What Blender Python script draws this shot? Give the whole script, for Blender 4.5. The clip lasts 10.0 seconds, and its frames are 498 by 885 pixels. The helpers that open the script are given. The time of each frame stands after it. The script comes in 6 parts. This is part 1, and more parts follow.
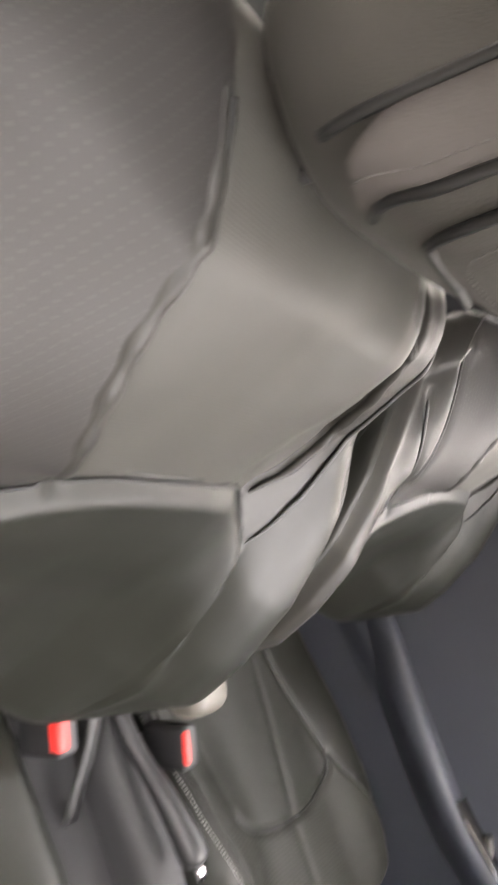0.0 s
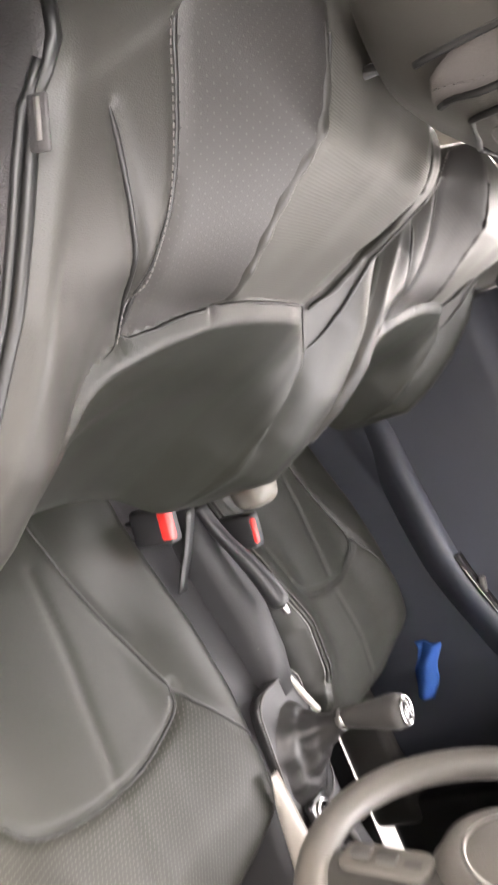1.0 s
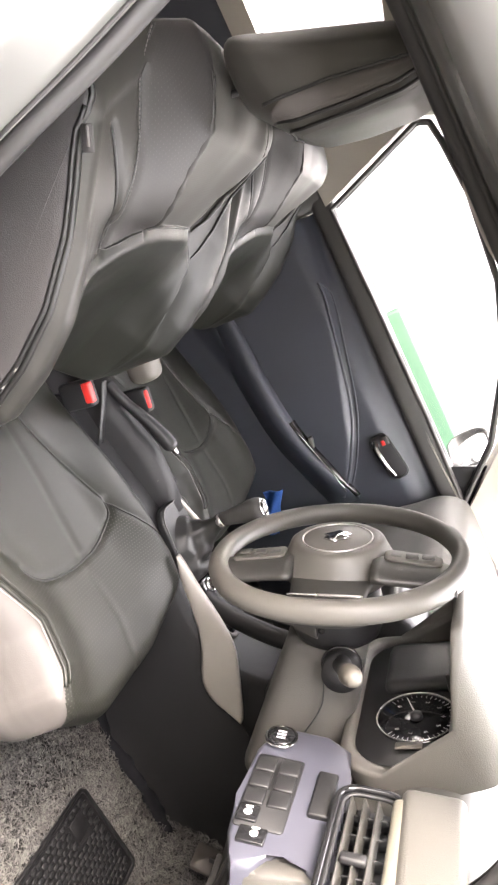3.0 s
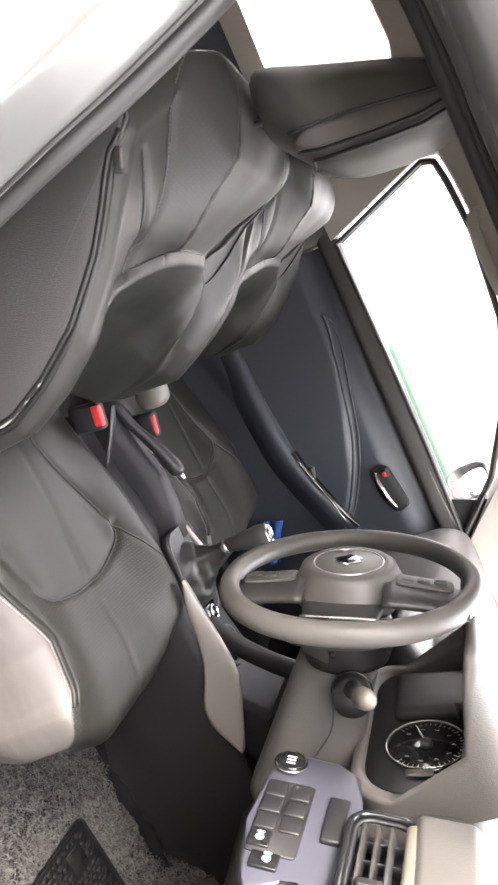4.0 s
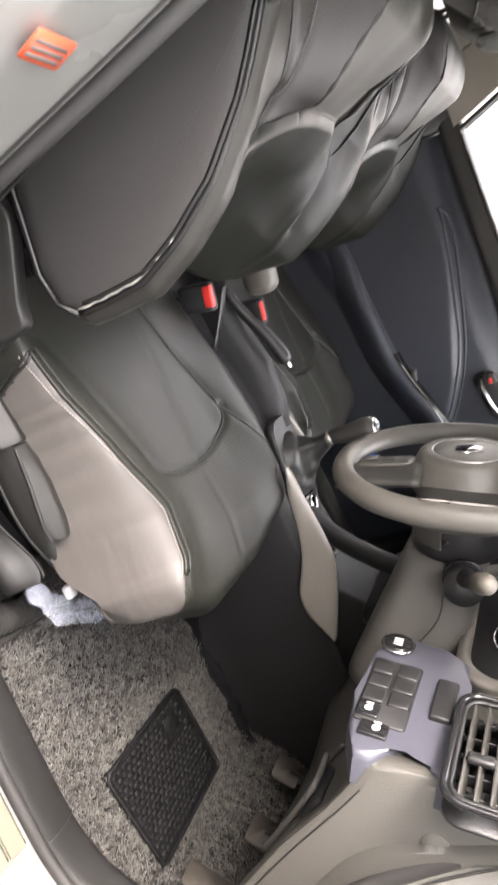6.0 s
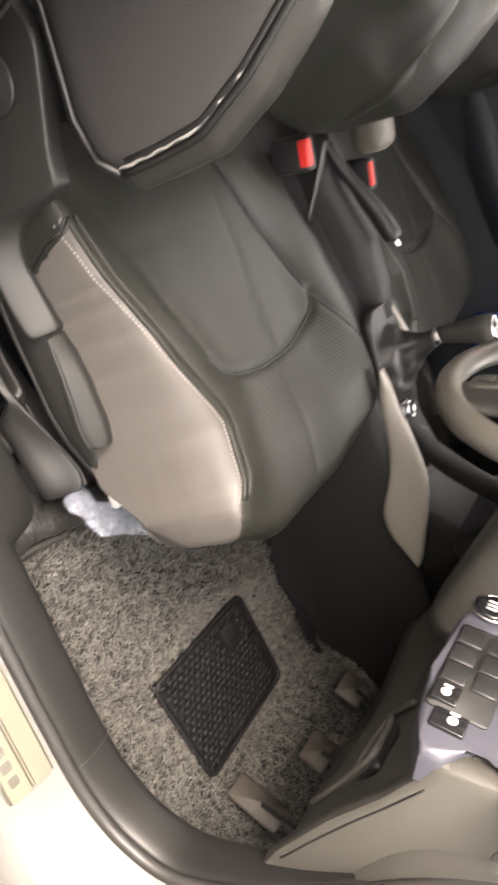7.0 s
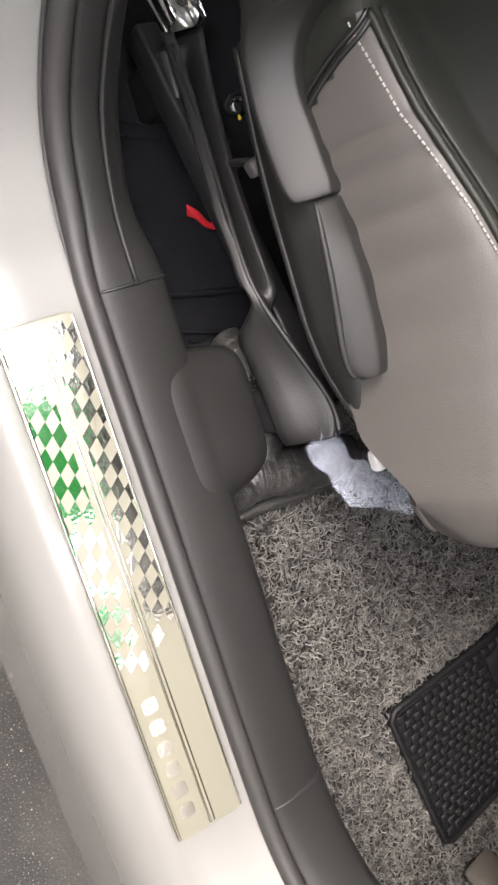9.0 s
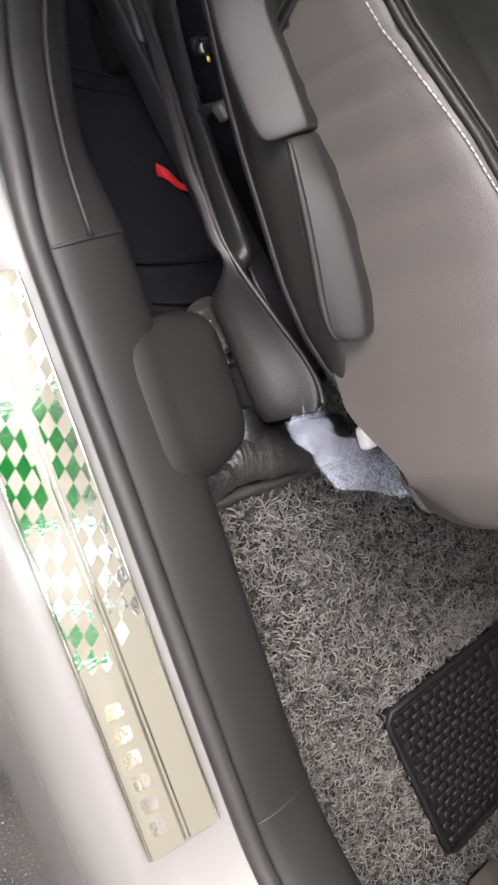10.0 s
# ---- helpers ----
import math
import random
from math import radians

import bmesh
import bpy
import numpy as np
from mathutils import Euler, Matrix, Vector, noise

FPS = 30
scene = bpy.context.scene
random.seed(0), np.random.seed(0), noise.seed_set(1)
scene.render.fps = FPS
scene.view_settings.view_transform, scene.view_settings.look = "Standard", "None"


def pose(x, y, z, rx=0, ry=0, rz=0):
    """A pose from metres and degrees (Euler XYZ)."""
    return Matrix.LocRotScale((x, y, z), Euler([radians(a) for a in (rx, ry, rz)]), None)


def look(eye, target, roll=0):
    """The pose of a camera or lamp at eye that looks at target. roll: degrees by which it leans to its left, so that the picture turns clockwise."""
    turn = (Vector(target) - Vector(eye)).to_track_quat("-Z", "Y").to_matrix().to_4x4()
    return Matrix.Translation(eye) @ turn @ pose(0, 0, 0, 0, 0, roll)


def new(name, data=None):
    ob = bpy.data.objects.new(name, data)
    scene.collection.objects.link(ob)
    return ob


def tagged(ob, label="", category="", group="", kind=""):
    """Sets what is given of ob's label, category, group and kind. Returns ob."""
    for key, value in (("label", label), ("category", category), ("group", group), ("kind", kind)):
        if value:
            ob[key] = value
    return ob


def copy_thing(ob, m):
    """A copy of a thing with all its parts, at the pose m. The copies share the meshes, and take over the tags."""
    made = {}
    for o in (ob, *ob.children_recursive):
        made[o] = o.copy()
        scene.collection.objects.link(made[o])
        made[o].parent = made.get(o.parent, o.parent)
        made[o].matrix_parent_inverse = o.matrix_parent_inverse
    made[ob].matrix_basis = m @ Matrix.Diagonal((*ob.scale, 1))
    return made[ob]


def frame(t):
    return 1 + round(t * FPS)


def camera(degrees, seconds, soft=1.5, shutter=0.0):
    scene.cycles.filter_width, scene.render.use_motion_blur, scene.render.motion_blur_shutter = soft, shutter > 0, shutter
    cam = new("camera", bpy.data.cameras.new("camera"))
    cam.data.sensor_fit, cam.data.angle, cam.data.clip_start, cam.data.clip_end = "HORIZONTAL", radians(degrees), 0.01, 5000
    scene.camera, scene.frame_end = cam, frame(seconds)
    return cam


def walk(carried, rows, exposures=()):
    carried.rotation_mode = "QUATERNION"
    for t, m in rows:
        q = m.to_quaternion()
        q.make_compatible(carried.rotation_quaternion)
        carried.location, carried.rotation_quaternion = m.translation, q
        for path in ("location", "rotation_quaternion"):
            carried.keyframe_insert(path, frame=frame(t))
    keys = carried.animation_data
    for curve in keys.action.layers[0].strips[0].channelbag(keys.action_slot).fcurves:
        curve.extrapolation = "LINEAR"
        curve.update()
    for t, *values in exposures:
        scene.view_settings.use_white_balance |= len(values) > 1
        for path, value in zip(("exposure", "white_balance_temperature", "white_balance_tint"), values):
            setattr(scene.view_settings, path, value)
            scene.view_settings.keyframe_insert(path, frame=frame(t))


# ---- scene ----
cam = camera(36.3, 10.0, soft=2.2, shutter=0.5)
PATH = [
    (0, (-0.649, 0.297, 1.232), (1.037, 0.736, 0.25), 68.4),
    (0.5, (-0.78, 0.276, 1.201), (0.928, 0.518, 0.189), 65.8),
    (1, (-0.894, 0.262, 1.228), (0.842, 0.322, 0.236), 65.9),
    (1.5, (-1.01, 0.314, 1.257), (0.75, 0.144, 0.322), 68.1),
    (2, (-1.11, 0.311, 1.285), (0.677, 0.023, 0.434), 69.0),
    (2.5, (-1.27, 0.265, 1.304), (0.55, -0.052, 0.538), 68.1),
    (2.7, (-1.306, 0.237, 1.312), (0.527, -0.072, 0.574), 67.7),
    (3.8, (-1.351, 0.222, 1.29), (0.531, -0.008, 0.654), 67.5),
    (4, (-1.355, 0.225, 1.277), (0.527, 0.01, 0.637), 67.6),
    (4.5, (-1.381, 0.213, 1.238), (0.492, 0.033, 0.56), 67.6),
    (5, (-1.387, 0.205, 1.221), (0.472, 0.03, 0.504), 67.9),
    (5.5, (-1.385, 0.195, 1.213), (0.443, -0.021, 0.431), 69.1),
    (5.7, (-1.386, 0.192, 1.206), (0.422, -0.06, 0.389), 70.1),
    (6.8, (-1.202, 0.206, 1.157), (0.376, -0.344, 0.058), 79.9),
    (7, (-1.168, 0.196, 1.142), (0.35, -0.371, -0.029), 81.7),
    (7.5, (-1.107, 0.181, 1.078), (0.255, -0.393, -0.269), 86.3),
    (8, (-1.051, 0.121, 1.022), (0.173, -0.392, -0.475), 88.9),
    (8.5, (-1.013, 0.112, 0.97), (0.105, -0.336, -0.627), 90.1),
    (9, (-0.997, 0.102, 0.929), (0.064, -0.31, -0.715), 90.7),
    (9.5, (-0.981, 0.085, 0.91), (0.051, -0.314, -0.756), 90.9),
    (10, (-0.953, 0.064, 0.887), (0.107, -0.348, -0.758), 90.0),
]
EXPOSURES = [(0.0, 4.4, 7150, 16), (1.2, 4.38, 7050, 17), (2.5, 4.2, 7000, 16), (3.8, 3.8, 6750, 16), (5.5, 3.55, 6600, 15), (7.0, 3.4, 7400, 15), (8.5, 3.02, 6900, 14), (10.0, 2.8, 6450, 16)]
walk(cam, [(t, look(eye, target, roll)) for t, eye, target, roll in PATH], EXPOSURES)
# world, sun and large lights
world = bpy.data.worlds.new("sky")
scene.world = world
world.use_nodes = True
wn = world.node_tree.nodes
sky = wn.new("ShaderNodeTexSky")
sky.sky_type = "NISHITA"
sky.sun_disc = False
sky.sun_elevation = radians(49)
sky.sun_rotation = radians(331)
sky.air_density = 1.0
sky.dust_density = 4.0
haze = wn.new("ShaderNodeMix")
haze.data_type = "RGBA"
haze.inputs["Factor"].default_value = 0.55
haze.inputs[7].default_value = (11.0, 10.9, 10.7, 1)
world.node_tree.links.new(sky.outputs[0], haze.inputs[6])
# an overcast sky: brightest overhead, falling off evenly to the horizon
wl = world.node_tree.links
way, height, fall, veil = wn.new("ShaderNodeTexCoord"), wn.new("ShaderNodeSeparateXYZ"), wn.new("ShaderNodeMapRange"), wn.new("ShaderNodeMix")
fall.inputs["To Min"].default_value, fall.inputs["To Max"].default_value = 0.65, 1.7
veil.data_type = "RGBA"
veil.blend_type = "MULTIPLY"
veil.inputs["Factor"].default_value = 1.0
wl.new(way.outputs["Generated"], height.inputs[0])
wl.new(height.outputs[2], fall.inputs["Value"])
wl.new(haze.outputs[2], veil.inputs[6])
wl.new(fall.outputs[0], veil.inputs[7])
wl.new(veil.outputs[2], wn["Background"].inputs[0])
wn["Background"].inputs[1].default_value = 0.15
sun = new("sun", bpy.data.lights.new("sun", "SUN"))
sun.data.energy = 0.85
sun.data.angle = radians(16)
sun.data.color = (1.0, 0.97, 0.92)
sun.matrix_world = look((-2.5, 4.5, 6.0), (0, 0, 0))


# ---- materials ----
def material(name, color, rough=0.5, metal=0.0, grain=0.0, grain_scale=400.0, vary=0.15, vary_scale=6.0, coat=0.0, spec=0.5, rough_vary=0.08):
    m = bpy.data.materials.new(name)
    m.use_nodes = True
    n, l = m.node_tree.nodes, m.node_tree.links
    b = n["Principled BSDF"]
    b.inputs["Metallic"].default_value = metal
    b.inputs["Coat Weight"].default_value = coat
    b.inputs["Specular IOR Level"].default_value = spec
    tc = n.new("ShaderNodeTexCoord")
    big = n.new("ShaderNodeTexNoise")
    big.inputs["Scale"].default_value = vary_scale
    big.inputs["Detail"].default_value = 5
    l.new(tc.outputs["Object"], big.inputs["Vector"])
    ramp = n.new("ShaderNodeMix")
    ramp.data_type = "RGBA"
    ramp.inputs[6].default_value = (*[c * (1 - vary) for c in color], 1)
    ramp.inputs[7].default_value = (*[min(1, c * (1 + vary)) for c in color], 1)
    l.new(big.outputs["Fac"], ramp.inputs["Factor"])
    l.new(ramp.outputs[2], b.inputs["Base Color"])
    mr = n.new("ShaderNodeMapRange")
    mr.inputs["To Min"].default_value = max(0.02, rough - rough_vary)
    mr.inputs["To Max"].default_value = min(1, rough + rough_vary)
    l.new(big.outputs["Fac"], mr.inputs["Value"])
    l.new(mr.outputs[0], b.inputs["Roughness"])
    if grain:
        fine = n.new("ShaderNodeTexVoronoi")
        fine.inputs["Scale"].default_value = grain_scale
        l.new(tc.outputs["Object"], fine.inputs["Vector"])
        bump = n.new("ShaderNodeBump")
        bump.inputs["Strength"].default_value = grain
        bump.inputs["Distance"].default_value = 0.001
        l.new(fine.outputs["Distance"], bump.inputs["Height"])
        l.new(bump.outputs[0], b.inputs["Normal"])
    return m


def dotted(name, color, rough, pitch, hole, light):
    """Leather with rows of punched holes, laid out by the panel's own measure in metres."""
    m = material(name, color, rough, grain=0.12, grain_scale=900)
    n, l = m.node_tree.nodes, m.node_tree.links
    b = n["Principled BSDF"]
    uv = n.new("ShaderNodeUVMap")
    uv.uv_map = "UVMap"
    sep = n.new("ShaderNodeSeparateXYZ")
    l.new(uv.outputs[0], sep.inputs[0])

    def op(kind, a, c=None):
        k = n.new("ShaderNodeMath")
        k.operation = kind
        for i, v in enumerate((a, c)):
            if v is None:
                continue
            if isinstance(v, (int, float)):
                k.inputs[i].default_value = v
            else:
                l.new(v, k.inputs[i])
        return k.outputs[0]

    u, v = op("DIVIDE", sep.outputs[0], pitch), op("DIVIDE", sep.outputs[1], pitch * 0.9)
    row = op("MODULO", op("FLOOR", v), 2.0)
    u = op("ADD", u, op("MULTIPLY", row, 0.5))
    du = op("SUBTRACT", op("FRACT", u), 0.5)
    dv = op("SUBTRACT", op("FRACT", v), 0.5)
    r2 = op("ADD", op("MULTIPLY", du, du), op("MULTIPLY", dv, dv))
    dot = op("LESS_THAN", r2, (hole / pitch) ** 2)
    old = b.inputs["Base Color"].links[0].from_socket
    mix = n.new("ShaderNodeMix")
    mix.data_type = "RGBA"
    mix.inputs[7].default_value = (*light, 1)
    l.new(dot, mix.inputs["Factor"])
    l.new(old, mix.inputs[6])
    l.new(mix.outputs[2], b.inputs["Base Color"])
    return m


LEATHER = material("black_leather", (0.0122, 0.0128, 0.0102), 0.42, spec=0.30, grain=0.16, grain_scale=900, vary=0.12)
# lit copy of the black leather: door-side light and sheen as colour
SIDELEATHER_LIT = material("black_side_leather_lit", (0.027, 0.026, 0.0235), 0.42, spec=0.3, grain=0.12, grain_scale=900, vary=0.12)
# the seat's black leather again, lightened for the light on the head restraint
HEADSKIN_LIT = material("head_restraint_leather_lit", (0.054, 0.051, 0.0455), 0.45, spec=0.38, grain=0.14, grain_scale=900, vary=0.12)
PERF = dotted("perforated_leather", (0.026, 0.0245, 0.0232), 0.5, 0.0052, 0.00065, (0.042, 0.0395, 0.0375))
PERF_F = dotted("perforated_leather_front", (0.0135, 0.014, 0.0115), 0.45, 0.0062, 0.0011, (0.048, 0.047, 0.042))
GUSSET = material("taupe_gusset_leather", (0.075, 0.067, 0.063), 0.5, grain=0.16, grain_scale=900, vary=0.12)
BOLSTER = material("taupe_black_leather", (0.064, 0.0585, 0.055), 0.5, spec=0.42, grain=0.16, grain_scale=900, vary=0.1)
_n, _l = BOLSTER.node_tree.nodes, BOLSTER.node_tree.links
_tc, _mp, _fo, _bu = _n.new("ShaderNodeTexCoord"), _n.new("ShaderNodeMapping"), _n.new("ShaderNodeTexNoise"), _n.new("ShaderNodeBump")
_mp.inputs["Scale"].default_value = (4, 6, 30)
_mp.inputs["Rotation"].default_value = (0.5, 0, 0)
_fo.inputs["Scale"].default_value = 1.0
_fo.inputs["Detail"].default_value = 2
_bu.inputs["Strength"].default_value = 0.16
_bu.inputs["Distance"].default_value = 0.012
_l.new(_tc.outputs["Object"], _mp.inputs[0])
_l.new(_mp.outputs[0], _fo.inputs["Vector"])
_l.new(_fo.outputs["Fac"], _bu.inputs["Height"])
_l.new(_bu.outputs[0], [q for q in _n if q.bl_idname == "ShaderNodeBump" and q != _bu][0].inputs["Normal"])
STITCH_W = material("pale_thread", (0.26, 0.25, 0.24), 0.7, vary=0.2)
RAILP = material("rail_plastic", (0.013, 0.0128, 0.0128), 0.42, spec=0.38, grain=0.1, grain_scale=600, vary=0.12)
# black leather with ribs; its sheen is painted in as a lighter base colour
RIBBED_SHEEN = material("ribbed_leather_sheen", (0.050, 0.0485, 0.043), 0.5, grain=0.12, grain_scale=900)
_n, _l = RIBBED_SHEEN.node_tree.nodes, RIBBED_SHEEN.node_tree.links
_uv = _n.new("ShaderNodeUVMap")
_uv.uv_map = "UVMap"
_w = _n.new("ShaderNodeTexWave")
_w.bands_direction = "Y"
_w.inputs["Scale"].default_value = 120
_w.inputs["Distortion"].default_value = 0.6
_l.new(_uv.outputs[0], _w.inputs["Vector"])
_b = _n.new("ShaderNodeBump")
_b.inputs["Strength"].default_value = 0.14
_b.inputs["Distance"].default_value = 0.0006
_l.new(_w.outputs["Fac"], _b.inputs["Height"])
_l.new(_b.outputs[0], _n["Principled BSDF"].inputs["Normal"])
STITCH = material("grey_thread", (0.10, 0.094, 0.09), 0.7, vary=0.2)
PIPING = material("black_piping", (0.007, 0.007, 0.0068), 0.45)
SIDECLOTH = material("black_knit_cloth", (0.03, 0.028, 0.028), 0.7, grain=0.3, grain_scale=700)
PLASTIC = material("dark_grey_plastic", (0.055, 0.053, 0.05), 0.5, grain=0.25, grain_scale=650, vary=0.1)
PLASTIC_B = material("black_plastic", (0.0135, 0.0135, 0.0142), 0.45, grain=0.2, grain_scale=650, vary=0.1)
GLOSS = material("gloss_black", (0.012, 0.012, 0.013), 0.14, vary=0.1, rough_vary=0.03)
TRIM = material("grey_taupe_plastic", (0.29, 0.272, 0.243), 0.42, grain=0.12, grain_scale=800, vary=0.08)
PANEL = material("blue_grey_paint", (0.052, 0.053, 0.068), 0.38, vary=0.08)
SILVER = material("satin_silver", (0.55, 0.54, 0.52), 0.28, metal=0.9, vary=0.08)
CHROME = material("chrome", (0.8, 0.8, 0.8), 0.08, metal=1.0, vary=0.05, rough_vary=0.03)
STEEL = material("brushed_steel", (0.62, 0.61, 0.57), 0.08, metal=1.0, grain=0.05, grain_scale=300, vary=0.06)
STEEL_M = material("satin_champagne_steel", (0.155, 0.15, 0.118), 0.38, vary=0.06)
PAINT = material("pearl_white_paint", (0.158, 0.1565, 0.150), 0.25, coat=0.4, vary=0.03, vary_scale=3)
RUBBER = material("black_rubber", (0.0072, 0.0072, 0.0078), 0.45, spec=0.18, grain=0.2, grain_scale=500)
SEAL = material("door_seal_rubber", (0.026, 0.025, 0.0248), 0.5, vary=0.15)
COIL = material("grey_coil", (0.2, 0.19, 0.175), 0.5, vary=0.3, vary_scale=40)
_n, _l = COIL.node_tree.nodes, COIL.node_tree.links
_g = _n.new("ShaderNodeNewGeometry")
_r = _n.new("ShaderNodeValToRGB")
_r.color_ramp.elements[0].color = (0.007, 0.0068, 0.0064, 1)
_r.color_ramp.elements[1].color = (0.175, 0.168, 0.158, 1)
_l.new(_g.outputs["Random Per Island"], _r.inputs[0])
_l.new(_r.outputs[0], _n["Principled BSDF"].inputs["Base Color"])
COIL_D = material("mat_backing", (0.014, 0.013, 0.012), 0.9, grain=0.5, grain_scale=250, vary=0.4, vary_scale=40)
CARPET = material("black_carpet", (0.0085, 0.0088, 0.0105), 0.95, spec=0.15, grain=0.6, grain_scale=500, vary=0.3, vary_scale=30)
FOIL = material("black_wrapped_tape", (0.03, 0.029, 0.028), 0.33, spec=0.5, grain=0.25, grain_scale=260, vary=0.3, vary_scale=40)
_n, _l = FOIL.node_tree.nodes, FOIL.node_tree.links
_tc, _no, _bu = _n.new("ShaderNodeTexCoord"), _n.new("ShaderNodeTexNoise"), _n.new("ShaderNodeBump")
_no.inputs["Scale"].default_value = 90
_no.inputs["Detail"].default_value = 3
_bu.inputs["Strength"].default_value = 0.6
_bu.inputs["Distance"].default_value = 0.004
_l.new(_tc.outputs["Object"], _no.inputs["Vector"])
_l.new(_no.outputs["Fac"], _bu.inputs["Height"])
_l.new(_bu.outputs[0], [q for q in _n if q.bl_idname == "ShaderNodeBump" and q != _bu][0].inputs["Normal"])
SEATTRIM = material("seat_trim_plastic", (0.0130, 0.0127, 0.0121), 0.48, spec=0.38, grain=0.05, grain_scale=650, vary=0.1)
YELLOW = material("yellow_plastic", (0.6, 0.45, 0.02), 0.5)
HEADLINER = material("grey_headliner", (0.42, 0.39, 0.34), 0.9, grain=0.3, grain_scale=700, vary=0.06)
RED = material("red_button", (0.62, 0.03, 0.025), 0.4, vary=0.1)
REDCLOTH = material("red_tag_cloth", (0.5, 0.01, 0.02), 0.7)
WHITE = material("white_print", (0.75, 0.74, 0.72), 0.5)
CREAM = material("taupe_armrest_plastic", (0.10, 0.092, 0.078), 0.5, grain=0.15, grain_scale=700)
BLUE = material("blue_cloth", (0.02, 0.09, 0.33), 0.8, grain=0.4, grain_scale=300)
ASPHALT = material("asphalt", (0.013, 0.0125, 0.012), 0.8, grain=0.9, grain_scale=220, vary=0.85, vary_scale=45)
_n, _l = ASPHALT.node_tree.nodes, ASPHALT.node_tree.links
_b = _n["Principled BSDF"]
_old = _b.inputs["Base Color"].links[0].from_socket
_tc = _n.new("ShaderNodeTexCoord")
for _scale, _lo, _hi, _col in ((420.0, 0.62, 0.68, (0.16, 0.15, 0.135, 1)), (5.0, 0.5, 0.75, (0.045, 0.042, 0.037, 1)), (130.0, 0.68, 0.72, (0.2, 0.18, 0.15, 1))):
    # grit, dusty patches and pale chips
    _no, _mr, _mx = _n.new("ShaderNodeTexNoise"), _n.new("ShaderNodeMapRange"), _n.new("ShaderNodeMix")
    _no.inputs["Scale"].default_value = _scale
    _no.inputs["Detail"].default_value = 3
    _mr.inputs["From Min"].default_value, _mr.inputs["From Max"].default_value = _lo, _hi
    _mx.data_type = "RGBA"
    _mx.inputs[7].default_value = _col
    _l.new(_tc.outputs["Object"], _no.inputs["Vector"])
    _l.new(_no.outputs["Fac"], _mr.inputs["Value"])
    _l.new(_mr.outputs[0], _mx.inputs["Factor"])
    _l.new(_old, _mx.inputs[6])
    _old = _mx.outputs[2]
_l.new(_old, _b.inputs["Base Color"])
BEIGE = material("beige_roof_sheet", (0.17, 0.16, 0.135), 0.8, vary=0.1)
GREEN = material("green_paint", (0.003, 0.036, 0.012), 0.5, vary=0.1)
DOORTRIM = material("door_trim_plastic", (0.045, 0.049, 0.062), 0.42, grain=0.2, grain_scale=600, vary=0.1)
DASHTOP = material("dash_top_plastic", (0.052, 0.050, 0.045), 0.55, grain=0.25, grain_scale=600, vary=0.08)
PEDAL = material("worn_pedal_rubber", (0.06, 0.053, 0.046), 0.6, grain=0.2, grain_scale=500, vary=0.25, vary_scale=30)
SILLTRIM = material("sill_trim_plastic", (0.0125, 0.0122, 0.012), 0.48, spec=0.36, grain=0.09, grain_scale=800, vary=0.12)
CHEEK = material("tunnel_side_plastic", (0.0145, 0.0145, 0.0155), 0.6, spec=0.4, grain=0.2, grain_scale=500, vary=0.2)
OLIVE = material("olive_grey_plastic", (0.13, 0.124, 0.10), 0.5, grain=0.2, grain_scale=600, vary=0.08)
DASHSKIN = material("dash_grey_plastic", (0.098, 0.0925, 0.083), 0.5, grain=0.25, grain_scale=600, vary=0.08)
LABEL = material("orange_red_label", (0.55, 0.09, 0.04), 0.5, vary=0.1)


def clear(name, color, rough, alpha):
    m = bpy.data.materials.new(name)
    m.use_nodes = True
    n, l = m.node_tree.nodes, m.node_tree.links
    b = n["Principled BSDF"]
    b.inputs["Base Color"].default_value = (*color, 1)
    b.inputs["Roughness"].default_value = rough
    tr = n.new("ShaderNodeBsdfTransparent")
    mix = n.new("ShaderNodeMixShader")
    mix.inputs[0].default_value = alpha
    l.new(tr.outputs[0], mix.inputs[1])
    l.new(b.outputs[0], mix.inputs[2])
    l.new(mix.outputs[0], n["Material Output"].inputs[0])
    return m


SHEET = bpy.data.materials.new("green_canopy_sheet")
SHEET.use_nodes = True
_t = SHEET.node_tree.nodes.new("ShaderNodeBsdfTranslucent")
_t.inputs[0].default_value = (0.02, 0.24, 0.08, 1)
_m = SHEET.node_tree.nodes.new("ShaderNodeMixShader")
_m.inputs[0].default_value = 0.75
SHEET.node_tree.nodes["Principled BSDF"].inputs["Base Color"].default_value = (0.04, 0.4, 0.14, 1)
SHEET.node_tree.links.new(SHEET.node_tree.nodes["Principled BSDF"].outputs[0], _m.inputs[1])
SHEET.node_tree.links.new(_t.outputs[0], _m.inputs[2])
SHEET.node_tree.links.new(_m.outputs[0], SHEET.node_tree.nodes["Material Output"].inputs[0])
ROOFSHEET = bpy.data.materials.new("beige_translucent_roof_sheet")
ROOFSHEET.use_nodes = True
_t = ROOFSHEET.node_tree.nodes.new("ShaderNodeBsdfTranslucent")
_t.inputs[0].default_value = (0.34, 0.32, 0.25, 1)
ROOFSHEET.node_tree.links.new(_t.outputs[0], ROOFSHEET.node_tree.nodes["Material Output"].inputs[0])
GLASS = clear("window_glass", (0.9, 0.95, 0.93), 0.03, 0.03)
BAG = clear("clear_plastic_film", (0.60, 0.65, 0.78), 0.06, 0.16)

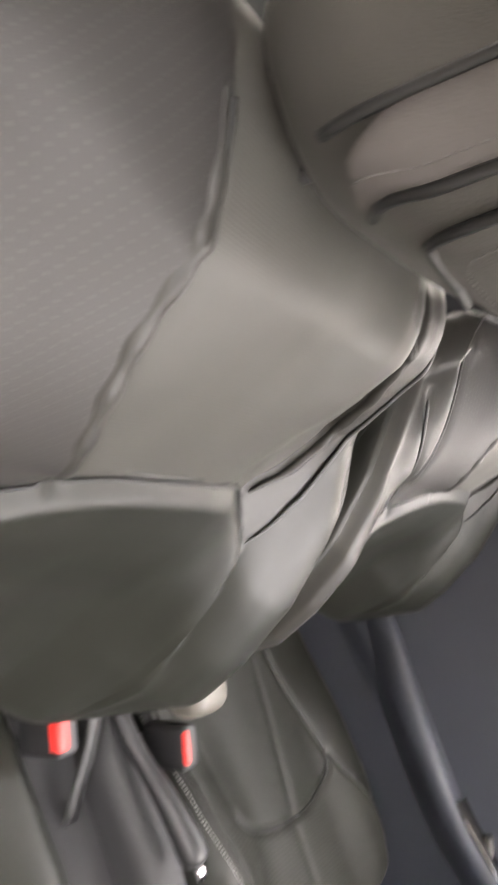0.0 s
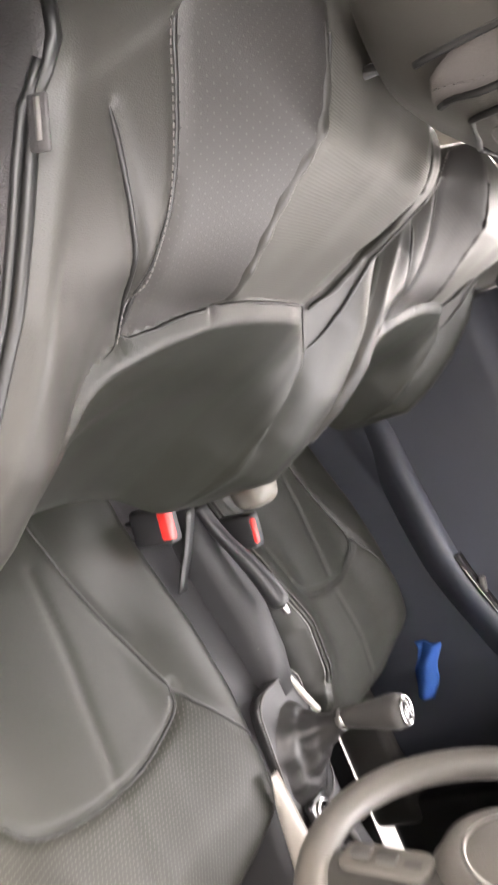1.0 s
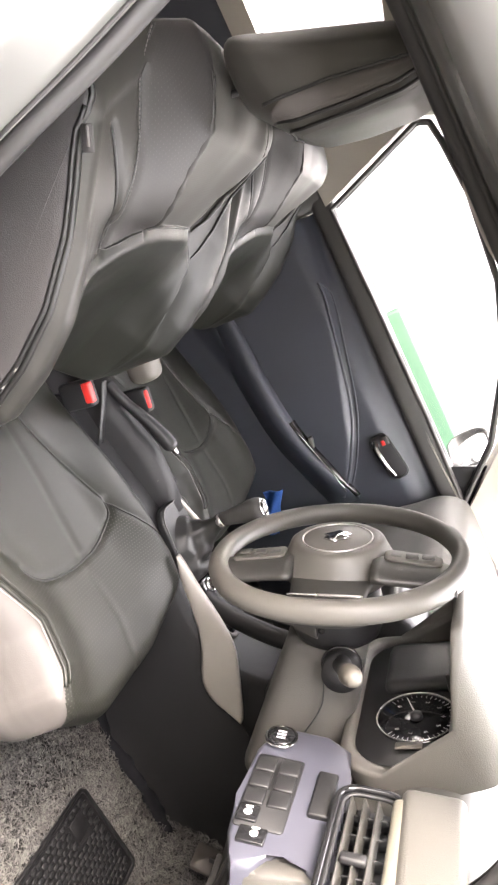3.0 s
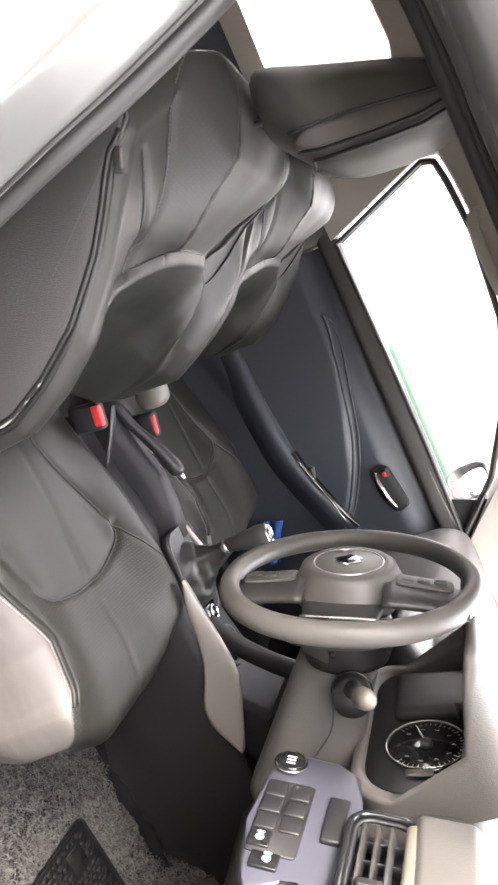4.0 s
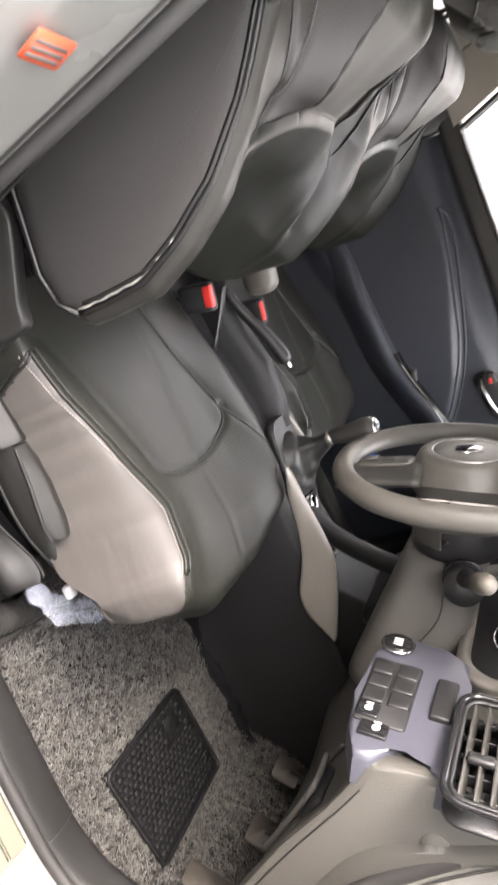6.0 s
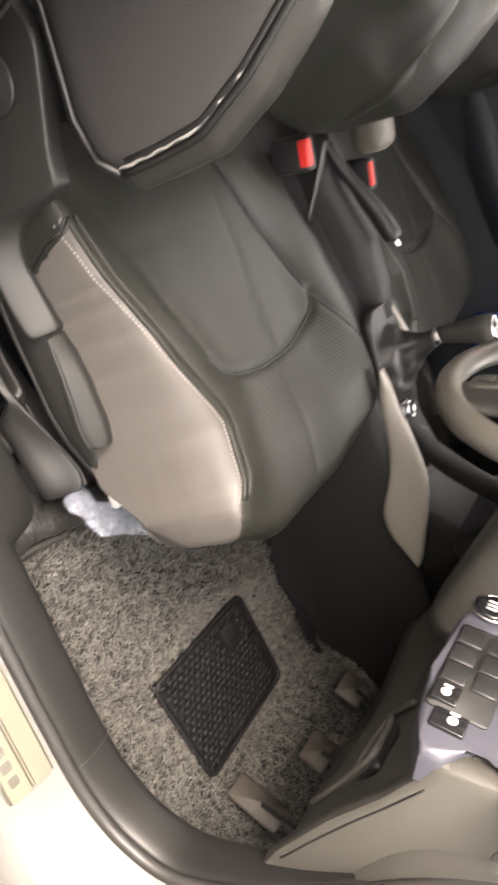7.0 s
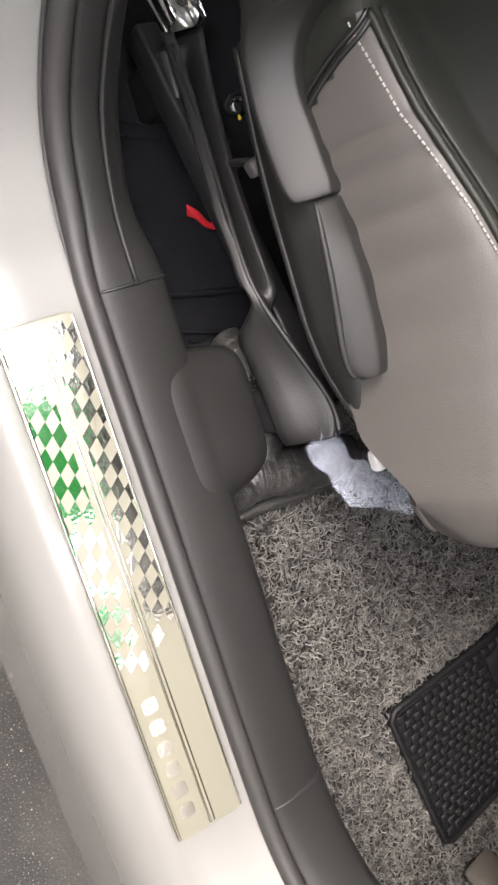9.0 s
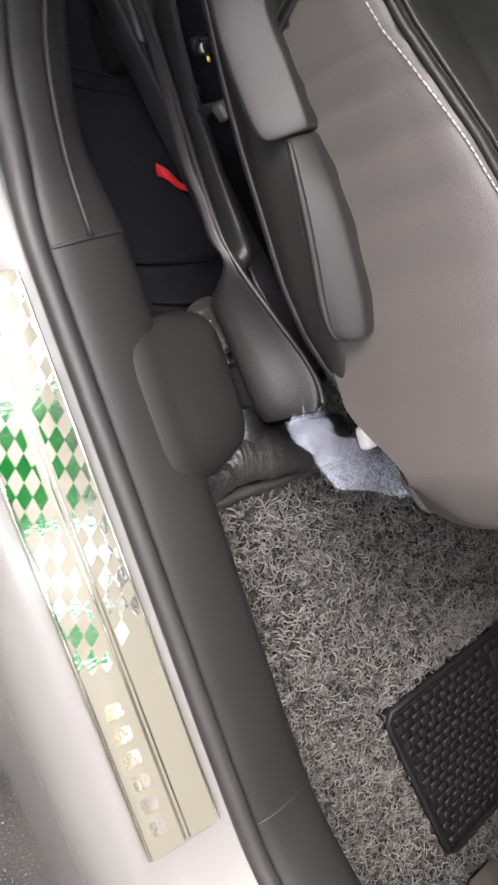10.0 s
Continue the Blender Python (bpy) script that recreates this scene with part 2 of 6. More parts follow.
PERF_F.node_tree.nodes["Principled BSDF"].inputs["Specular IOR Level"].default_value = 0.24
for _m in (PERF, RIBBED_SHEEN):
    _m.node_tree.nodes["Principled BSDF"].inputs["Specular IOR Level"].default_value = 0.36
SPOKE = material("spoke_grey_plastic", (0.036, 0.035, 0.032), 0.4, grain=0.15, grain_scale=700, vary=0.08)
GAITER = material("gaiter_leather", (0.016, 0.0155, 0.015), 0.42, grain=0.25, grain_scale=700, vary=0.2)
CAPSKIN = material("end_cap_plastic", (0.074, 0.0705, 0.064), 0.5, grain=0.25, grain_scale=600, vary=0.08)


# ---- mesh helpers ----
def thing(name, at, label="", category="", group="", kind=""):
    e = new(name)
    e.empty_display_size = 0.05
    e.location = at
    return tagged(e, label, category, group, kind)


def part(name, bm, mat, parent=None, label="", smooth=True, autosmooth=None):
    me = bpy.data.meshes.new(name)
    bmesh.ops.recalc_face_normals(bm, faces=bm.faces)
    if autosmooth:
        for e in bm.edges:
            if len(e.link_faces) == 2 and e.calc_face_angle(0) > radians(autosmooth):
                e.smooth = False
    bm.to_mesh(me)
    bm.free()
    if smooth:
        me.polygons.foreach_set("use_smooth", [True] * len(me.polygons))
    me.materials.append(mat)
    ob = new(name, me)
    if parent is not None:
        up = Matrix.Identity(4)
        p = parent
        while p is not None:
            up = Matrix.Translation(p.location) @ up
            p = p.parent
        ob.parent = parent
        ob.matrix_parent_inverse = up.inverted() if parent.type == "EMPTY" else Matrix.Identity(4)
    if label:
        tagged(ob, label)
    return ob


def grid_mesh(pts, close_u=False, close_v=False, cap=False):
    """pts[i][j]: rows of points; a skin over them."""
    bm = bmesh.new()
    rows = [[bm.verts.new(p) for p in r] for r in pts]
    ni, nj = len(rows), len(rows[0])
    for i in range(ni if close_u else ni - 1):
        for j in range(nj if close_v else nj - 1):
            f = (rows[i][j], rows[(i + 1) % ni][j], rows[(i + 1) % ni][(j + 1) % nj], rows[i][(j + 1) % nj])
            bm.faces.new(f)
    if cap:
        for r in (rows[0], rows[-1]):
            bm.faces.new(r)
    return bm


def catmull(pts, n, closed=False):
    """n points along a smooth curve through pts."""
    p = np.array(pts, float)
    k = len(p)
    out = []
    segs = k if closed else k - 1
    for a in np.linspace(0, segs, n, endpoint=not closed):
        i = min(int(a), segs - 1)
        f = a - i
        g = (lambda q: p[q % k]) if closed else (lambda q: p[min(max(q, 0), k - 1)])
        a0, a1, a2, a3 = g(i - 1), g(i), g(i + 1), g(i + 2)
        out.append(0.5 * (2 * a1 + (a2 - a0) * f + (2 * a0 - 5 * a1 + 4 * a2 - a3) * f**2 + (3 * a1 - a0 - 3 * a2 + a3) * f**3))
    return np.array(out)


def tube(pts, radius, sides=8, closed=False, flat=1.0):
    """A tube along pts; radius may be a list; flat squeezes it in the frame's second direction."""
    p = np.array(pts, float)
    n = len(p)
    rad = radius if hasattr(radius, "__len__") else [radius] * n
    tan = np.roll(p, -1, 0) - np.roll(p, 1, 0) if closed else np.gradient(p, axis=0)
    tan /= np.linalg.norm(tan, axis=1)[:, None] + 1e-12
    ref = np.array([0, 0, 1.0]) if abs(tan[0][2]) < 0.9 else np.array([0, 1.0, 0])
    rows = []
    for i in range(n):
        side = np.cross(ref, tan[i])
        side /= np.linalg.norm(side) + 1e-12
        up = np.cross(tan[i], side)
        ref = up
        rows.append([p[i] + rad[i] * (math.cos(a) * side + flat * math.sin(a) * up) for a in np.linspace(0, 2 * math.pi, sides, endpoint=False)])
    return grid_mesh(rows, close_u=closed, close_v=True, cap=not closed)


def rbox(center, size, bevel=0.005, segs=3, turn=(0, 0, 0), taper=None):
    """A box with rounded edges. taper: x and y scale of its top."""
    bm = bmesh.new()
    bmesh.ops.create_cube(bm, size=1)
    for v in bm.verts:
        s = taper if taper and v.co.z > 0 else (1, 1)
        v.co = Vector((v.co.x * size[0] * s[0], v.co.y * size[1] * s[1], v.co.z * size[2]))
    if bevel:
        bmesh.ops.bevel(bm, geom=list(bm.edges), offset=min(bevel, 0.49 * min(size)), segments=segs, profile=0.5, affect="EDGES")
    bmesh.ops.transform(bm, matrix=pose(*center, *turn), verts=bm.verts)
    return bm


def plate(outline, thick, bevel=0.0, segs=2, m=None):
    """A slab: the outline in x, y raised by thick in z, edges rounded, set at the pose m."""
    bm = bmesh.new()
    low = [bm.verts.new((x, y, 0)) for x, y in outline]
    high = [bm.verts.new((x, y, thick)) for x, y in outline]
    k = len(outline)
    bm.faces.new(low[::-1])
    top = bm.faces.new(high)
    for i in range(k):
        bm.faces.new((low[i], low[(i + 1) % k], high[(i + 1) % k], high[i]))
    if bevel:
        bmesh.ops.bevel(bm, geom=list(top.edges), offset=bevel, segments=segs, profile=0.5, affect="EDGES")
    if m is not None:
        bmesh.ops.transform(bm, matrix=m, verts=bm.verts)
    return bm


def lathe(profile, sides=32, m=None):
    """profile of (radius, height) turned round z."""
    rows = [[(r * math.cos(a), r * math.sin(a), h) for a in np.linspace(0, 2 * math.pi, sides, endpoint=False)] for r, h in profile]
    bm = grid_mesh(rows, close_v=True, cap=True)
    if m is not None:
        bmesh.ops.transform(bm, matrix=m, verts=bm.verts)
    return bm


def join(*bms):
    out = bmesh.new()
    for b in bms:
        me = bpy.data.meshes.new("tmp")
        b.to_mesh(me)
        b.free()
        out.from_mesh(me)
        bpy.data.meshes.remove(me)
    return out


def rounded(w, h, r, n=5):
    """Outline of a rounded rectangle about 0, 0."""
    out = []
    for cx, cy, a0 in ((w / 2 - r, h / 2 - r, 0), (-w / 2 + r, h / 2 - r, 90), (-w / 2 + r, -h / 2 + r, 180), (w / 2 - r, -h / 2 + r, 270)):
        for k in range(n):
            a = radians(a0 + 90 * k / (n - 1))
            out.append((cx + r * math.cos(a), cy + r * math.sin(a)))
    return out


def frame_at(origin, right, up):
    """The pose whose x runs along right, y along up (made square), at origin."""
    r = Vector(right).normalized()
    u = Vector(up)
    u = (u - r * u.dot(r)).normalized()
    w = r.cross(u)
    return Matrix(((r.x, u.x, w.x, origin[0]), (r.y, u.y, w.y, origin[1]), (r.z, u.z, w.z, origin[2]), (0, 0, 0, 1)))


def lerp(x, table):
    xs, ys = zip(*table)
    return float(np.interp(x, xs, ys))


def smooth01(a, b, x):
    t = min(1, max(0, (x - a) / (b - a)))
    return t * t * (3 - 2 * t)


# ---- ground and distance ----
bm = bmesh.new()
bmesh.ops.create_grid(bm, x_segments=40, y_segments=40, size=400)
tagged(part("ground", bm, ASPHALT), "dark grey asphalt ground with cracks and dust", "ground", kind="structure")
# ---- the car's body round the driver's door opening ----
OPENING = [(-0.10, 1.335), (0.1, 1.34), (0.3, 1.34), (0.47, 1.335), (0.545, 1.305), (0.55, 1.24), (0.52, 1.16), (0.487, 1.06), (0.452, 0.93), (0.412, 0.76), (0.378, 0.62), (0.335, 0.5),
           (0.265, 0.41), (0.19, 0.372), (0.10, 0.365), (-0.1, 0.365), (-0.3, 0.365), (-0.40, 0.372), (-0.475, 0.405), (-0.52, 0.47), (-0.515, 0.6),
           (-0.49, 0.72), (-0.455, 0.87), (-0.44, 1.0), (-0.40, 1.12), (-0.25, 1.27)]


def x_side(z):
    return lerp(z, ((0, -0.735), (0.4, -0.735), (0.75, -0.72), (1.0, -0.69), (1.2, -0.64), (1.34, -0.595)))


def sweep(profile, flip=1, n=220):
    """Sweeps a profile of (inward x, outward from the opening) round the opening; flip -1 is the passenger's side."""
    loop = catmull(OPENING, n, closed=True)
    tan = np.roll(loop, -1, 0) - np.roll(loop, 1, 0)
    tan /= np.linalg.norm(tan, axis=1)[:, None]
    rows = []
    for (y, z), (ty, tz) in zip(loop, tan):
        ny, nz = -tz, ty
        rows.append([(flip * (x_side(z) + dx), y + ny * d, z + nz * d) for dx, d in profile])
    return rows, loop


def outward_sign():
    rows, loop = sweep([(0, 0.01)])
    mid = loop.mean(0)
    a = np.array([r[0][1:] for r in rows])
    return 1 if np.linalg.norm(a - mid, axis=1).mean() > np.linalg.norm(loop - mid, axis=1).mean() else -1


OUT = outward_sign()


def swept(profile, flip=1, close_v=False, smooth_profile=0, upper=None):
    if upper:
        low, _ = sweep([tuple(p) for p in catmull([(dx, OUT * d) for dx, d in profile], smooth_profile)], flip)
        high, loop = sweep([tuple(p) for p in catmull([(dx, OUT * d) for dx, d in upper], smooth_profile)], flip)
        rows = []
        for a, b, (y, z) in zip(low, high, loop):
            w = max(smooth01(0.48, 0.85, z), 0.35 * smooth01(0.12, 0.20, y) if z < 0.7 else 0.0)
            rows.append([tuple(np.array(p) * (1 - w) + np.array(q) * w) for p, q in zip(a, b)])
        return grid_mesh(rows, close_u=True)
    prof = [(dx, OUT * d) for dx, d in profile]
    if smooth_profile:
        prof = [tuple(p) for p in catmull(prof, smooth_profile)]
    rows, _ = sweep(prof, flip)
    return grid_mesh(rows, close_u=True, close_v=close_v)


body = thing("car_body", (-0.75, 0, 0), "pearl white car body side with open door frame", "car body", kind="structure")
part("door_frame", swept([(0.0, -0.002), (-0.012, 0.0), (-0.03, 0.003), (-0.078, 0.010), (-0.10, 0.02), (-0.118, 0.05), (-0.125, 0.11), (-0.125, 0.21)], smooth_profile=22), PAINT, body)
part("door_seal", swept([(-0.004 + 0.0085 * math.cos(a), -0.005 + 0.0085 * math.sin(a)) for a in np.linspace(0, 2 * math.pi, 13)], smooth_profile=16, upper=[(0.012 + 0.011 * math.cos(a), -0.006 + 0.011 * math.sin(a)) for a in np.linspace(0, 2 * math.pi, 13)]), SEAL, body, "black rubber door seal")
part("seal_lip", swept([(-0.004, -0.001), (-0.012, -0.006), (-0.010, -0.001), (-0.004, 0.003)], close_v=True), SEAL, body)
part("inner_trim", swept([(0.003, -0.001), (0.006, -0.008), (0.022, -0.011), (0.05, -0.009), (0.068, -0.001), (0.077, 0.022), (0.084, 0.09)], smooth_profile=18, upper=[(0.024, -0.008), (0.03, -0.010), (0.038, -0.004), (0.045, 0.012), (0.052, 0.03), (0.058, 0.06), (0.06, 0.10)]), SILLTRIM, body, "dark grey moulded sill and pillar trim")


def trim_joint(y0, flip=1):
    """Dark joint across the sill trim."""
    low, loop = sweep([tuple(p) for p in catmull([(dx, OUT * d) for dx, d in ((0.006, -0.0085), (0.022, -0.0118), (0.05, -0.0098), (0.068, -0.0018), (0.077, 0.022))], 20)], flip)
    k = min((abs(y - y0) + (10 if z > 0.5 else 0), i) for i, (y, z) in enumerate(loop))[1]
    part("trim_joint", tube(low[k], 0.0013, 6), PLASTIC_B, body)


for y0 in (0.128, -0.36):
    trim_joint(y0)
low, loop = sweep([(dx, OUT * d) for dx, d in ((0.0385, -0.0112), (0.0365, -0.0118))])
high, _ = sweep([(dx, OUT * d) for dx, d in ((0.0395, -0.0025), (0.0375, -0.0055))])
line = []
for a, b, (y, z) in zip(low, high, loop):
    if y > 0.12 and z < 1.0 and not (y < 0.14 and z > 0.5):
        w = max(smooth01(0.48, 0.85, z), 0.35 * smooth01(0.12, 0.20, y) if z < 0.7 else 0.0)
        line.append(tuple(np.array(a[1]) * (1 - w) + np.array(b[1]) * w))
part("trim_crease", tube(line, 0.0022, 8), SILLTRIM, body)
# sill pad that swells inwards beside the seat, and joints between trims
rows = []
for y in -0.012 + 0.068 * np.sin(np.linspace(-1, 1, 61) * math.pi / 2):
    q = abs((y + 0.012) / 0.068)
    g = max(0.0, 1 - q**7) ** 0.36
    flat = [(x, z - 0.010 * q**6) for x, z in ((-0.716, 0.3680), (-0.702, 0.3748), (-0.687, 0.3766), (-0.674, 0.3745))]
    flat += [(-0.668 + 0.074 * g * k, z - 0.012 * q**4) for k, z in ((0.15, 0.3725), (0.4, 0.3685), (0.62, 0.3635), (0.8, 0.3560), (0.91, 0.3460), (0.97, 0.3330), (1.0, 0.3120), (1.0, 0.262))]
    rows.append([(x, y, z) for x, z in catmull(flat, 40)])
part("sill_bulge", grid_mesh(rows), SILLTRIM, body, "rounded dark grey plastic bulge of the sill trim")
floor = part("floor", rbox((0, -0.50, 0.235), (1.3, 1.1, 0.04), 0.004, 1), CARPET)
tagged(floor, "black carpeted car floor", "floor", kind="structure")
part("toe_board", rbox((-0.35, -0.93, 0.42), (0.62, 0.03, 0.42), 0.01, 2, (28, 0, 0)), CARPET, floor)
part("toe_board", rbox((0.37, -0.93, 0.42), (0.56, 0.03, 0.42), 0.01, 2, (28, 0, 0)), CARPET, floor)

# roof, closed all round, with its lining
rows = []
for y in np.linspace(-0.25, 1.75, 22):
    fall = 0.05 * ((y - 0.5) / 1.2) ** 2
    rows.append([(x, y, 1.468 - fall - 0.10 * abs(x / 0.62) ** 3.2) for x in np.linspace(-0.6, 0.6, 25)])
ceiling = part("ceiling", grid_mesh(rows), HEADLINER)
tagged(ceiling, "light grey woven car headliner", "ceiling", kind="structure")
rows = [[(p[0] * 1.08, p[1], p[2] + 0.035) for p in r] for r in rows]
part("roof_panel", grid_mesh(rows), PAINT, body, "pearl white car roof")


def wall(name, outline, hole, x_of, mat, thick, sign, parent):
    """A side wall in y and z with a window hole of as many corners; x_of(z) is its inner face."""
    bm = bmesh.new()
    rings = []
    for off in (0, thick):
        for ring in (outline, hole):
            rings.append([bm.verts.new((sign * (x_of(z) + off), y, z)) for y, z in ring])
    k = len(outline)
    o0, h0, o1, h1 = rings
    for i in range(k):
        j = (i + 1) % k
        bm.faces.new((o0[i], o0[j], h0[j], h0[i]))
        bm.faces.new((o1[i], o1[j], h1[j], h1[i]))
        bm.faces.new((h0[i], h0[j], h1[j], h1[i]))
        bm.faces.new((o0[i], o0[j], o1[j], o1[i]))
    return part(name, bm, mat, parent, smooth=False)


def x_in(z):
    return lerp(z, ((0, 0.69), (0.9, 0.70), (1.03, 0.685), (1.34, 0.595), (1.45, 0.55)))


def resample(corners, n=48, r=0):
    """n points evenly along a closed outline."""
    p = np.array(corners + corners[:1], float)
    d = np.r_[0, np.cumsum(np.linalg.norm(np.diff(p, axis=0), axis=1))]
    s = np.linspace(0, d[-1], n, endpoint=False)
    return [(float(np.interp(a, d, p[:, 0])), float(np.interp(a, d, p[:, 1]))) for a in s]


WINDOW = [(0.385, 1.03), (0.425, 1.16), (0.468, 1.30), (0.455, 1.325), (0.40, 1.335), (0.27, 1.345), (0.05, 1.33), (-0.14, 1.27), (-0.33, 1.165), (-0.47, 1.035), (-0.2, 1.04), (0.1, 1.036)]
REAR_WINDOW = [(0.60, 1.035), (0.63, 1.15), (0.66, 1.31), (0.75, 1.335), (0.95, 1.325), (1.12, 1.29), (1.22, 1.22), (1.28, 1.10), (1.30, 1.05), (1.1, 1.045), (0.9, 1.04), (0.75, 1.037)]

left = thing("car_side", (0.75, 0.4, 0), "closed passenger side of the car with pillars and windows", "car body", kind="structure")


FRONT_HOLE = [(0.385 + 0.012, 1.02), (0.44, 1.16), (0.485, 1.31), (0.47, 1.342), (0.40, 1.352), (0.27, 1.362), (0.05, 1.347), (-0.15, 1.285), (-0.345, 1.18), (-0.50, 1.03), (-0.2, 1.02), (0.1, 1.02)]
FRONT_RIM = [(0.53, 1.013), (0.55, 1.16), (0.57, 1.31), (0.56, 1.40), (0.42, 1.42), (0.27, 1.42), (0.03, 1.41), (-0.25, 1.36), (-0.50, 1.26), (-0.75, 1.06), (-0.2, 1.012), (0.1, 1.012)]
wall("pillar_trim", FRONT_RIM, FRONT_HOLE, lambda z: x_in(z) - 0.015, HEADLINER, 0.09, 1, left)
REAR_RIM = [(0.535, 1.0), (0.555, 1.15), (0.575, 1.33), (0.72, 1.42), (0.95, 1.42), (1.2, 1.40), (1.45, 1.35), (1.6, 1.2), (1.75, 1.0), (1.1, 0.98), (0.9, 0.98), (0.75, 0.98)]
wall("rear_window_trim", REAR_RIM, REAR_WINDOW, lambda z: x_in(z) - 0.01, HEADLINER, 0.08, 1, left)
wall("rear_window_trim", REAR_RIM, REAR_WINDOW, lambda z: x_in(z) - 0.01, HEADLINER, 0.08, -1, body)
for sign, owner in ((1, left), (-1, body)):
    part("rear_door_panel", rbox((sign * 0.735, 1.12, 0.66), (0.09, 1.16, 0.74), 0.02, 3), DOORTRIM, owner)
part("pillar_foot", rbox((0.72, 0.475, 0.66), (0.10, 0.14, 0.74), 0.02, 3), PLASTIC, left)
part("sill_trim", rbox((0.70, -0.1, 0.31), (0.10, 1.1, 0.12), 0.02, 3), PLASTIC, left)
part("front_kick_panel", rbox((0.72, -0.78, 0.66), (0.10, 0.36, 0.76), 0.02, 3), PLASTIC_B, left)
part("tailgate", rbox((0, 1.75, 0.56), (1.5, 0.06, 0.92), 0.01, 1), PLASTIC_B, left)
ob = part("tailgate_pane", rbox((0, 1.75, 1.20), (1.24, 0.004, 0.36), 0), GLASS, left, "clear tailgate glass", smooth=False)
ob.visible_shadow = False
part("front_bulkhead", rbox((0, -1.0, 0.62), (1.5, 0.04, 0.85), 0.01, 1), PLASTIC_B, left)


def pane(name, outline, sign, parent, inset=0.05):
    bm = bmesh.new()
    vs = [bm.verts.new((sign * (x_in(z) + inset), y, z)) for y, z in outline]
    bm.faces.new(vs)
    bmesh.ops.triangulate(bm, faces=bm.faces)
    bmesh.ops.solidify(bm, geom=list(bm.faces), thickness=0.004)
    ob = part(name, bm, GLASS, parent, "clear car window glass", smooth=False)
    ob.visible_shadow = False
    return ob


pane("window_pane", FRONT_HOLE, 1, left)
pane("rear_window_pane", REAR_WINDOW, 1, left)
pane("rear_window_pane", REAR_WINDOW, -1, body)
# black frame of the passenger's door glass: two nested strips
for inset, rad, mat in ((0.012, 0.008, PLASTIC_B), (-0.012, 0.006, PLASTIC)):
    loop = [(x_in(z) + inset, y, z) for y, z in resample(WINDOW, 140)]
    part("window_frame", tube(loop, rad, 8, closed=True), mat, left)
# windscreen
rows = [[(x, -0.25 - 0.72 * f - 0.05 * (1 - (x / 0.62) ** 2), 1.385 - 0.36 * f) for f in np.linspace(0, 1, 8)] for x in np.linspace(-0.6, 0.6, 13)]
ob = part("windscreen", grid_mesh(rows), GLASS, left, "clear windscreen")
ob.visible_shadow = False
for s in (1, -1):
    part("windscreen_pillar", tube(catmull([(s * 0.60, -0.18, 1.375), (s * 0.645, -0.45, 1.24), (s * 0.70, -0.92, 1.0)], 14), 0.035, 10, flat=0.7), HEADLINER, left if s > 0 else body)

# grab handle over the passenger's door
handle = thing("grab_handle", (0.56, 0.2, 1.36), "light grey folding grab handle on roof rail", "grab handle")
part("grip", tube(catmull([(0.575, 0.30, 1.372), (0.548, 0.29, 1.352), (0.545, 0.20, 1.348), (0.548, 0.11, 1.352), (0.575, 0.10, 1.372)], 24), 0.011, 10, flat=1.3), HEADLINER, handle)
for y in (0.30, 0.10):
    part("handle_foot", rbox((0.57, y, 1.37), (0.02, 0.035, 0.03), 0.006, 3), HEADLINER, handle)

# ---- passenger's door ----
door = thing("door_1", (0.72, -0.05, 0.3), "closed passenger door with dark blue-grey trim", "car door", kind="structure")


def door_x(y, z):
    x = 0.705
    x -= 0.03 * smooth01(0.98, 0.90, z) * smooth01(-0.62, -0.45, y)
    ridge = lerp(y, ((-0.40, 0.70), (-0.33, 0.76), (-0.2, 0.83), (0.0, 0.89), (0.2, 0.94), (0.35, 0.96)))
    x -= 0.022 * smooth01(ridge + 0.012, ridge - 0.012, z) * smooth01(-0.42, -0.30, y)
    low = lerp(y, ((-0.4, 0.70), (-0.33, 0.735), (-0.05, 0.66), (0.2, 0.60), (0.4, 0.56)))
    x += 0.02 * smooth01(low + 0.02, low - 0.04, z)
    x += 0.02 * smooth01(0.985, 1.03, z)
    return x


part("belt_trim", rbox((0.706, -0.02, 1.012), (0.07, 0.98, 0.06), 0.016, 4), PLASTIC, door, "dark grey belt trim under the window")
rows = [[(door_x(y, z), y, z) for z in np.linspace(0.33, 1.03, 90)] + [(0.79, y, 1.035), (0.79, y, 0.33)] for y in np.linspace(-0.62, 0.40, 120)]
part("door_panel", grid_mesh(rows, cap=True), DOORTRIM, door)
arm = [(0.30, 0.655, 0.035), (0.22, 0.672, 0.05), (0.08, 0.68, 0.062), (-0.1, 0.70, 0.066), (-0.25, 0.745, 0.058), (-0.33, 0.768, 0.035), (-0.36, 0.775, 0.012)]
rows = []
for y, z, d in [tuple(r) for r in catmull(arm, 40)]:
    rows.append([(0.69, y, z + 0.012), (0.69 - d * 0.75, y, z + 0.008), (0.69 - d, y, z - 0.004), (0.69 - d * 0.98, y, z - 0.03), (0.69 - d * 0.5, y, z - 0.07), (0.69, y, z - 0.095)])
part("armrest", grid_mesh([[tuple(q) for q in catmull(r, 14)] for r in rows], cap=True), DOORTRIM, door)
part("switch_plate", grid_mesh([[(0.688 - d * 0.12, y, z + 0.0155), (0.688 - d * 0.55, y, z + 0.0155), (0.688 - d * 0.9, y, z + 0.010), (0.688 - d * 0.9, y, z + 0.004)] for y, z, d in [tuple(r) for r in catmull(arm, 60)] if -0.345 < y < -0.07]), GLOSS, door, "gloss black armrest switch plate")
part("window_switch", rbox((0.648, -0.15, 0.729), (0.02, 0.035, 0.012), 0.004, 2, (14, 0, 0)), PLASTIC, door)
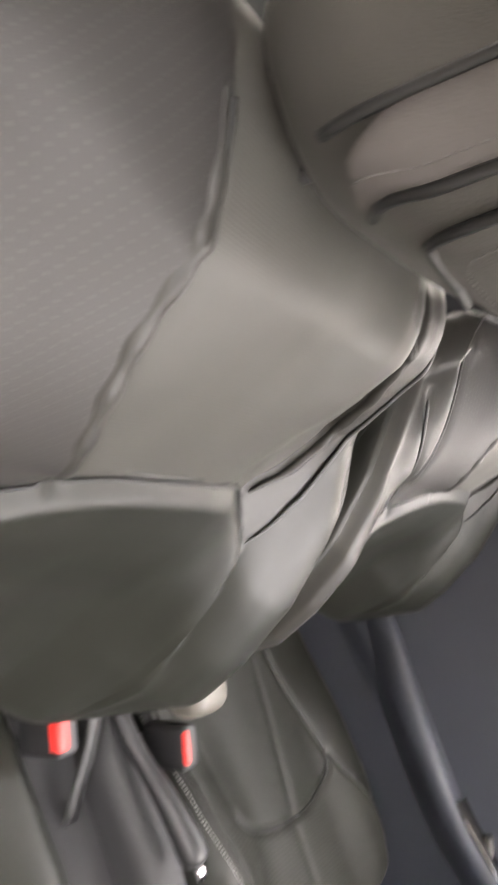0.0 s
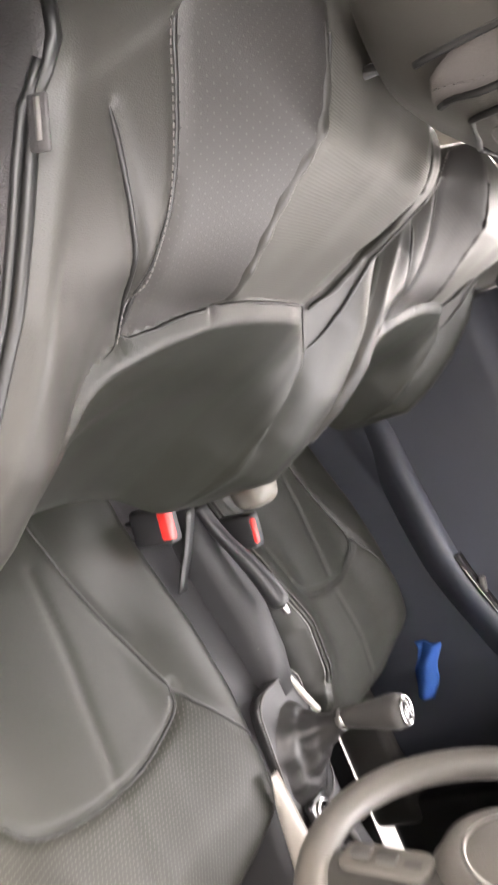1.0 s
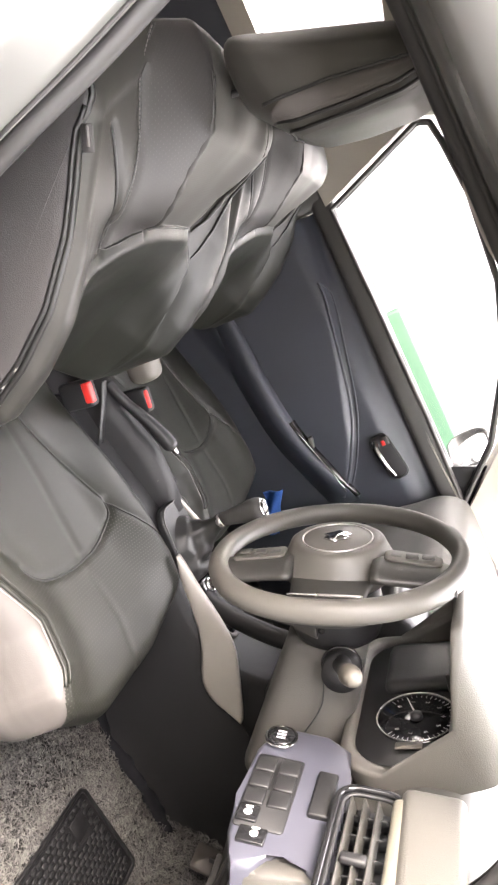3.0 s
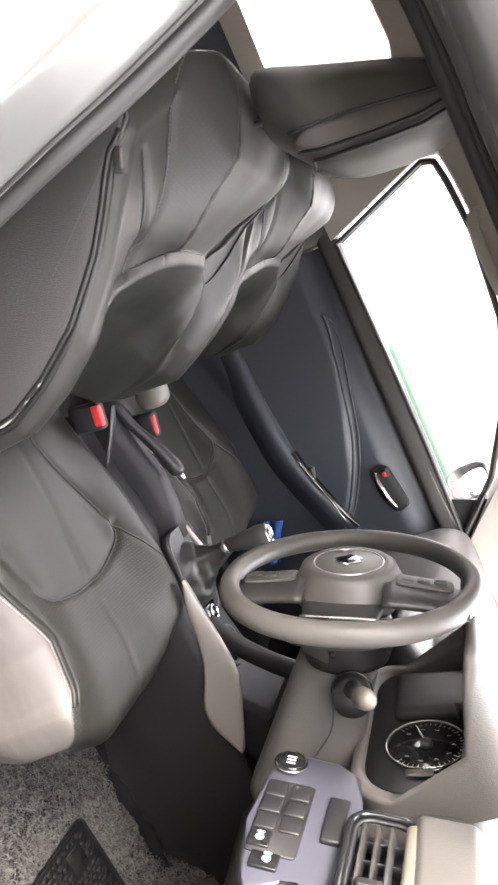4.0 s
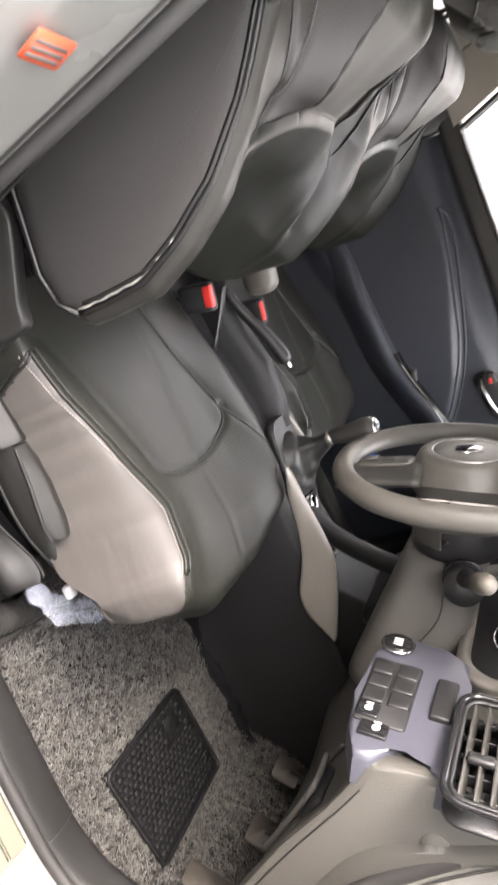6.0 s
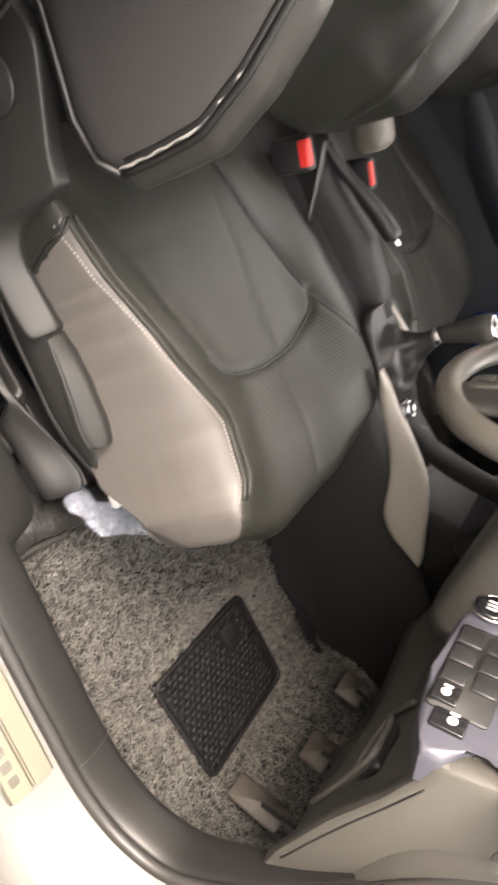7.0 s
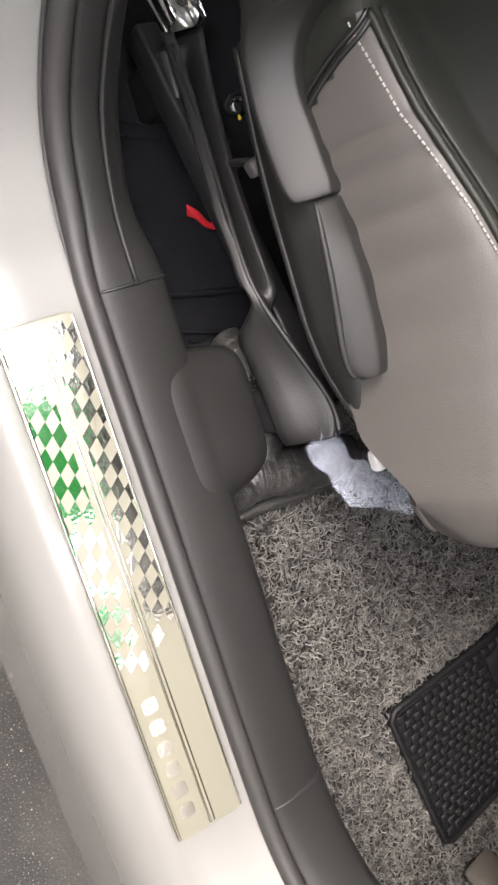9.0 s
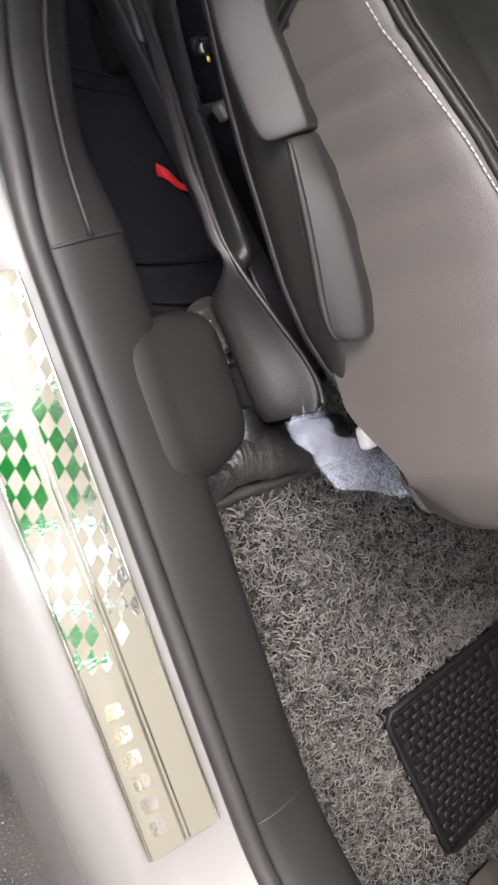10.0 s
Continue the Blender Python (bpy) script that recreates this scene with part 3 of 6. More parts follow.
part("armrest_chrome_line", tube([(0.628, y, lerp(y, ((-0.33, 0.772), (-0.25, 0.752), (-0.1, 0.708), (-0.05, 0.70)))) for y in np.linspace(-0.31, -0.1, 12)], 0.002, 6), CHROME, door)
for off, rad in ((0.0, 0.0045), (0.016, 0.003)):
    part("trim_ridge", tube([(door_x(y, z) - 0.001, y, z) for y, z in catmull([(0.235, 0.925 + off * 0.2), (0.19, 0.925 + off), (0.05, 0.90 + off), (-0.12, 0.86 + off), (-0.25, 0.80 + off), (-0.33, 0.745 + off)], 40)], rad, 8), DOORTRIM, door)
part("handle_recess", plate(rounded(0.13, 0.052, 0.02), 0.003, 0.001, 2, frame_at((0.667, -0.27, 0.905), (0, -1, 0.16), (0, 0.16, 1))), PLASTIC_B, door, "black recessed door handle cup")
part("handle_rim", tube([frame_at((0.665, -0.27, 0.905), (0, -1, 0.16), (0, 0.16, 1)) @ Vector((x, y, 0)) for x, y in rounded(0.134, 0.056, 0.02, 6)], 0.0018, 6, closed=True), PLASTIC_B, door)
part("inner_handle", tube(catmull([(0.662, -0.215, 0.885), (0.65, -0.24, 0.884), (0.648, -0.29, 0.892), (0.658, -0.325, 0.90)], 16), 0.0055, 8, flat=1.5), CHROME, door, "chrome door lever")
part("lock_lever", rbox((0.66, -0.222, 0.915), (0.012, 0.026, 0.016), 0.003, 2), PLASTIC, door)
part("lock_mark", rbox((0.6535, -0.226, 0.908), (0.004, 0.014, 0.01), 0.001, 1), RED, door, "red lock mark")
part("mirror_triangle", plate([(-0.36, 1.03), (-0.40, 1.14), (-0.45, 1.12), (-0.52, 1.03)], 0.012, 0.003, 2, Matrix(((0, 0, -1, 0.70), (1, 0, 0, 0), (0, 1, 0, 0), (0, 0, 0, 1)))), PLASTIC_B, door, "black mirror triangle")

# outside mirror
mirror = thing("door_mirror", (0.86, -0.47, 1.02), "outside mirror with pale housing and glass", "door mirror")
mm = frame_at((0.925, -0.40, 1.082), (-0.95, -0.3, 0.0), (0, 0.05, 1))
outl = rounded(0.17, 0.115, 0.045, 7)
part("housing", plate([(x * 1.08, y * 1.1) for x, y in outl], 0.07, 0.03, 5, mm @ Matrix.Translation((0, 0, -0.073)) ), PAINT, mirror)
part("glass", plate(outl, 0.004, 0.001, 1, mm), CHROME, mirror, "mirror glass")
part("rim", tube([mm @ Vector((x * 1.04, y * 1.06, 0.002)) for x, y in outl], 0.005, 8, closed=True), PLASTIC_B, mirror)
part("stalk", rbox((0.80, -0.44, 1.03), (0.14, 0.06, 0.035), 0.012, 3), PLASTIC_B, mirror)

# yard beyond the car: a pale wall with a green rail
wall_w = part("wall_west", rbox((9.0, 0, 3.0), (0.2, 60, 6.0), 0.0), WHITE)
tagged(wall_w, "sunlit white yard wall", "wall", kind="structure")
# two walls out of view, added to hold low sky light off the driver's side
wall_e = part("wall_east", rbox((-3.6, -1.0, 1.3), (0.2, 14, 2.6), 0.0), BEIGE)
tagged(wall_e, "unseen beige wall added to dim light at the open door", "wall", kind="structure")
wall_n = part("wall_north", rbox((-2.9, 4.2, 1.15), (0.2, 7.6, 2.3), 0.0), BEIGE)
tagged(wall_n, "unseen beige wall added to dim light on the pillar", "wall", kind="structure")
rail = part("green_barrier", rbox((4.4, -2.835, 0.345), (0.10, 5.33, 0.69), 0.03, 2), GREEN)
tagged(rail, "bright green painted barrier standing in the yard", "barrier")
canopy = thing("yard_canopy", (-1.0, -0.9, 3.2), "green translucent canopy sheets on a grey frame", "canopy", kind="structure")
for y0, y1 in ((-0.78, -0.08), (-1.47, -1.05)):
    part("canopy_sheet", rbox((-1.6, 0.5 * (y0 + y1), 3.25), (2.1, y1 - y0, 0.004), 0), SHEET, canopy, smooth=False)
# beige sheets run on forward, out of view, to cut skylight on the door frame
for y0, y1 in ((-8.0, -4.8), (-4.77, -1.53), (2.3, 4.5)):
    part("roof_sheet", rbox((-1.6, 0.5 * (y0 + y1), 3.25), (2.1, y1 - y0, 0.01), 0), ROOFSHEET, canopy, "beige translucent roof sheet", smooth=False)
for x in (-2.2, -0.62):
    part("canopy_beam", rbox((x, -1.75, 3.2), (0.05, 12.5, 0.08), 0.005, 1), PLASTIC, canopy)
for x, y in ((-2.2, -7.8), (-2.2, 4.3)):
    part("canopy_post", rbox((x, y, 1.6), (0.06, 0.06, 3.2), 0.005, 1), PLASTIC, canopy)
# ---- front seats ----
YC = ((0.55, 0.285), (0.65, 0.305), (0.78, 0.343), (0.86, 0.366), (0.94, 0.388), (1.016, 0.410), (1.126, 0.446), (1.2, 0.47))
YE = ((0.58, 0.265), (0.64, 0.248), (0.70, 0.247), (0.76, 0.250), (0.82, 0.276), (0.885, 0.316), (0.95, 0.377), (1.0, 0.44), (1.05, 0.49), (1.10, 0.535), (1.2, 0.60))
DM = ((0.6, -0.035), (0.65, -0.05), (0.76, -0.05), (0.85, -0.026), (0.908, -0.008), (0.972, 0.02), (1.04, 0.035), (1.09, 0.06), (1.2, 0.09))


def back_y(s, z):
    """Depth of the backrest's front at s across (outer side positive) and height z."""
    a = abs(s)
    yc, ye = lerp(z, YC), lerp(z, YE)
    ym = yc + lerp(z, DM)
    low = smooth01(1.0, 0.86, z)
    crest = low * (min(ym, ye) - 0.003) + (1 - low) * (0.5 * ym + 0.5 * ye)
    knots = (0.0, 0.055, 0.115, 0.165, 0.215, 0.248, 0.264)
    vals = (yc + 0.004, yc + 0.002, 0.75 * yc + 0.25 * ym, ym, crest, low * (ye - 0.006) + (1 - low) * (ye - 0.01), ye + 0.012)
    i = 0
    while i < len(knots) - 2 and a > knots[i + 1]:
        i += 1
    f = min(1.0, (a - knots[i]) / (knots[i + 1] - knots[i]))
    g = lambda q: vals[min(max(q, 0), len(vals) - 1)] if q >= 0 else vals[-q]
    p0, p1, p2, p3 = g(i - 1), g(i), g(i + 1), g(i + 2)
    return 0.5 * (2 * p1 + (p2 - p0) * f + (2 * p0 - 5 * p1 + 4 * p2 - p3) * f**2 + (3 * p1 - p0 - 3 * p2 + p3) * f**3)


def back_top(s):
    return 0.022 * smooth01(-0.13, -0.20, s) + lerp(abs(s), ((0, 1.132), (0.06, 1.132), (0.1, 1.129), (0.14, 1.115), (0.17, 1.1035), (0.19, 1.093), (0.21, 1.079), (0.23, 1.064), (0.264, 1.045)))


def top_round(s):
    """Radius, start and lean of the backrest's rounded top."""
    a = abs(s)
    r = 0.045 - 0.021 * smooth01(0.06, 0.17, a)
    y0 = back_point(s, back_top(s) - r)
    crown = lerp(a, ((0, 0.525), (0.05, 0.534), (0.1, 0.547), (0.14, 0.548), (0.17, 0.546), (0.19, 0.540), (0.21, 0.532), (0.264, 0.51)))
    return r, y0, min(0.55 + 0.75 * smooth01(-0.03, 0.09, s), max(0.0, (crown - y0) / r - 1.15))


def back_bottom(s):
    return 0.60 + 0.035 * smooth01(0.1, 0.26, abs(s))


# seams of the cover on the backrest, as s across and z up
WING_OUT = [(0.048, 0.944), (0.060, 0.975), (0.073, 1.01), (0.081, 1.045), (0.081, 1.08), (0.080, 1.10), (0.082, 1.120)]
WING_IN = [(-0.160, 0.932), (-0.186, 0.965), (-0.192, 1.0), (-0.172, 1.045), (-0.150, 1.078), (-0.125, 1.10), (-0.102, 1.118)]
STITCH_OUT = [(0.139, 0.914), (0.150, 0.965), (0.159, 1.003), (0.170, 1.030), (0.180, 1.050), (0.189, 1.070), (0.187, 1.090), (0.182, 1.106)]
BOLSTER_OUT = [(0.139, 0.914), (0.167, 0.967), (0.187, 0.992), (0.210, 1.016), (0.222, 1.028)]
BOLSTER_IN = [(-0.185, 0.905), (-0.208, 0.94), (-0.220, 0.98), (-0.222, 1.03), (-0.216, 1.07), (-0.206, 1.095)]
LUMBAR = [(0.20, 0.875), (0.155, 0.906), (0.11, 0.928), (0.05, 0.944), (-0.03, 0.949), (-0.10, 0.947), (-0.136, 0.940), (-0.160, 0.925), (-0.184, 0.902), (-0.172, 0.885), (-0.145, 0.86)]
SEAMS = np.vstack([np.array(catmull(c, 90)) for c in (WING_OUT, WING_IN, STITCH_OUT, BOLSTER_OUT)])


def lumbar_edge(s):
    return lerp(-s, ((-0.2, 0.875), (-0.155, 0.906), (-0.11, 0.928), (-0.05, 0.944), (0.03, 0.949), (0.10, 0.947), (0.136, 0.940), (0.16, 0.925), (0.184, 0.902), (0.19, 0.80)))


def wing_raw(s, z):
    return back_y(s, z) - 0.018 * smooth01(0.94, 1.02, z) * smooth01(0.23, 0.06, s) + (0.015 + 0.03 * smooth01(0.08, 0.19, s)) * smooth01(0.97, 1.15, z)


def wing_terms(s, z):
    a, b = (s - 0.15) / 0.1, (z - 1.0) / 0.1
    return (1.0, a, b, a * a, a * b, b * b)


# the shoulder panel's even, convex sweep
_grid = [(s, z) for s in np.linspace(0.07, 0.235, 12) for z in np.linspace(0.945, 1.085, 12)]
WING = np.linalg.lstsq(np.array([wing_terms(s, z) for s, z in _grid]), np.array([wing_raw(s, z) for s, z in _grid]), rcond=None)[0]


def back_point(s, z, lift=0.0):
    y = back_y(s, z)
    z2 = lumbar_edge(s) - z
    pad = 0.013 * smooth01(-0.003, 0.011, z2) * (1 - smooth01(0.05, 0.16, z2)) * smooth01(0.205, 0.17, abs(s))
    seam = lerp(z, [(q[1], q[0]) for q in WING_OUT])
    high = smooth01(0.94, 1.02, z)
    y -= 0.018 * high * smooth01(-0.001, 0.007, s - seam) * smooth01(0.23, 0.06, s)
    # the inner shoulder stands forward of the outer one
    y -= smooth01(-0.04, -0.20, s) * lerp(z, ((0.94, 0.0), (1.0, 0.015), (1.035, 0.031), (1.07, 0.049), (1.10, 0.063), (1.14, 0.067))) * smooth01(-0.268, -0.225, s)
    edge_in = lerp(z, [(q[1], q[0]) for q in WING_IN])
    y -= 0.006 * high * smooth01(0.0, 0.006, edge_in - s) * smooth01(0.25, 0.2, -s)
    # and its lower bolster reaches further forward
    y -= 0.012 * smooth01(-0.20, -0.25, s) * smooth01(0.68, 0.78, z) * smooth01(1.0, 0.93, z)
    y += (0.015 + 0.03 * smooth01(0.08, 0.19, s)) * smooth01(0.97, 1.15, z) * smooth01(-0.01, 0.06, s)
    if s > seam and z > 0.93:
        w = smooth01(0.93, 0.975, z) * smooth01(0.0, 0.006, s - seam) * smooth01(0.262, 0.235, s)
        y = (1 - w) * y + w * (float(np.dot(WING, wing_terms(s, z))) + 0.012 * smooth01(0.96, 1.08, z) * smooth01(0.13, 0.06, s) - 0.002)
    d = float(np.min(np.hypot(SEAMS[:, 0] - s, SEAMS[:, 1] - z)))
    groove = 0.0065 * math.exp(-((d / 0.004) ** 2)) + 0.0015 * math.exp(-((d / 0.015) ** 2))
    return y - pad + groove - lift


def build_seat(name, place, label, group):
    """place(s, y, z): from the seat's own measures to the world. Outer side at positive s."""
    seat = thing(name, place(0, 0.1, 0.27), label, "car seat", group)
    P = lambda s, y, z: tuple(place(s, y, z))

    # backrest: upright slices closed over the top and down the back
    ss = np.r_[np.linspace(-0.264, -0.235, 8), np.linspace(-0.231, -0.098, 48), np.linspace(-0.093, 0.042, 27), np.linspace(0.0445, 0.094, 32), np.linspace(0.098, 0.23, 30), np.linspace(0.235, 0.264, 8)]
    # the bolster beside the tunnel is fuller
    wide = lambda s, z: 0.022 * smooth01(-0.20, -0.264, s) * smooth01(0.66, 0.76, z) * smooth01(1.0, 0.93, z)
    cols, uvs = [], []
    for s in ss:
        zb, zt = back_bottom(s), back_top(s)
        col, uv = [], []
        r, y0, lean = top_round(s)
        for z in np.interp(np.linspace(0, 1, 82), (0, 0.4, 0.72, 1), (zb + 0.03, 0.86, 0.965, zt - r)):
            col.append((s - wide(s, z), back_point(s, z), z))
            uv.append((s, z))
        for a in np.linspace(15, 180, 10):
            col.append((s, y0 + r * (1.15 * (1 - math.cos(radians(a))) + lean * math.sin(radians(a))), zt - r + r * math.sin(radians(a))))
            uv.append((s, zt - r + 0.0014 * a * r / 0.045))
        yb = y0 + max(2.3 * r, 0.075)
        for z in np.linspace(zt - r - 0.03, zb + 0.02, 10):
            col.append((s, yb - (zt - r - z) * 0.27 + 0.02 * math.sin(math.pi * (zt - z) / (zt - zb)), z))
            uv.append((s, z + 1))
        yf = back_point(s, zb + 0.03)
        col.append((s, yf + 0.06, zb))
        uv.append((s, 0))
        col.append((s, yf + 0.018, zb + 0.008))
        uv.append((s, 0))
        cols.append(col)
        uvs.append(uv)
    ns, nz = len(ss), len(cols[0])

    def region(s, z, j):
        if j >= 92:
            return "back_cover"
        if z < lumbar_edge(s) and abs(s) < 0.186:
            return "lumbar_panel"
        inner = lerp(z, [(q[1], q[0]) for q in WING_OUT])
        inner_in = lerp(z, [(q[1], q[0]) for q in WING_IN])
        if inner_in < s < inner:
            return "centre_panel"
        stitch = lerp(z, [(q[1], q[0]) for q in STITCH_OUT])
        if inner <= s < stitch and z > 0.9:
            return "wing_panel"
        if lerp(z, [(q[1], q[0]) for q in BOLSTER_IN]) < s <= inner_in and z > 0.9:
            return "inner_wing_panel"
        return "bolster" if s > 0 else "inner_bolster"

    groups = {}
    for i in range(ns - 1):
        for j in range(nz):
            k = (j + 1) % nz
            zz = uvs[i][j][1] if j < 92 else 0
            groups.setdefault(region(0.5 * (ss[i] + ss[i + 1]), zz, j), []).append(((i, j), (i + 1, j), (i + 1, k), (i, k)))
    # bolster and inner wing take the lightened leather in place of door-side light
    mats = {"wing_panel": PERF, "inner_wing_panel": SIDELEATHER_LIT, "centre_panel": RIBBED_SHEEN, "back_cover": SIDECLOTH, "bolster": SIDELEATHER_LIT}
    for g, faces in groups.items():
        bm = bmesh.new()
        layer = bm.loops.layers.uv.new("UVMap")
        vs = {}
        for f in faces:
            for q in f:
                if q not in vs:
                    vs[q] = bm.verts.new(P(*cols[q[0]][q[1]]))
            face = bm.faces.new([vs[q] for q in f])
            for lp, q in zip(face.loops, f):
                lp[layer].uv = uvs[q[0]][q[1]]
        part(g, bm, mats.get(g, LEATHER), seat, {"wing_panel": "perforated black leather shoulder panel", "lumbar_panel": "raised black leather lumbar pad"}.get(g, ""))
    # side faces of the backrest: cloth panels with a piped rim and the zip
    for side, i in (("side_panel", ns - 1), ("inner_side_panel", 0)):
        sgn = 1 if i else -1
        ring = cols[i]
        cen = np.mean(ring, axis=0)
        rows = []
        for f, bulge in ((1.0, 0.0), (0.965, 0.006), (0.90, 0.008), (0.6, 0.010), (0.05, 0.011), (0.0005, 0.011)):
            rows.append([P(q[0] + sgn * bulge, cen[1] + f * (q[1] - cen[1]), cen[2] + f * (q[2] - cen[2])) for q in ring])
        part(side, grid_mesh(rows, close_v=True), SIDECLOTH if i else LEATHER, seat, "black knit cloth side of the backrest" if i else "")
        part("piping", tube([P(q[0] + sgn * 0.002, q[1] - 0.001, q[2]) for q in ring[:92:2]], 0.0042, 7), PIPING, seat)
        if i:
            part("piping", tube([P(ring[0][0] + 0.008, cen[1] + 0.93 * (q[1] - cen[1]), cen[2] + 0.94 * (q[2] - cen[2])) for q in ring[:86:2]], 0.003, 6), PIPING, seat)
            lower = ring[:46]
            part("zip", tube([P(ring[0][0] + 0.0085, q[1] + 0.004 + 0.0008 * math.sin(k * 1.7), q[2] + 0.001) for k, q in enumerate(lower[:34])], [0.0008 + 0.0009 * abs(math.sin(k * 0.55)) for k in range(34)], 6), STITCH_W, seat, "pale zip edge half hidden in the seam")
            part("piping", tube([P(ring[0][0] + 0.006, q[1], q[2]) for q in [ring[0], ring[-1], ring[-2], ring[-3], ring[-4], ring[-5], ring[-6]]], 0.004, 7), PIPING, seat)
            part("airbag_tag", rbox(P(0.2765, 0.456, 1.019), (0.003, 0.027, 0.013), 0.001, 1, (24, 0, 0)), SIDECLOTH, seat, "dark woven label with printed bars")
            part("printed_bar", rbox(P(0.2782, 0.457, 1.0205), (0.001, 0.020, 0.0035), 0, 1, (24, 0, 0)), STITCH, seat)
    # folded lips of the wing panels, standing over the centre panel; paler leather paints their highlights
    def over(s, z):
        """Depth of the backrest's front at a height, over the rounded top too."""
        (r, y0, lean), zt = top_round(s), back_top(s)
        if z <= zt - r:
            return back_point(s, z)
        up = min(1.0, (z - zt + r) / r)
        return y0 + r * (1.15 * (1 - math.sqrt(1 - up * up)) + lean * up)

    part("seam", tube([P(s - 0.0015, over(s - 0.0015, z) - 0.001, z) for s, z in catmull(WING_OUT, 60)], 0.0016, 6), PIPING, seat)
    for c, off, rad, wob in ((WING_OUT, 0.004, 0.0060, 0.0), ([(s - 0.003, z) for s, z in WING_IN], -0.0035, 0.0042, 0.0)):
        pts, rr = [], []
        for k, (s, z) in enumerate(catmull(c, 60)):
            into = 0.010 if off > 0 else -0.010
            pts.append(P(s + off + wob * math.sin(k * 1.3), over(s + into, z) + 0.0025, z))
            rr.append(rad * (0.35 + 0.65 * min(1, k / 12, (59 - k) / 14)) * (1 + 0.12 * math.sin(k * 0.9)))
        part("folded_lip", tube(pts, rr, 9), SIDELEATHER_LIT, seat)
    for c, rad in ((BOLSTER_IN, 0.0022), (BOLSTER_OUT, 0.0022), (LUMBAR[1:-2], 0.0014)):
        part("seam", tube([P(s, over(s, z) - 0.0015, z) for s, z in catmull(c, 50)], list(rad * np.minimum(1, 0.15 + np.minimum(np.arange(50), np.arange(50)[::-1]) / 9)), 6), PIPING, seat)
    stitches(seat, [P(s, back_point(s, z) - 0.0045, z) for s, z in catmull([(s + 0.007, z) for s, z in STITCH_OUT], 400)], 0.0048, 0.003, 0.0006)
    part("seam", tube([P(s, back_point(s, z) - 0.001, z) for s, z in catmull(STITCH_OUT, 50)], 0.002, 6), PIPING, seat)

    # head restraint
    hf = lambda z: lerp(z, ((1.134, 0.450), (1.14, 0.440), (1.15, 0.428), (1.16, 0.414), (1.175, 0.397), (1.19, 0.385), (1.24, 0.372), (1.31, 0.362), (1.36, 0.368)))
    hr = lambda z: lerp(z, ((1.134, 0.518), (1.142, 0.530), (1.155, 0.532), (1.2, 0.508), (1.3, 0.462), (1.36, 0.435)))
    hy = lambda z: 0.5 * (hf(z) + hr(z))

    def head_s(y, z):
        """Half width of the head restraint at depth y."""
        q = min(1.0, abs(y - hy(z)) / (0.5 * (hr(z) - hf(z)))) ** (1 / 0.55)
        return 0.131 * max(0.0, 1 - q * q) ** 0.225

    rows = []
    for z in np.r_[1.134, 1.1355, 1.139, 1.145, 1.153, 1.163, np.linspace(1.175, 1.32, 12), 1.335, 1.348, 1.356, 1.359]:
        edge = min(1.0, (max(0, 1.36 - z) / 0.05) ** 0.5 if z > 1.31 else 1.0)
        w, d = 0.130 * (0.86 + 0.14 * edge) * lerp(z, ((1.134, 0.52), (1.137, 0.62), (1.145, 0.74), (1.158, 0.86), (1.175, 0.96), (1.19, 1.0))), 0.5 * (hr(z) - hf(z)) * (0.8 + 0.2 * edge if z > 1.3 else 1)
        ring = []
        for a in np.linspace(0, 2 * math.pi, 56, endpoint=False):
            c, sn = math.cos(a), math.sin(a)
            ring.append((w * math.copysign(abs(c) ** 0.45, c), hy(z) + d * math.copysign(abs(sn) ** 0.55, sn) + (0.010 * c ** 4 if sn < 0 else 0), z))
        rows.append(ring)
    # the light falling on the head restraint is put into its paler leather
    part("headrest", grid_mesh([[P(*q) for q in r] for r in rows], close_v=True, cap=True), HEADSKIN_LIT, seat, "black leather headrest with stitched side gusset")
    for sgn in (1, -1):
        upper = ((1.155, 0.434), (1.24, 0.421), (1.335, 0.399))
        lower = ((1.155, 0.418), (1.19, 0.402), (1.25, 0.391), (1.305, 0.384), (1.335, 0.386))
        rows = []
        for z in np.linspace(1.163, 1.337, 30):
            rows.append([P(sgn * (head_s(y, z) + 0.0008 - 0.0016 * (f in (0, 1))), y, z) for f, y in [(f, lerp(z, lower) + 0.001 + f * min(1.0, 0.12 + math.sqrt((z - 1.1629) / 0.035)) * (lerp(z, upper) - lerp(z, lower) - 0.001)) for f in (0, 0.1, 0.35, 0.65, 0.9, 1)]])
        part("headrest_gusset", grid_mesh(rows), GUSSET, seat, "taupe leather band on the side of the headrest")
        for tab, off in ((upper, 0.0), (lower, 0.0), (lower, -0.009)):
            pts = [(sgn * (head_s(lerp(z, tab) + off, z) + 0.0006), lerp(z, tab) + off, z) for z in np.linspace(1.165, 1.335, 30)]
            part("headrest_seam", tube([P(*q) for q in pts], 0.0022, 6), PIPING, seat)
        for off in (0.006, -0.0135):
            stitches(seat, [P(sgn * (head_s(lerp(z, lower) + off, z) + 0.001), lerp(z, lower) + off, z) for z in np.linspace(1.166, 1.333, 300)], 0.0055, 0.0034, 0.00045)
        part("headrest_post", tube([P(sgn * 0.028, 0.50, 1.05), P(sgn * 0.028, 0.475, 1.17)], 0.005, 8), PLASTIC_B, seat)

    # cushion
    seam_s = ((-0.15, 0.238), (-0.13, 0.232), (-0.09, 0.202), (-0.02, 0.187), (0.07, 0.217), (0.175, 0.240), (0.25, 0.244), (0.35, 0.244))
    out_s = ((-0.2, 0.255), (-0.12, 0.262), (0.0, 0.268), (0.2, 0.266), (0.35, 0.255))
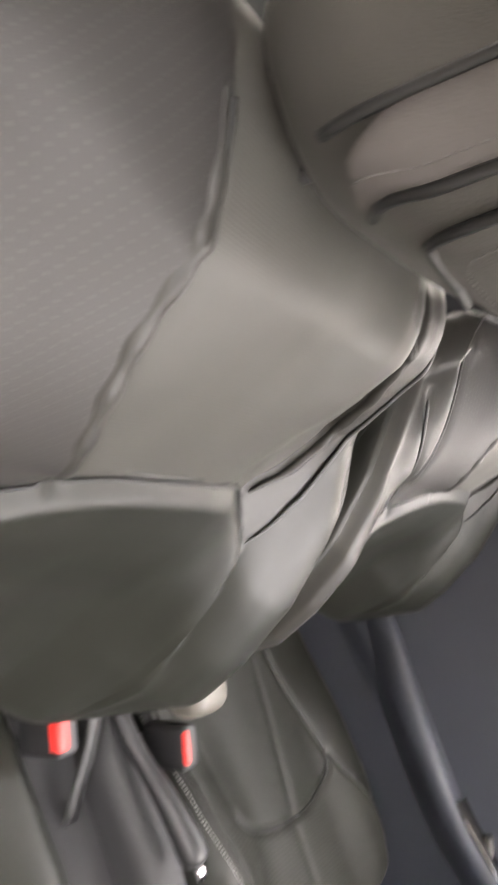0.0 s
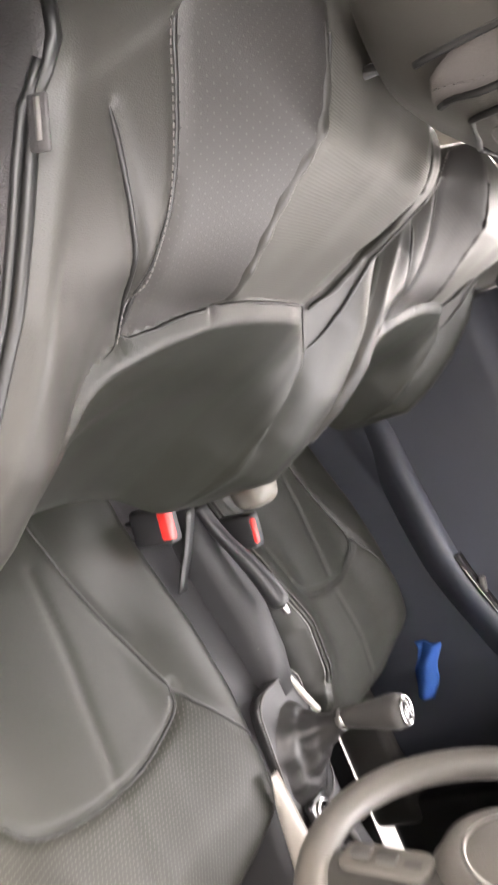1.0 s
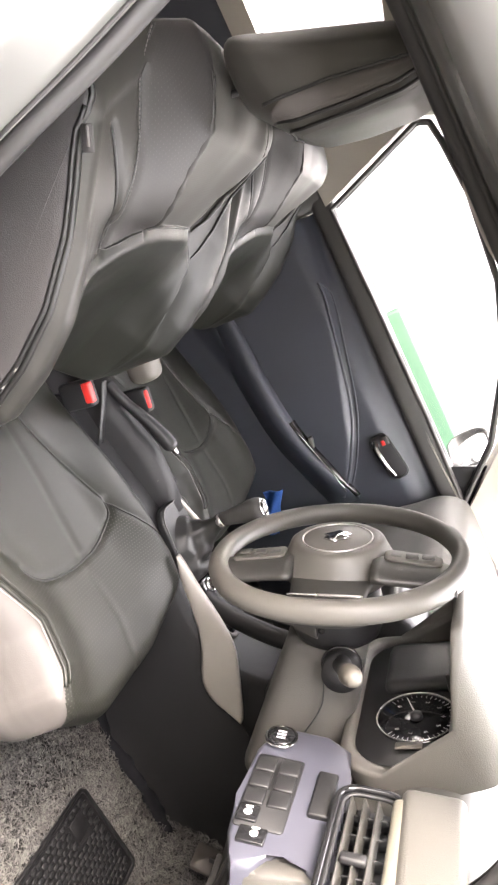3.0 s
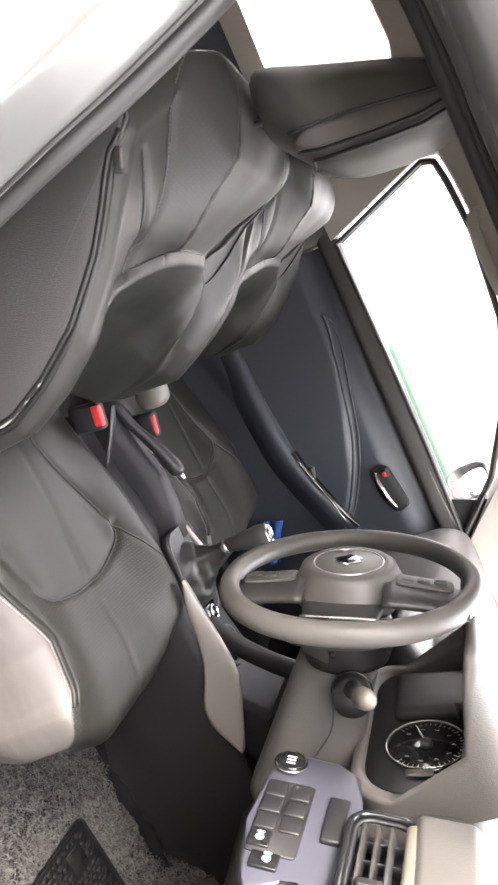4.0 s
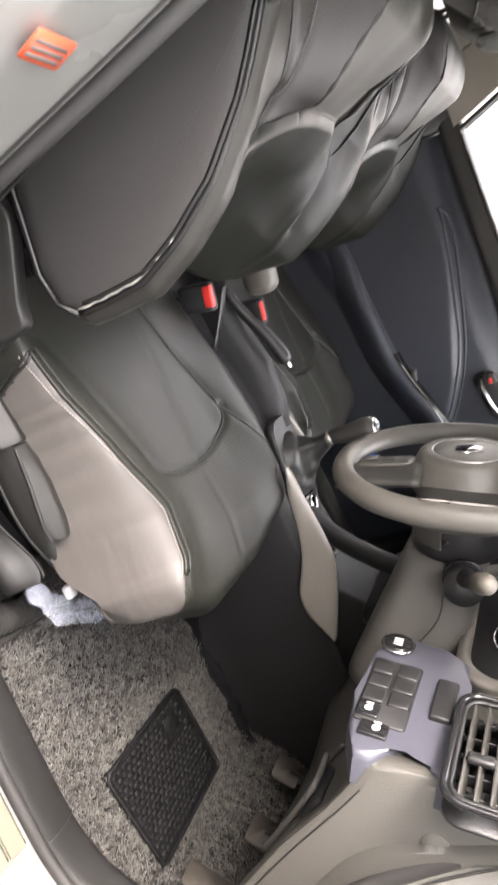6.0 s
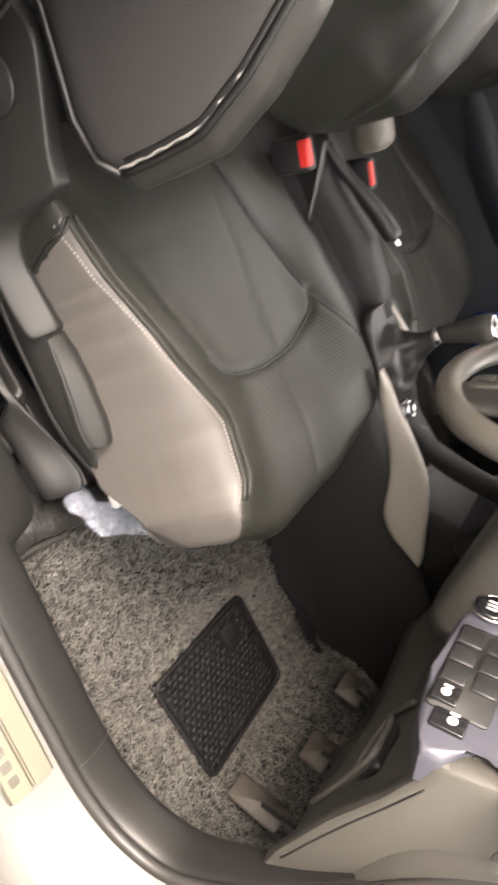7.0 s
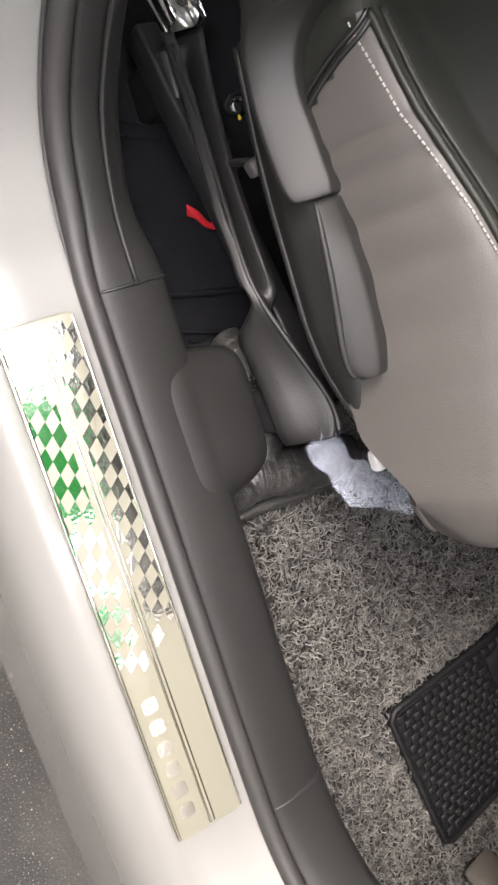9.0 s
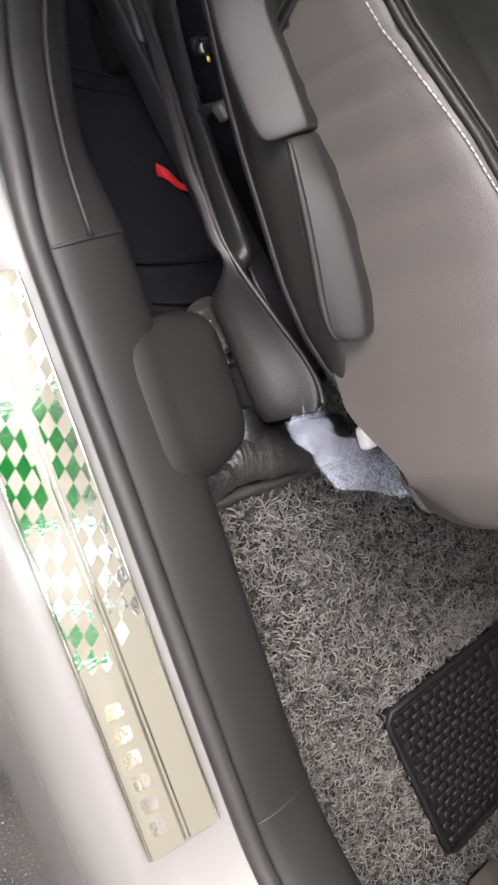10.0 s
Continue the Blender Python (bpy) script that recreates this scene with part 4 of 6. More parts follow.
    in_s = ((-0.2, -0.25), (-0.1, -0.268), (0.0, -0.279), (0.1, -0.274), (0.2, -0.262), (0.35, -0.24))
    mid_z = ((-0.25, 0.580), (-0.2, 0.586), (-0.12, 0.589), (0.0, 0.577), (0.1, 0.565), (0.2, 0.556), (0.32, 0.548))
    crest_z = ((-0.2, 0.612), (-0.1, 0.620), (0.0, 0.612), (0.1, 0.594), (0.2, 0.566), (0.26, 0.552), (0.34, 0.545))
    SMILE = [(0.138, 0.045), (0.118, 0.022), (0.08, 0.004), (0.02, -0.007), (-0.05, -0.006), (-0.10, 0.006), (-0.135, 0.024), (-0.147, 0.05)]
    INNER = [(-0.055, 0.30), (-0.085, 0.20), (-0.118, 0.12), (-0.147, 0.045), (-0.185, -0.01), (-0.225, -0.06), (-0.262, -0.13)]
    CENTRE = [(-0.03, 0.25), (-0.028, 0.15), (-0.012, 0.03), (-0.004, -0.02), (-0.008, -0.1), (0.0, -0.17), (0.004, -0.215)]
    FAINT = [(0.215, 0.27), (0.19, 0.20), (0.168, 0.12), (0.145, 0.06)]
    CUTS = [(np.array(catmull(SMILE, 80)), 0.0065, 0.0055), (np.array(catmull(INNER, 80)), 0.003, 0.006), (np.array(catmull(CENTRE, 80)), 0.0018, 0.008), (np.array(catmull(FAINT, 60)), 0.0025, 0.012)]

    def top_z(s, y):
        so, si = lerp(y, seam_s), 0.205
        mz, cz = lerp(y, mid_z), lerp(y, crest_z)
        if s >= so:
            f = min(1.0, (s - so) / max(0.02, lerp(y, out_s) - so))
            foot = 0.475 + 0.042 * smooth01(-0.045, -0.115, y)
            z = cz - 0.02 * f - (cz - foot) * f**2.4
        elif s >= 0:
            z = mz + (cz - mz) * smooth01(0.3 * so, so, s) ** 1.5
        else:
            ci = cz - 0.012
            f = -s / si
            if f < 1:
                z = mz + (ci - mz) * smooth01(0.45, 1.0, f)
            else:
                g = min(1.0, (-s - si) / max(0.02, -lerp(y, in_s) - si))
                z = ci - (ci - 0.49) * g**2.6
        for c, depth, wid in CUTS:
            d = float(np.min(np.hypot(c[:, 0] - s, c[:, 1] - y)))
            z -= depth * math.exp(-((d / wid) ** 2))
        d = abs(s - so)
        z -= 0.003 * math.exp(-((d / 0.005) ** 2))
        # slack folds in the outer side
        if s > so + 0.01:
            z -= 0.001 * math.sin(60 * y)
        return z

    def front_y(s):
        return -0.178 + 0.068 * smooth01(0.10, 0.27, s) + 0.05 * smooth01(0.06, 0.27, -s)

    pp = np.r_[np.linspace(-1, -0.9, 10), np.linspace(-0.885, 0.62, 80), np.linspace(0.635, 1, 36)]
    cols, uv = [], []
    for p in pp:
        col, u = [], []
        guess = p * 0.266
        yf = front_y(guess)
        for y in np.r_[np.linspace(0.34, 0.262, 8), np.linspace(0.258, 0.17, 42), np.linspace(0.165, yf, 60)]:
            s = p * (lerp(y, out_s) if p > 0 else -lerp(y, in_s))
            slack = sum(d * math.exp(-(((y - y0 + 0.05 * (p - 0.8)) / wd) ** 2)) for y0, wd, d in ((0.178, 0.006, 0.0032), (0.155, 0.008, 0.0040), (0.122, 0.010, 0.0038), (0.083, 0.013, 0.0030), (0.035, 0.017, 0.0022)))
            col.append((s - slack * smooth01(0.80, 0.93, p), y, top_z(s, y)))
            u.append((s, y))
        s, _, zf = col[-1]
        low = 0.495 - 0.008 * smooth01(0.5, 1.0, p)
        r = min(0.042, max(0.006, 0.5 * (zf - low)))
        for a in np.linspace(12, 90, 9):
            col.append((s * (1 - 0.012 * a / 90), yf - r * math.sin(radians(a)), zf - r * (1 - math.cos(radians(a)))))
            u.append((s, yf - r * radians(a)))
        for f in np.linspace(0.12, 1, 9):
            z = (zf - r) + (low - zf + r) * f
            col.append((s * 0.985, yf - r + 0.012 * f**2, z))
            u.append((s, yf - r - 0.06 * f))
        col.append((s * 0.97, yf + 0.05, low - 0.012))
        u.append((s, -0.5))
        col.append((s * 0.97, 0.34, 0.45))
        u.append((s, -0.6))
        cols.append(col)
        uv.append(u)

    def cregion(s, y, p):
        so = lerp(max(y, -0.125), seam_s)
        if s > so:
            return "rear_corner" if y > 0.248 - 3.0 * max(0.0, s - 0.246) and y < 0.345 else "outer_bolster"
        inner = lerp(-y, [(-q[1], q[0]) for q in INNER])
        if s < inner:
            return "inner_bolster"
        smile = lerp(-s, [(-q[0], q[1]) for q in SMILE])
        return "front_panel" if y < smile and y > -1 else "seat_panel"

    groups = {}
    nz = len(cols[0])
    for i in range(len(pp) - 1):
        for j in range(nz):
            k = (j + 1) % nz
            s, y = uv[i][j]
            groups.setdefault(cregion(s, y, pp[i]), []).append(((i, j), (i + 1, j), (i + 1, k), (i, k)))
    for g, faces in groups.items():
        bm = bmesh.new()
        layer = bm.loops.layers.uv.new("UVMap")
        vs = {}
        for f in faces:
            for q in f:
                if q not in vs:
                    vs[q] = bm.verts.new(P(*cols[q[0]][q[1]]))
            face = bm.faces.new([vs[q] for q in f])
            for lp, q in zip(face.loops, f):
                lp[layer].uv = uv[q[0]][q[1]]
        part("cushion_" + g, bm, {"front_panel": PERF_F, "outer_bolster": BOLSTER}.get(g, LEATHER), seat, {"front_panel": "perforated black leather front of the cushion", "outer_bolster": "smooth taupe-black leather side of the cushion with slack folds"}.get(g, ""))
    tz = lambda s, y: top_z(s, y)
    part("seam", tube([P(s, y, tz(s, y) + 0.001) for s, y in catmull(SMILE, 60)], 0.0022, 6), PIPING, seat)
    part("seam", tube([P(s, y, tz(s, y) + 0.001) for s, y in catmull([q for q in INNER if q[1] > -0.12], 60)], 0.002, 6), PIPING, seat)
    ys = np.linspace(0.246, front_y(0.238) + 0.004, 200)
    for d, rad in ((0.0, 0.0035), (-0.009, 0.0022)):
        part("piping", tube([P(lerp(y, seam_s) + d, y, tz(lerp(y, seam_s) + d, y) + 0.0008) for y in ys[::3]], rad, 7), LEATHER, seat)
    stitches(seat, [P(lerp(y, seam_s) + 0.008, y, tz(lerp(y, seam_s) + 0.008, y) + 0.0012) for y in ys], 0.0048, 0.0032, 0.0008, STITCH_W)
    stitches(seat, [P(lerp(y, seam_s) - 0.012, y, tz(lerp(y, seam_s) - 0.012, y) + 0.0012) for y in ys], 0.0048, 0.003, 0.0005, STITCH)
    # rear seam of the outer side, and the hem along its foot
    rear = [(0.244, 0.246), (0.254, 0.232), (0.260, 0.216), (0.2635, 0.200), (0.2655, 0.188)]
    for d in (0.0, 0.006):
        part("piping", tube([P(s + 0.0016, y - d, tz(s, y - d) + 0.001) for s, y in catmull(rear, 24)], 0.0021, 6), PIPING, seat)
    hem = [c[-2 - 1] for c in cols]
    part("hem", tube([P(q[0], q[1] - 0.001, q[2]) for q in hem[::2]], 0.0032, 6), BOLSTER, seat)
    part("cushion_pan", rbox(P(0, 0.085, 0.447), (0.45, 0.36, 0.05), 0.02, 3), PLASTIC_B, seat)
    return seat, P


def stitches(seat, pts, pitch, length, radius, thread=None):
    """Short thread stitches along a line, as one part."""
    p = np.array(pts)
    d = np.r_[0, np.cumsum(np.linalg.norm(np.diff(p, axis=0), axis=1))]
    verts, faces = [], []
    for a in np.arange(pitch / 2, d[-1] - length, pitch):
        q0 = np.array([np.interp(a, d, p[:, k]) for k in range(3)])
        q1 = np.array([np.interp(a + length, d, p[:, k]) for k in range(3)])
        t = (q1 - q0) / (np.linalg.norm(q1 - q0) + 1e-9)
        u = np.cross(t, (0.3, 0.5, 0.8))
        u /= np.linalg.norm(u)
        v = np.cross(t, u)
        b = len(verts)
        for q in (q0, q1):
            for k in range(4):
                verts.append(tuple(q + radius * (math.cos(k * math.pi / 2) * u + math.sin(k * math.pi / 2) * v)))
        faces += [(b + k, b + (k + 1) % 4, b + 4 + (k + 1) % 4, b + 4 + k) for k in range(4)] + [(b, b + 1, b + 2, b + 3), (b + 4, b + 5, b + 6, b + 7)]
    me = bpy.data.meshes.new("stitching")
    me.from_pydata(verts, [], faces)
    me.materials.append(thread or STITCH)
    ob = new("stitching", me)
    ob.parent = seat
    ob.matrix_parent_inverse = Matrix.Translation(seat.location).inverted()
    return ob


driver, DP = build_seat("driver_seat", lambda s, y, z: (-0.318 - s, y, z), "black leather driver seat with grey stitched seams", "front seats")
passenger = copy_thing(driver, Matrix.Translation(driver.location + Vector((0.693, 0.005, -0.03))))
passenger.name = "passenger_seat"
tagged(passenger, "black leather passenger seat beside the tunnel")
for ob in list(passenger.children):
    if ob.name.startswith("headrest") or (ob.name.startswith("stitching") and max(v.co.z for v in ob.data.vertices) > 1.2):
        # the passenger's head restraint stands further back
        ob.location.y += 0.085
    if ob.name.split(".")[0] in ("zip", "airbag_tag", "printed_bar") or (ob.name.startswith("piping") and max(v.co.z for v in ob.data.vertices) > 0.9):
        bpy.data.objects.remove(ob)
        continue
    if ob.name.split(".")[0] in ("side_panel", "bolster", "piping"):
        # this seat's bolster beside the tunnel is slimmer
        ob.data = ob.data.copy()
        for v in ob.data.vertices:
            if v.co.z > 0.62:
                w = smooth01(-0.50, -0.585, v.co.x) * smooth01(0.62, 0.72, v.co.z)
                v.co.x += 0.020 * w
                v.co.y += 0.022 * w
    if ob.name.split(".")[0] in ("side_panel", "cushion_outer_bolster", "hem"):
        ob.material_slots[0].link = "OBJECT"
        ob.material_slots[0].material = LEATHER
# ---- dashboard ----
dash = thing("dashboard", (0, -0.6, 0.6), "grey moulded dashboard with hooded instrument cluster", "dashboard")
prof = [(-0.98, 1.00), (-0.80, 1.035), (-0.60, 1.055), (-0.47, 1.06), (-0.43, 1.045), (-0.405, 1.0), (-0.40, 0.93), (-0.395, 0.86), (-0.40, 0.80), (-0.43, 0.74), (-0.50, 0.66), (-0.62, 0.60), (-0.85, 0.60)]
P2 = catmull(prof, 50)
rows = []
for x in np.linspace(-0.70, 0.70, 41):
    end = smooth01(0.60, 0.70, abs(x))
    rows.append([(x, y - 0.03 * end, z - 0.025 * end * (z > 0.9)) for y, z in P2])
part("dash_body", grid_mesh(rows, cap=True), DASHTOP, dash)

# instrument hood: a slanted open shell
def hood_ring(f, grow):
    """Rings from the back (f 0) to the slanted mouth (f 1)."""
    out = []
    for x, z in rounded(0.31 + grow, 0.20 + grow, 0.06, 8):
        mouth = lerp(z, ((-0.1, -0.355), (-0.06, -0.372), (0.0, -0.385), (0.05, -0.35), (0.08, -0.27), (0.1, -0.222)))
        out.append((-0.318 + x * (1 + 0.03 * f), -0.43 + (mouth + 0.43) * f, 1.015 + z))
    return out


rows = [hood_ring(f, 0.035) for f in (0, 0.3, 0.6, 0.85, 0.95)] + [hood_ring(1.0, 0.028), hood_ring(1.01, 0.015), hood_ring(0.99, 0.004)] + [hood_ring(f, 0.0) for f in (0.9, 0.6, 0.3, 0.02)]
part("instrument_hood", grid_mesh(rows, close_v=True), DASHSKIN, dash, "grey hood round the instruments")
part("cluster_panel", plate(rounded(0.31, 0.20, 0.06, 8), 0.004, 0, 1, frame_at((-0.318, -0.390, 1.012), (1, 0, 0), (0, -0.25, 1))), PLASTIC_B, dash)


def gauge(cx, cz, r, numbers):
    g = part("gauge_face", lathe([(0.0, 0.001), (r, 0.001), (r, 0.0)], 40, frame_at((cx, -0.380, cz), (-1, 0, 0), (0, -0.25, 1))), GLOSS, dash, "black round gauge with white ticks")
    base = frame_at((cx, -0.378, cz), (-1, 0, 0), (0, -0.25, 1))
    part("bezel", tube([base @ Vector((r * math.cos(a), r * math.sin(a), 0.003)) for a in np.linspace(0, 2 * math.pi, 48, endpoint=False)], 0.0011, 8, closed=True), SILVER, g, "chrome gauge ring")
    ticks = []
    for k in range(33):
        a = radians(225 - 270 * k / 32)
        ln = 0.008 if k % 4 == 0 else 0.004
        ticks.append(rbox((0, 0, 0), (ln, 0.0008, 0.0008), 0))
        bmesh.ops.transform(ticks[-1], matrix=base @ pose(0.88 * r * math.cos(a), 0.88 * r * math.sin(a), 0.001, 0, 0, math.degrees(a)), verts=ticks[-1].verts)
    part("scale", join(*ticks), STITCH_W, g)
    a = radians(200)
    part("needle", tube([base @ Vector((0, 0, 0.004)), base @ Vector((0.8 * r * math.cos(a), 0.8 * r * math.sin(a), 0.004))], [0.0018, 0.0006], 6), WHITE, g)
    part("hub", lathe([(0.0, 0.008), (0.008, 0.007), (0.009, 0.0)], 20, base), PLASTIC_B, g)
    for k, txt in enumerate(numbers):
        t = radians(225 - 270 * k / (len(numbers) - 1))
        cu = bpy.data.curves.new("digit", "FONT")
        cu.body, cu.size, cu.align_x, cu.align_y, cu.extrude = txt, 0.0085, "CENTER", "CENTER", 0.0003
        tmp = new("digit", cu)
        me = bpy.data.meshes.new_from_object(tmp)
        bpy.data.objects.remove(tmp)
        me.materials.clear()
        me.materials.append(STITCH_W)
        me.transform(base @ pose(0.66 * r * math.cos(t), 0.66 * r * math.sin(t), 0.001))
        ob = new("digit", me)
        ob.parent = g
    return g


gauge(-0.383, 1.000, 0.056, list("012345678"))
part("cluster_cowl", rbox((-0.25, -0.385, 1.01), (0.12, 0.03, 0.13), 0.02, 4, (12, 0, 0)), PLASTIC_B, dash, "black cluster cowl")
part("trip_display", plate(rounded(0.013, 0.036, 0.002), 0.002, 0, 1, frame_at((-0.452, -0.372, 0.995), (-1, 0, 0), (0, -0.25, 1))), CREAM, dash, "pale trip display")
part("trip_knob", tube([(-0.318, -0.392, 1.045), (-0.318, -0.365, 1.05)], 0.004, 8), PLASTIC, dash)

# column shroud, in slices down the column
rows = []
for f in np.linspace(0, 1, 12):
    c = np.array([-0.325, -0.240 - 0.180 * f, 0.917 - 0.137 * f])
    w, h = 0.058 + 0.030 * f, 0.060 + 0.022 * f
    up = np.array([0, -0.45, 0.89])
    rows.append([tuple(c + np.array([w * math.copysign(abs(math.cos(a)) ** 0.6, math.cos(a)), 0, 0]) + up * h * math.copysign(abs(math.sin(a)) ** 0.7, math.sin(a))) for a in np.linspace(0, 2 * math.pi, 40, endpoint=False)])
column = thing("steering_column", (-0.325, -0.3, 0.86), "grey plastic steering column shroud with stalk", "steering column")
part("shroud", grid_mesh(rows, close_v=True, cap=True), CAPSKIN, column)
CA = frame_at((-0.325, -0.195, 0.948), (1, 0, 0), (0, -0.37, 0.93))
part("clock_spring", lathe([(0.0, 0.05), (0.062, 0.05), (0.066, 0.04), (0.068, 0.0), (0.064, -0.022), (0.0, -0.025)], 40, CA), PLASTIC_B, column, "black collar behind the wheel")
for a in (190, 235, 300):
    part("screw_hole", lathe([(0.0, 0.001), (0.004, 0.001), (0.005, 0.0), (0.0, 0.0)], 14, CA @ pose(0, 0, 0.018) @ pose(0, 0, 0, 0, 0, a) @ pose(0.0675, 0, 0, 0, 90, 0)), GLOSS, column)
part("collar_lid", rbox((0, 0, 0), (0.004, 0.05, 0.032), 0.002, 2), PLASTIC, column).data.transform(CA @ pose(0, 0, 0.014) @ pose(0, 0, 0, 0, 0, 215) @ pose(0.066, 0, 0))
part("stalk_socket", lathe([(0.0, 0.004), (0.023, 0.004), (0.027, 0.0), (0.027, -0.03), (0.0, -0.03)], 32, frame_at((-0.395, -0.262, 0.938), (0, 1, 0.1), (0.1, 0, 1))), PLASTIC_B, column)
part("socket_ring", tube([frame_at((-0.397, -0.262, 0.938), (0, 1, 0.1), (0.1, 0, 1)) @ Vector((0.0275 * math.cos(a), 0.0275 * math.sin(a), 0.0)) for a in np.linspace(0, 2 * math.pi, 32, endpoint=False)], 0.002, 6, closed=True), GLOSS, column)
part("stalk", tube(catmull([(-0.36, -0.27, 0.93), (-0.42, -0.25, 0.948), (-0.47, -0.232, 0.967), (-0.512, -0.217, 0.988)], 24), [0.016] * 6 + list(np.linspace(0.015, 0.009, 10)) + list(np.linspace(0.010, 0.012, 8)), 14), PLASTIC_B, column, "black stalk")
part("stalk_tip", tube(catmull([(-0.502, -0.221, 0.982), (-0.524, -0.213, 0.993), (-0.545, -0.206, 1.003)], 10), [0.0125, 0.0135, 0.014, 0.014, 0.014, 0.0135, 0.013, 0.012, 0.0095, 0.005], 14), CREAM, column, "grey rounded stalk tip")
part("shroud_joint", tube(catmull([(-0.405, -0.275, 0.905), (-0.41, -0.31, 0.885), (-0.413, -0.35, 0.83)], 14), 0.0012, 5), PLASTIC_B, column)

# ---- steering wheel ----
WC = Vector((-0.325, -0.135, 0.979))
WM = frame_at(WC, (1, 0, 0), (0, -0.37, 0.93)) @ pose(0, 0, 0, 0, 0, -90) @ pose(0, 0, 0, 0, 180, 0)
wheel = thing("steering_wheel", WC, "dark grey leather three-spoke steering wheel", "steering wheel")


def wheel_pts(r, n=72, lift=0.0):
    out = []
    for a in np.linspace(0, 2 * math.pi, n, endpoint=False):
        sq = 1 - 0.03 * max(0, -math.sin(a)) ** 6
        out.append(WM @ Vector((r * math.cos(a), r * sq * math.sin(a), lift)))
    return out


RIM = material("wheel_leather", (0.085, 0.080, 0.071), 0.45, grain=0.15, grain_scale=800, vary=0.12)
part("rim", tube(wheel_pts(0.174), 0.0165, 16, closed=True, flat=0.92), RIM, wheel)
part("hub", lathe([(0.0, 0.0300), (0.046, 0.0300), (0.050, 0.0285), (0.054, 0.0300), (0.062, 0.0290), (0.068, 0.0250), (0.071, 0.0180), (0.078, 0.0050), (0.083, -0.0060), (0.084, -0.0085), (0.081, -0.0100), (0.079, -0.022), (0.07, -0.032), (0.0, -0.032)], 56, WM), RIM, wheel, "grey rounded airbag cover")
part("hub_ring", tube([WM @ Vector((0.050 * math.cos(a), 0.050 * math.sin(a), 0.0292)) for a in np.linspace(0, 2 * math.pi, 48, endpoint=False)], 0.0014, 6, closed=True), SILVER, wheel)
emb = [(-0.020, 0.006), (-0.004, 0.013), (0.0, 0.021), (0.019, 0.008), (0.008, 0.002), (0.020, -0.006), (0.004, -0.013), (0.0, -0.021), (-0.019, -0.008), (-0.008, -0.002)]
part("emblem", plate(emb, 0.003, 0.001, 2, WM @ pose(0, 0, 0.0302)), CHROME, wheel, "plain chrome emblem")
for sgn in (1, -1):
    rows = []
    for f in np.linspace(0, 1, 10):
        x = sgn * (0.055 + 0.112 * f)
        hw = 0.046 - 0.008 * math.sin(math.pi * min(1, f * 0.9))
        zc = 0.006 - 0.012 * f
        rows.append([WM @ Vector((x, -0.046 - 0.006 * f + hw * math.cos(a), zc + 0.012 * math.sin(a))) for a in np.linspace(0, 2 * math.pi, 16, endpoint=False)])
    part("spoke", grid_mesh(rows, close_v=True, cap=True), SPOKE, wheel)
    part("spoke_trim", plate(rounded(0.078, 0.034, 0.01), 0.004, 0.0015, 2, WM @ pose(sgn * 0.108, -0.030, 0.0115, 0, sgn * 7, 0)), RIM, wheel, "grey spoke switch plate")
    for k in range(3):
        part("switch", rbox((0, 0, 0), (0.018, 0.014, 0.004), 0.002, 2), PLASTIC, wheel).data.transform(WM @ pose(sgn * (0.085 + 0.022 * k), -0.030, 0.0165, 0, sgn * 7, 0))
rows = []
for f in np.linspace(0, 1, 10):
    y = -0.05 - 0.118 * f
    hw = 0.062 - 0.010 * math.sin(math.pi * f)
    rows.append([WM @ Vector((hw * math.cos(a), y, -0.010 - 0.002 * f + 0.011 * math.sin(a))) for a in np.linspace(0, 2 * math.pi, 16, endpoint=False)])
part("spoke", grid_mesh(rows, close_v=True, cap=True), SPOKE, wheel)
part("spoke_trim", tube([WM @ Vector((x, -0.126 - 0.25 * x * x, 0.0015)) for x in np.linspace(-0.05, 0.05, 12)], 0.0022, 6), SILVER, wheel, "silver strip on the lower spoke")

# ---- switch panel beside the column ----
SP = frame_at((-0.572, -0.318, 0.868), (-1, 0.0, -0.03), (0.02, -0.45, 0.89))
panel = thing("switch_panel", (-0.57, -0.33, 0.83), "blue-grey painted switch panel with start button", "switch panel")
out = [(-0.105, -0.048), (-0.07, -0.060), (0.02, -0.062), (0.072, -0.056), (0.108, -0.042), (0.121, -0.037), (0.117, -0.017), (0.098, -0.002), (0.087, 0.008), (0.085, 0.018), (0.091, 0.031), (0.106, 0.046), (0.118, 0.056), (0.121, 0.073), (0.10, 0.075), (0.05, 0.072), (-0.05, 0.070), (-0.10, 0.062), (-0.12, 0.03), (-0.122, -0.02)]
part("bezel", plate(out, 0.042, 0.010, 5, SP @ pose(0, 0, -0.038)), PANEL, panel, autosmooth=40)
part("recess", plate(rounded(0.125, 0.062, 0.006), 0.002, 0.001, 1, SP @ pose(0.005, -0.022, 0.004)), PLASTIC_B, panel)
for i in range(4):
    for j in range(2):
        if i == 3 and j == 1:
            continue
        part("blank_switch", rbox((0, 0, 0), (0.026, 0.026, 0.006), 0.002, 2), PLASTIC_B if i < 3 else GLOSS, panel).data.transform(SP @ pose(-0.038 + 0.0285 * i, -0.038 + 0.031 * j, 0.006))
part("levelling_switch", rbox((0, 0, 0), (0.024, 0.034, 0.006), 0.002, 2), GLOSS, panel).data.transform(SP @ pose(0.078, -0.025, 0.005))
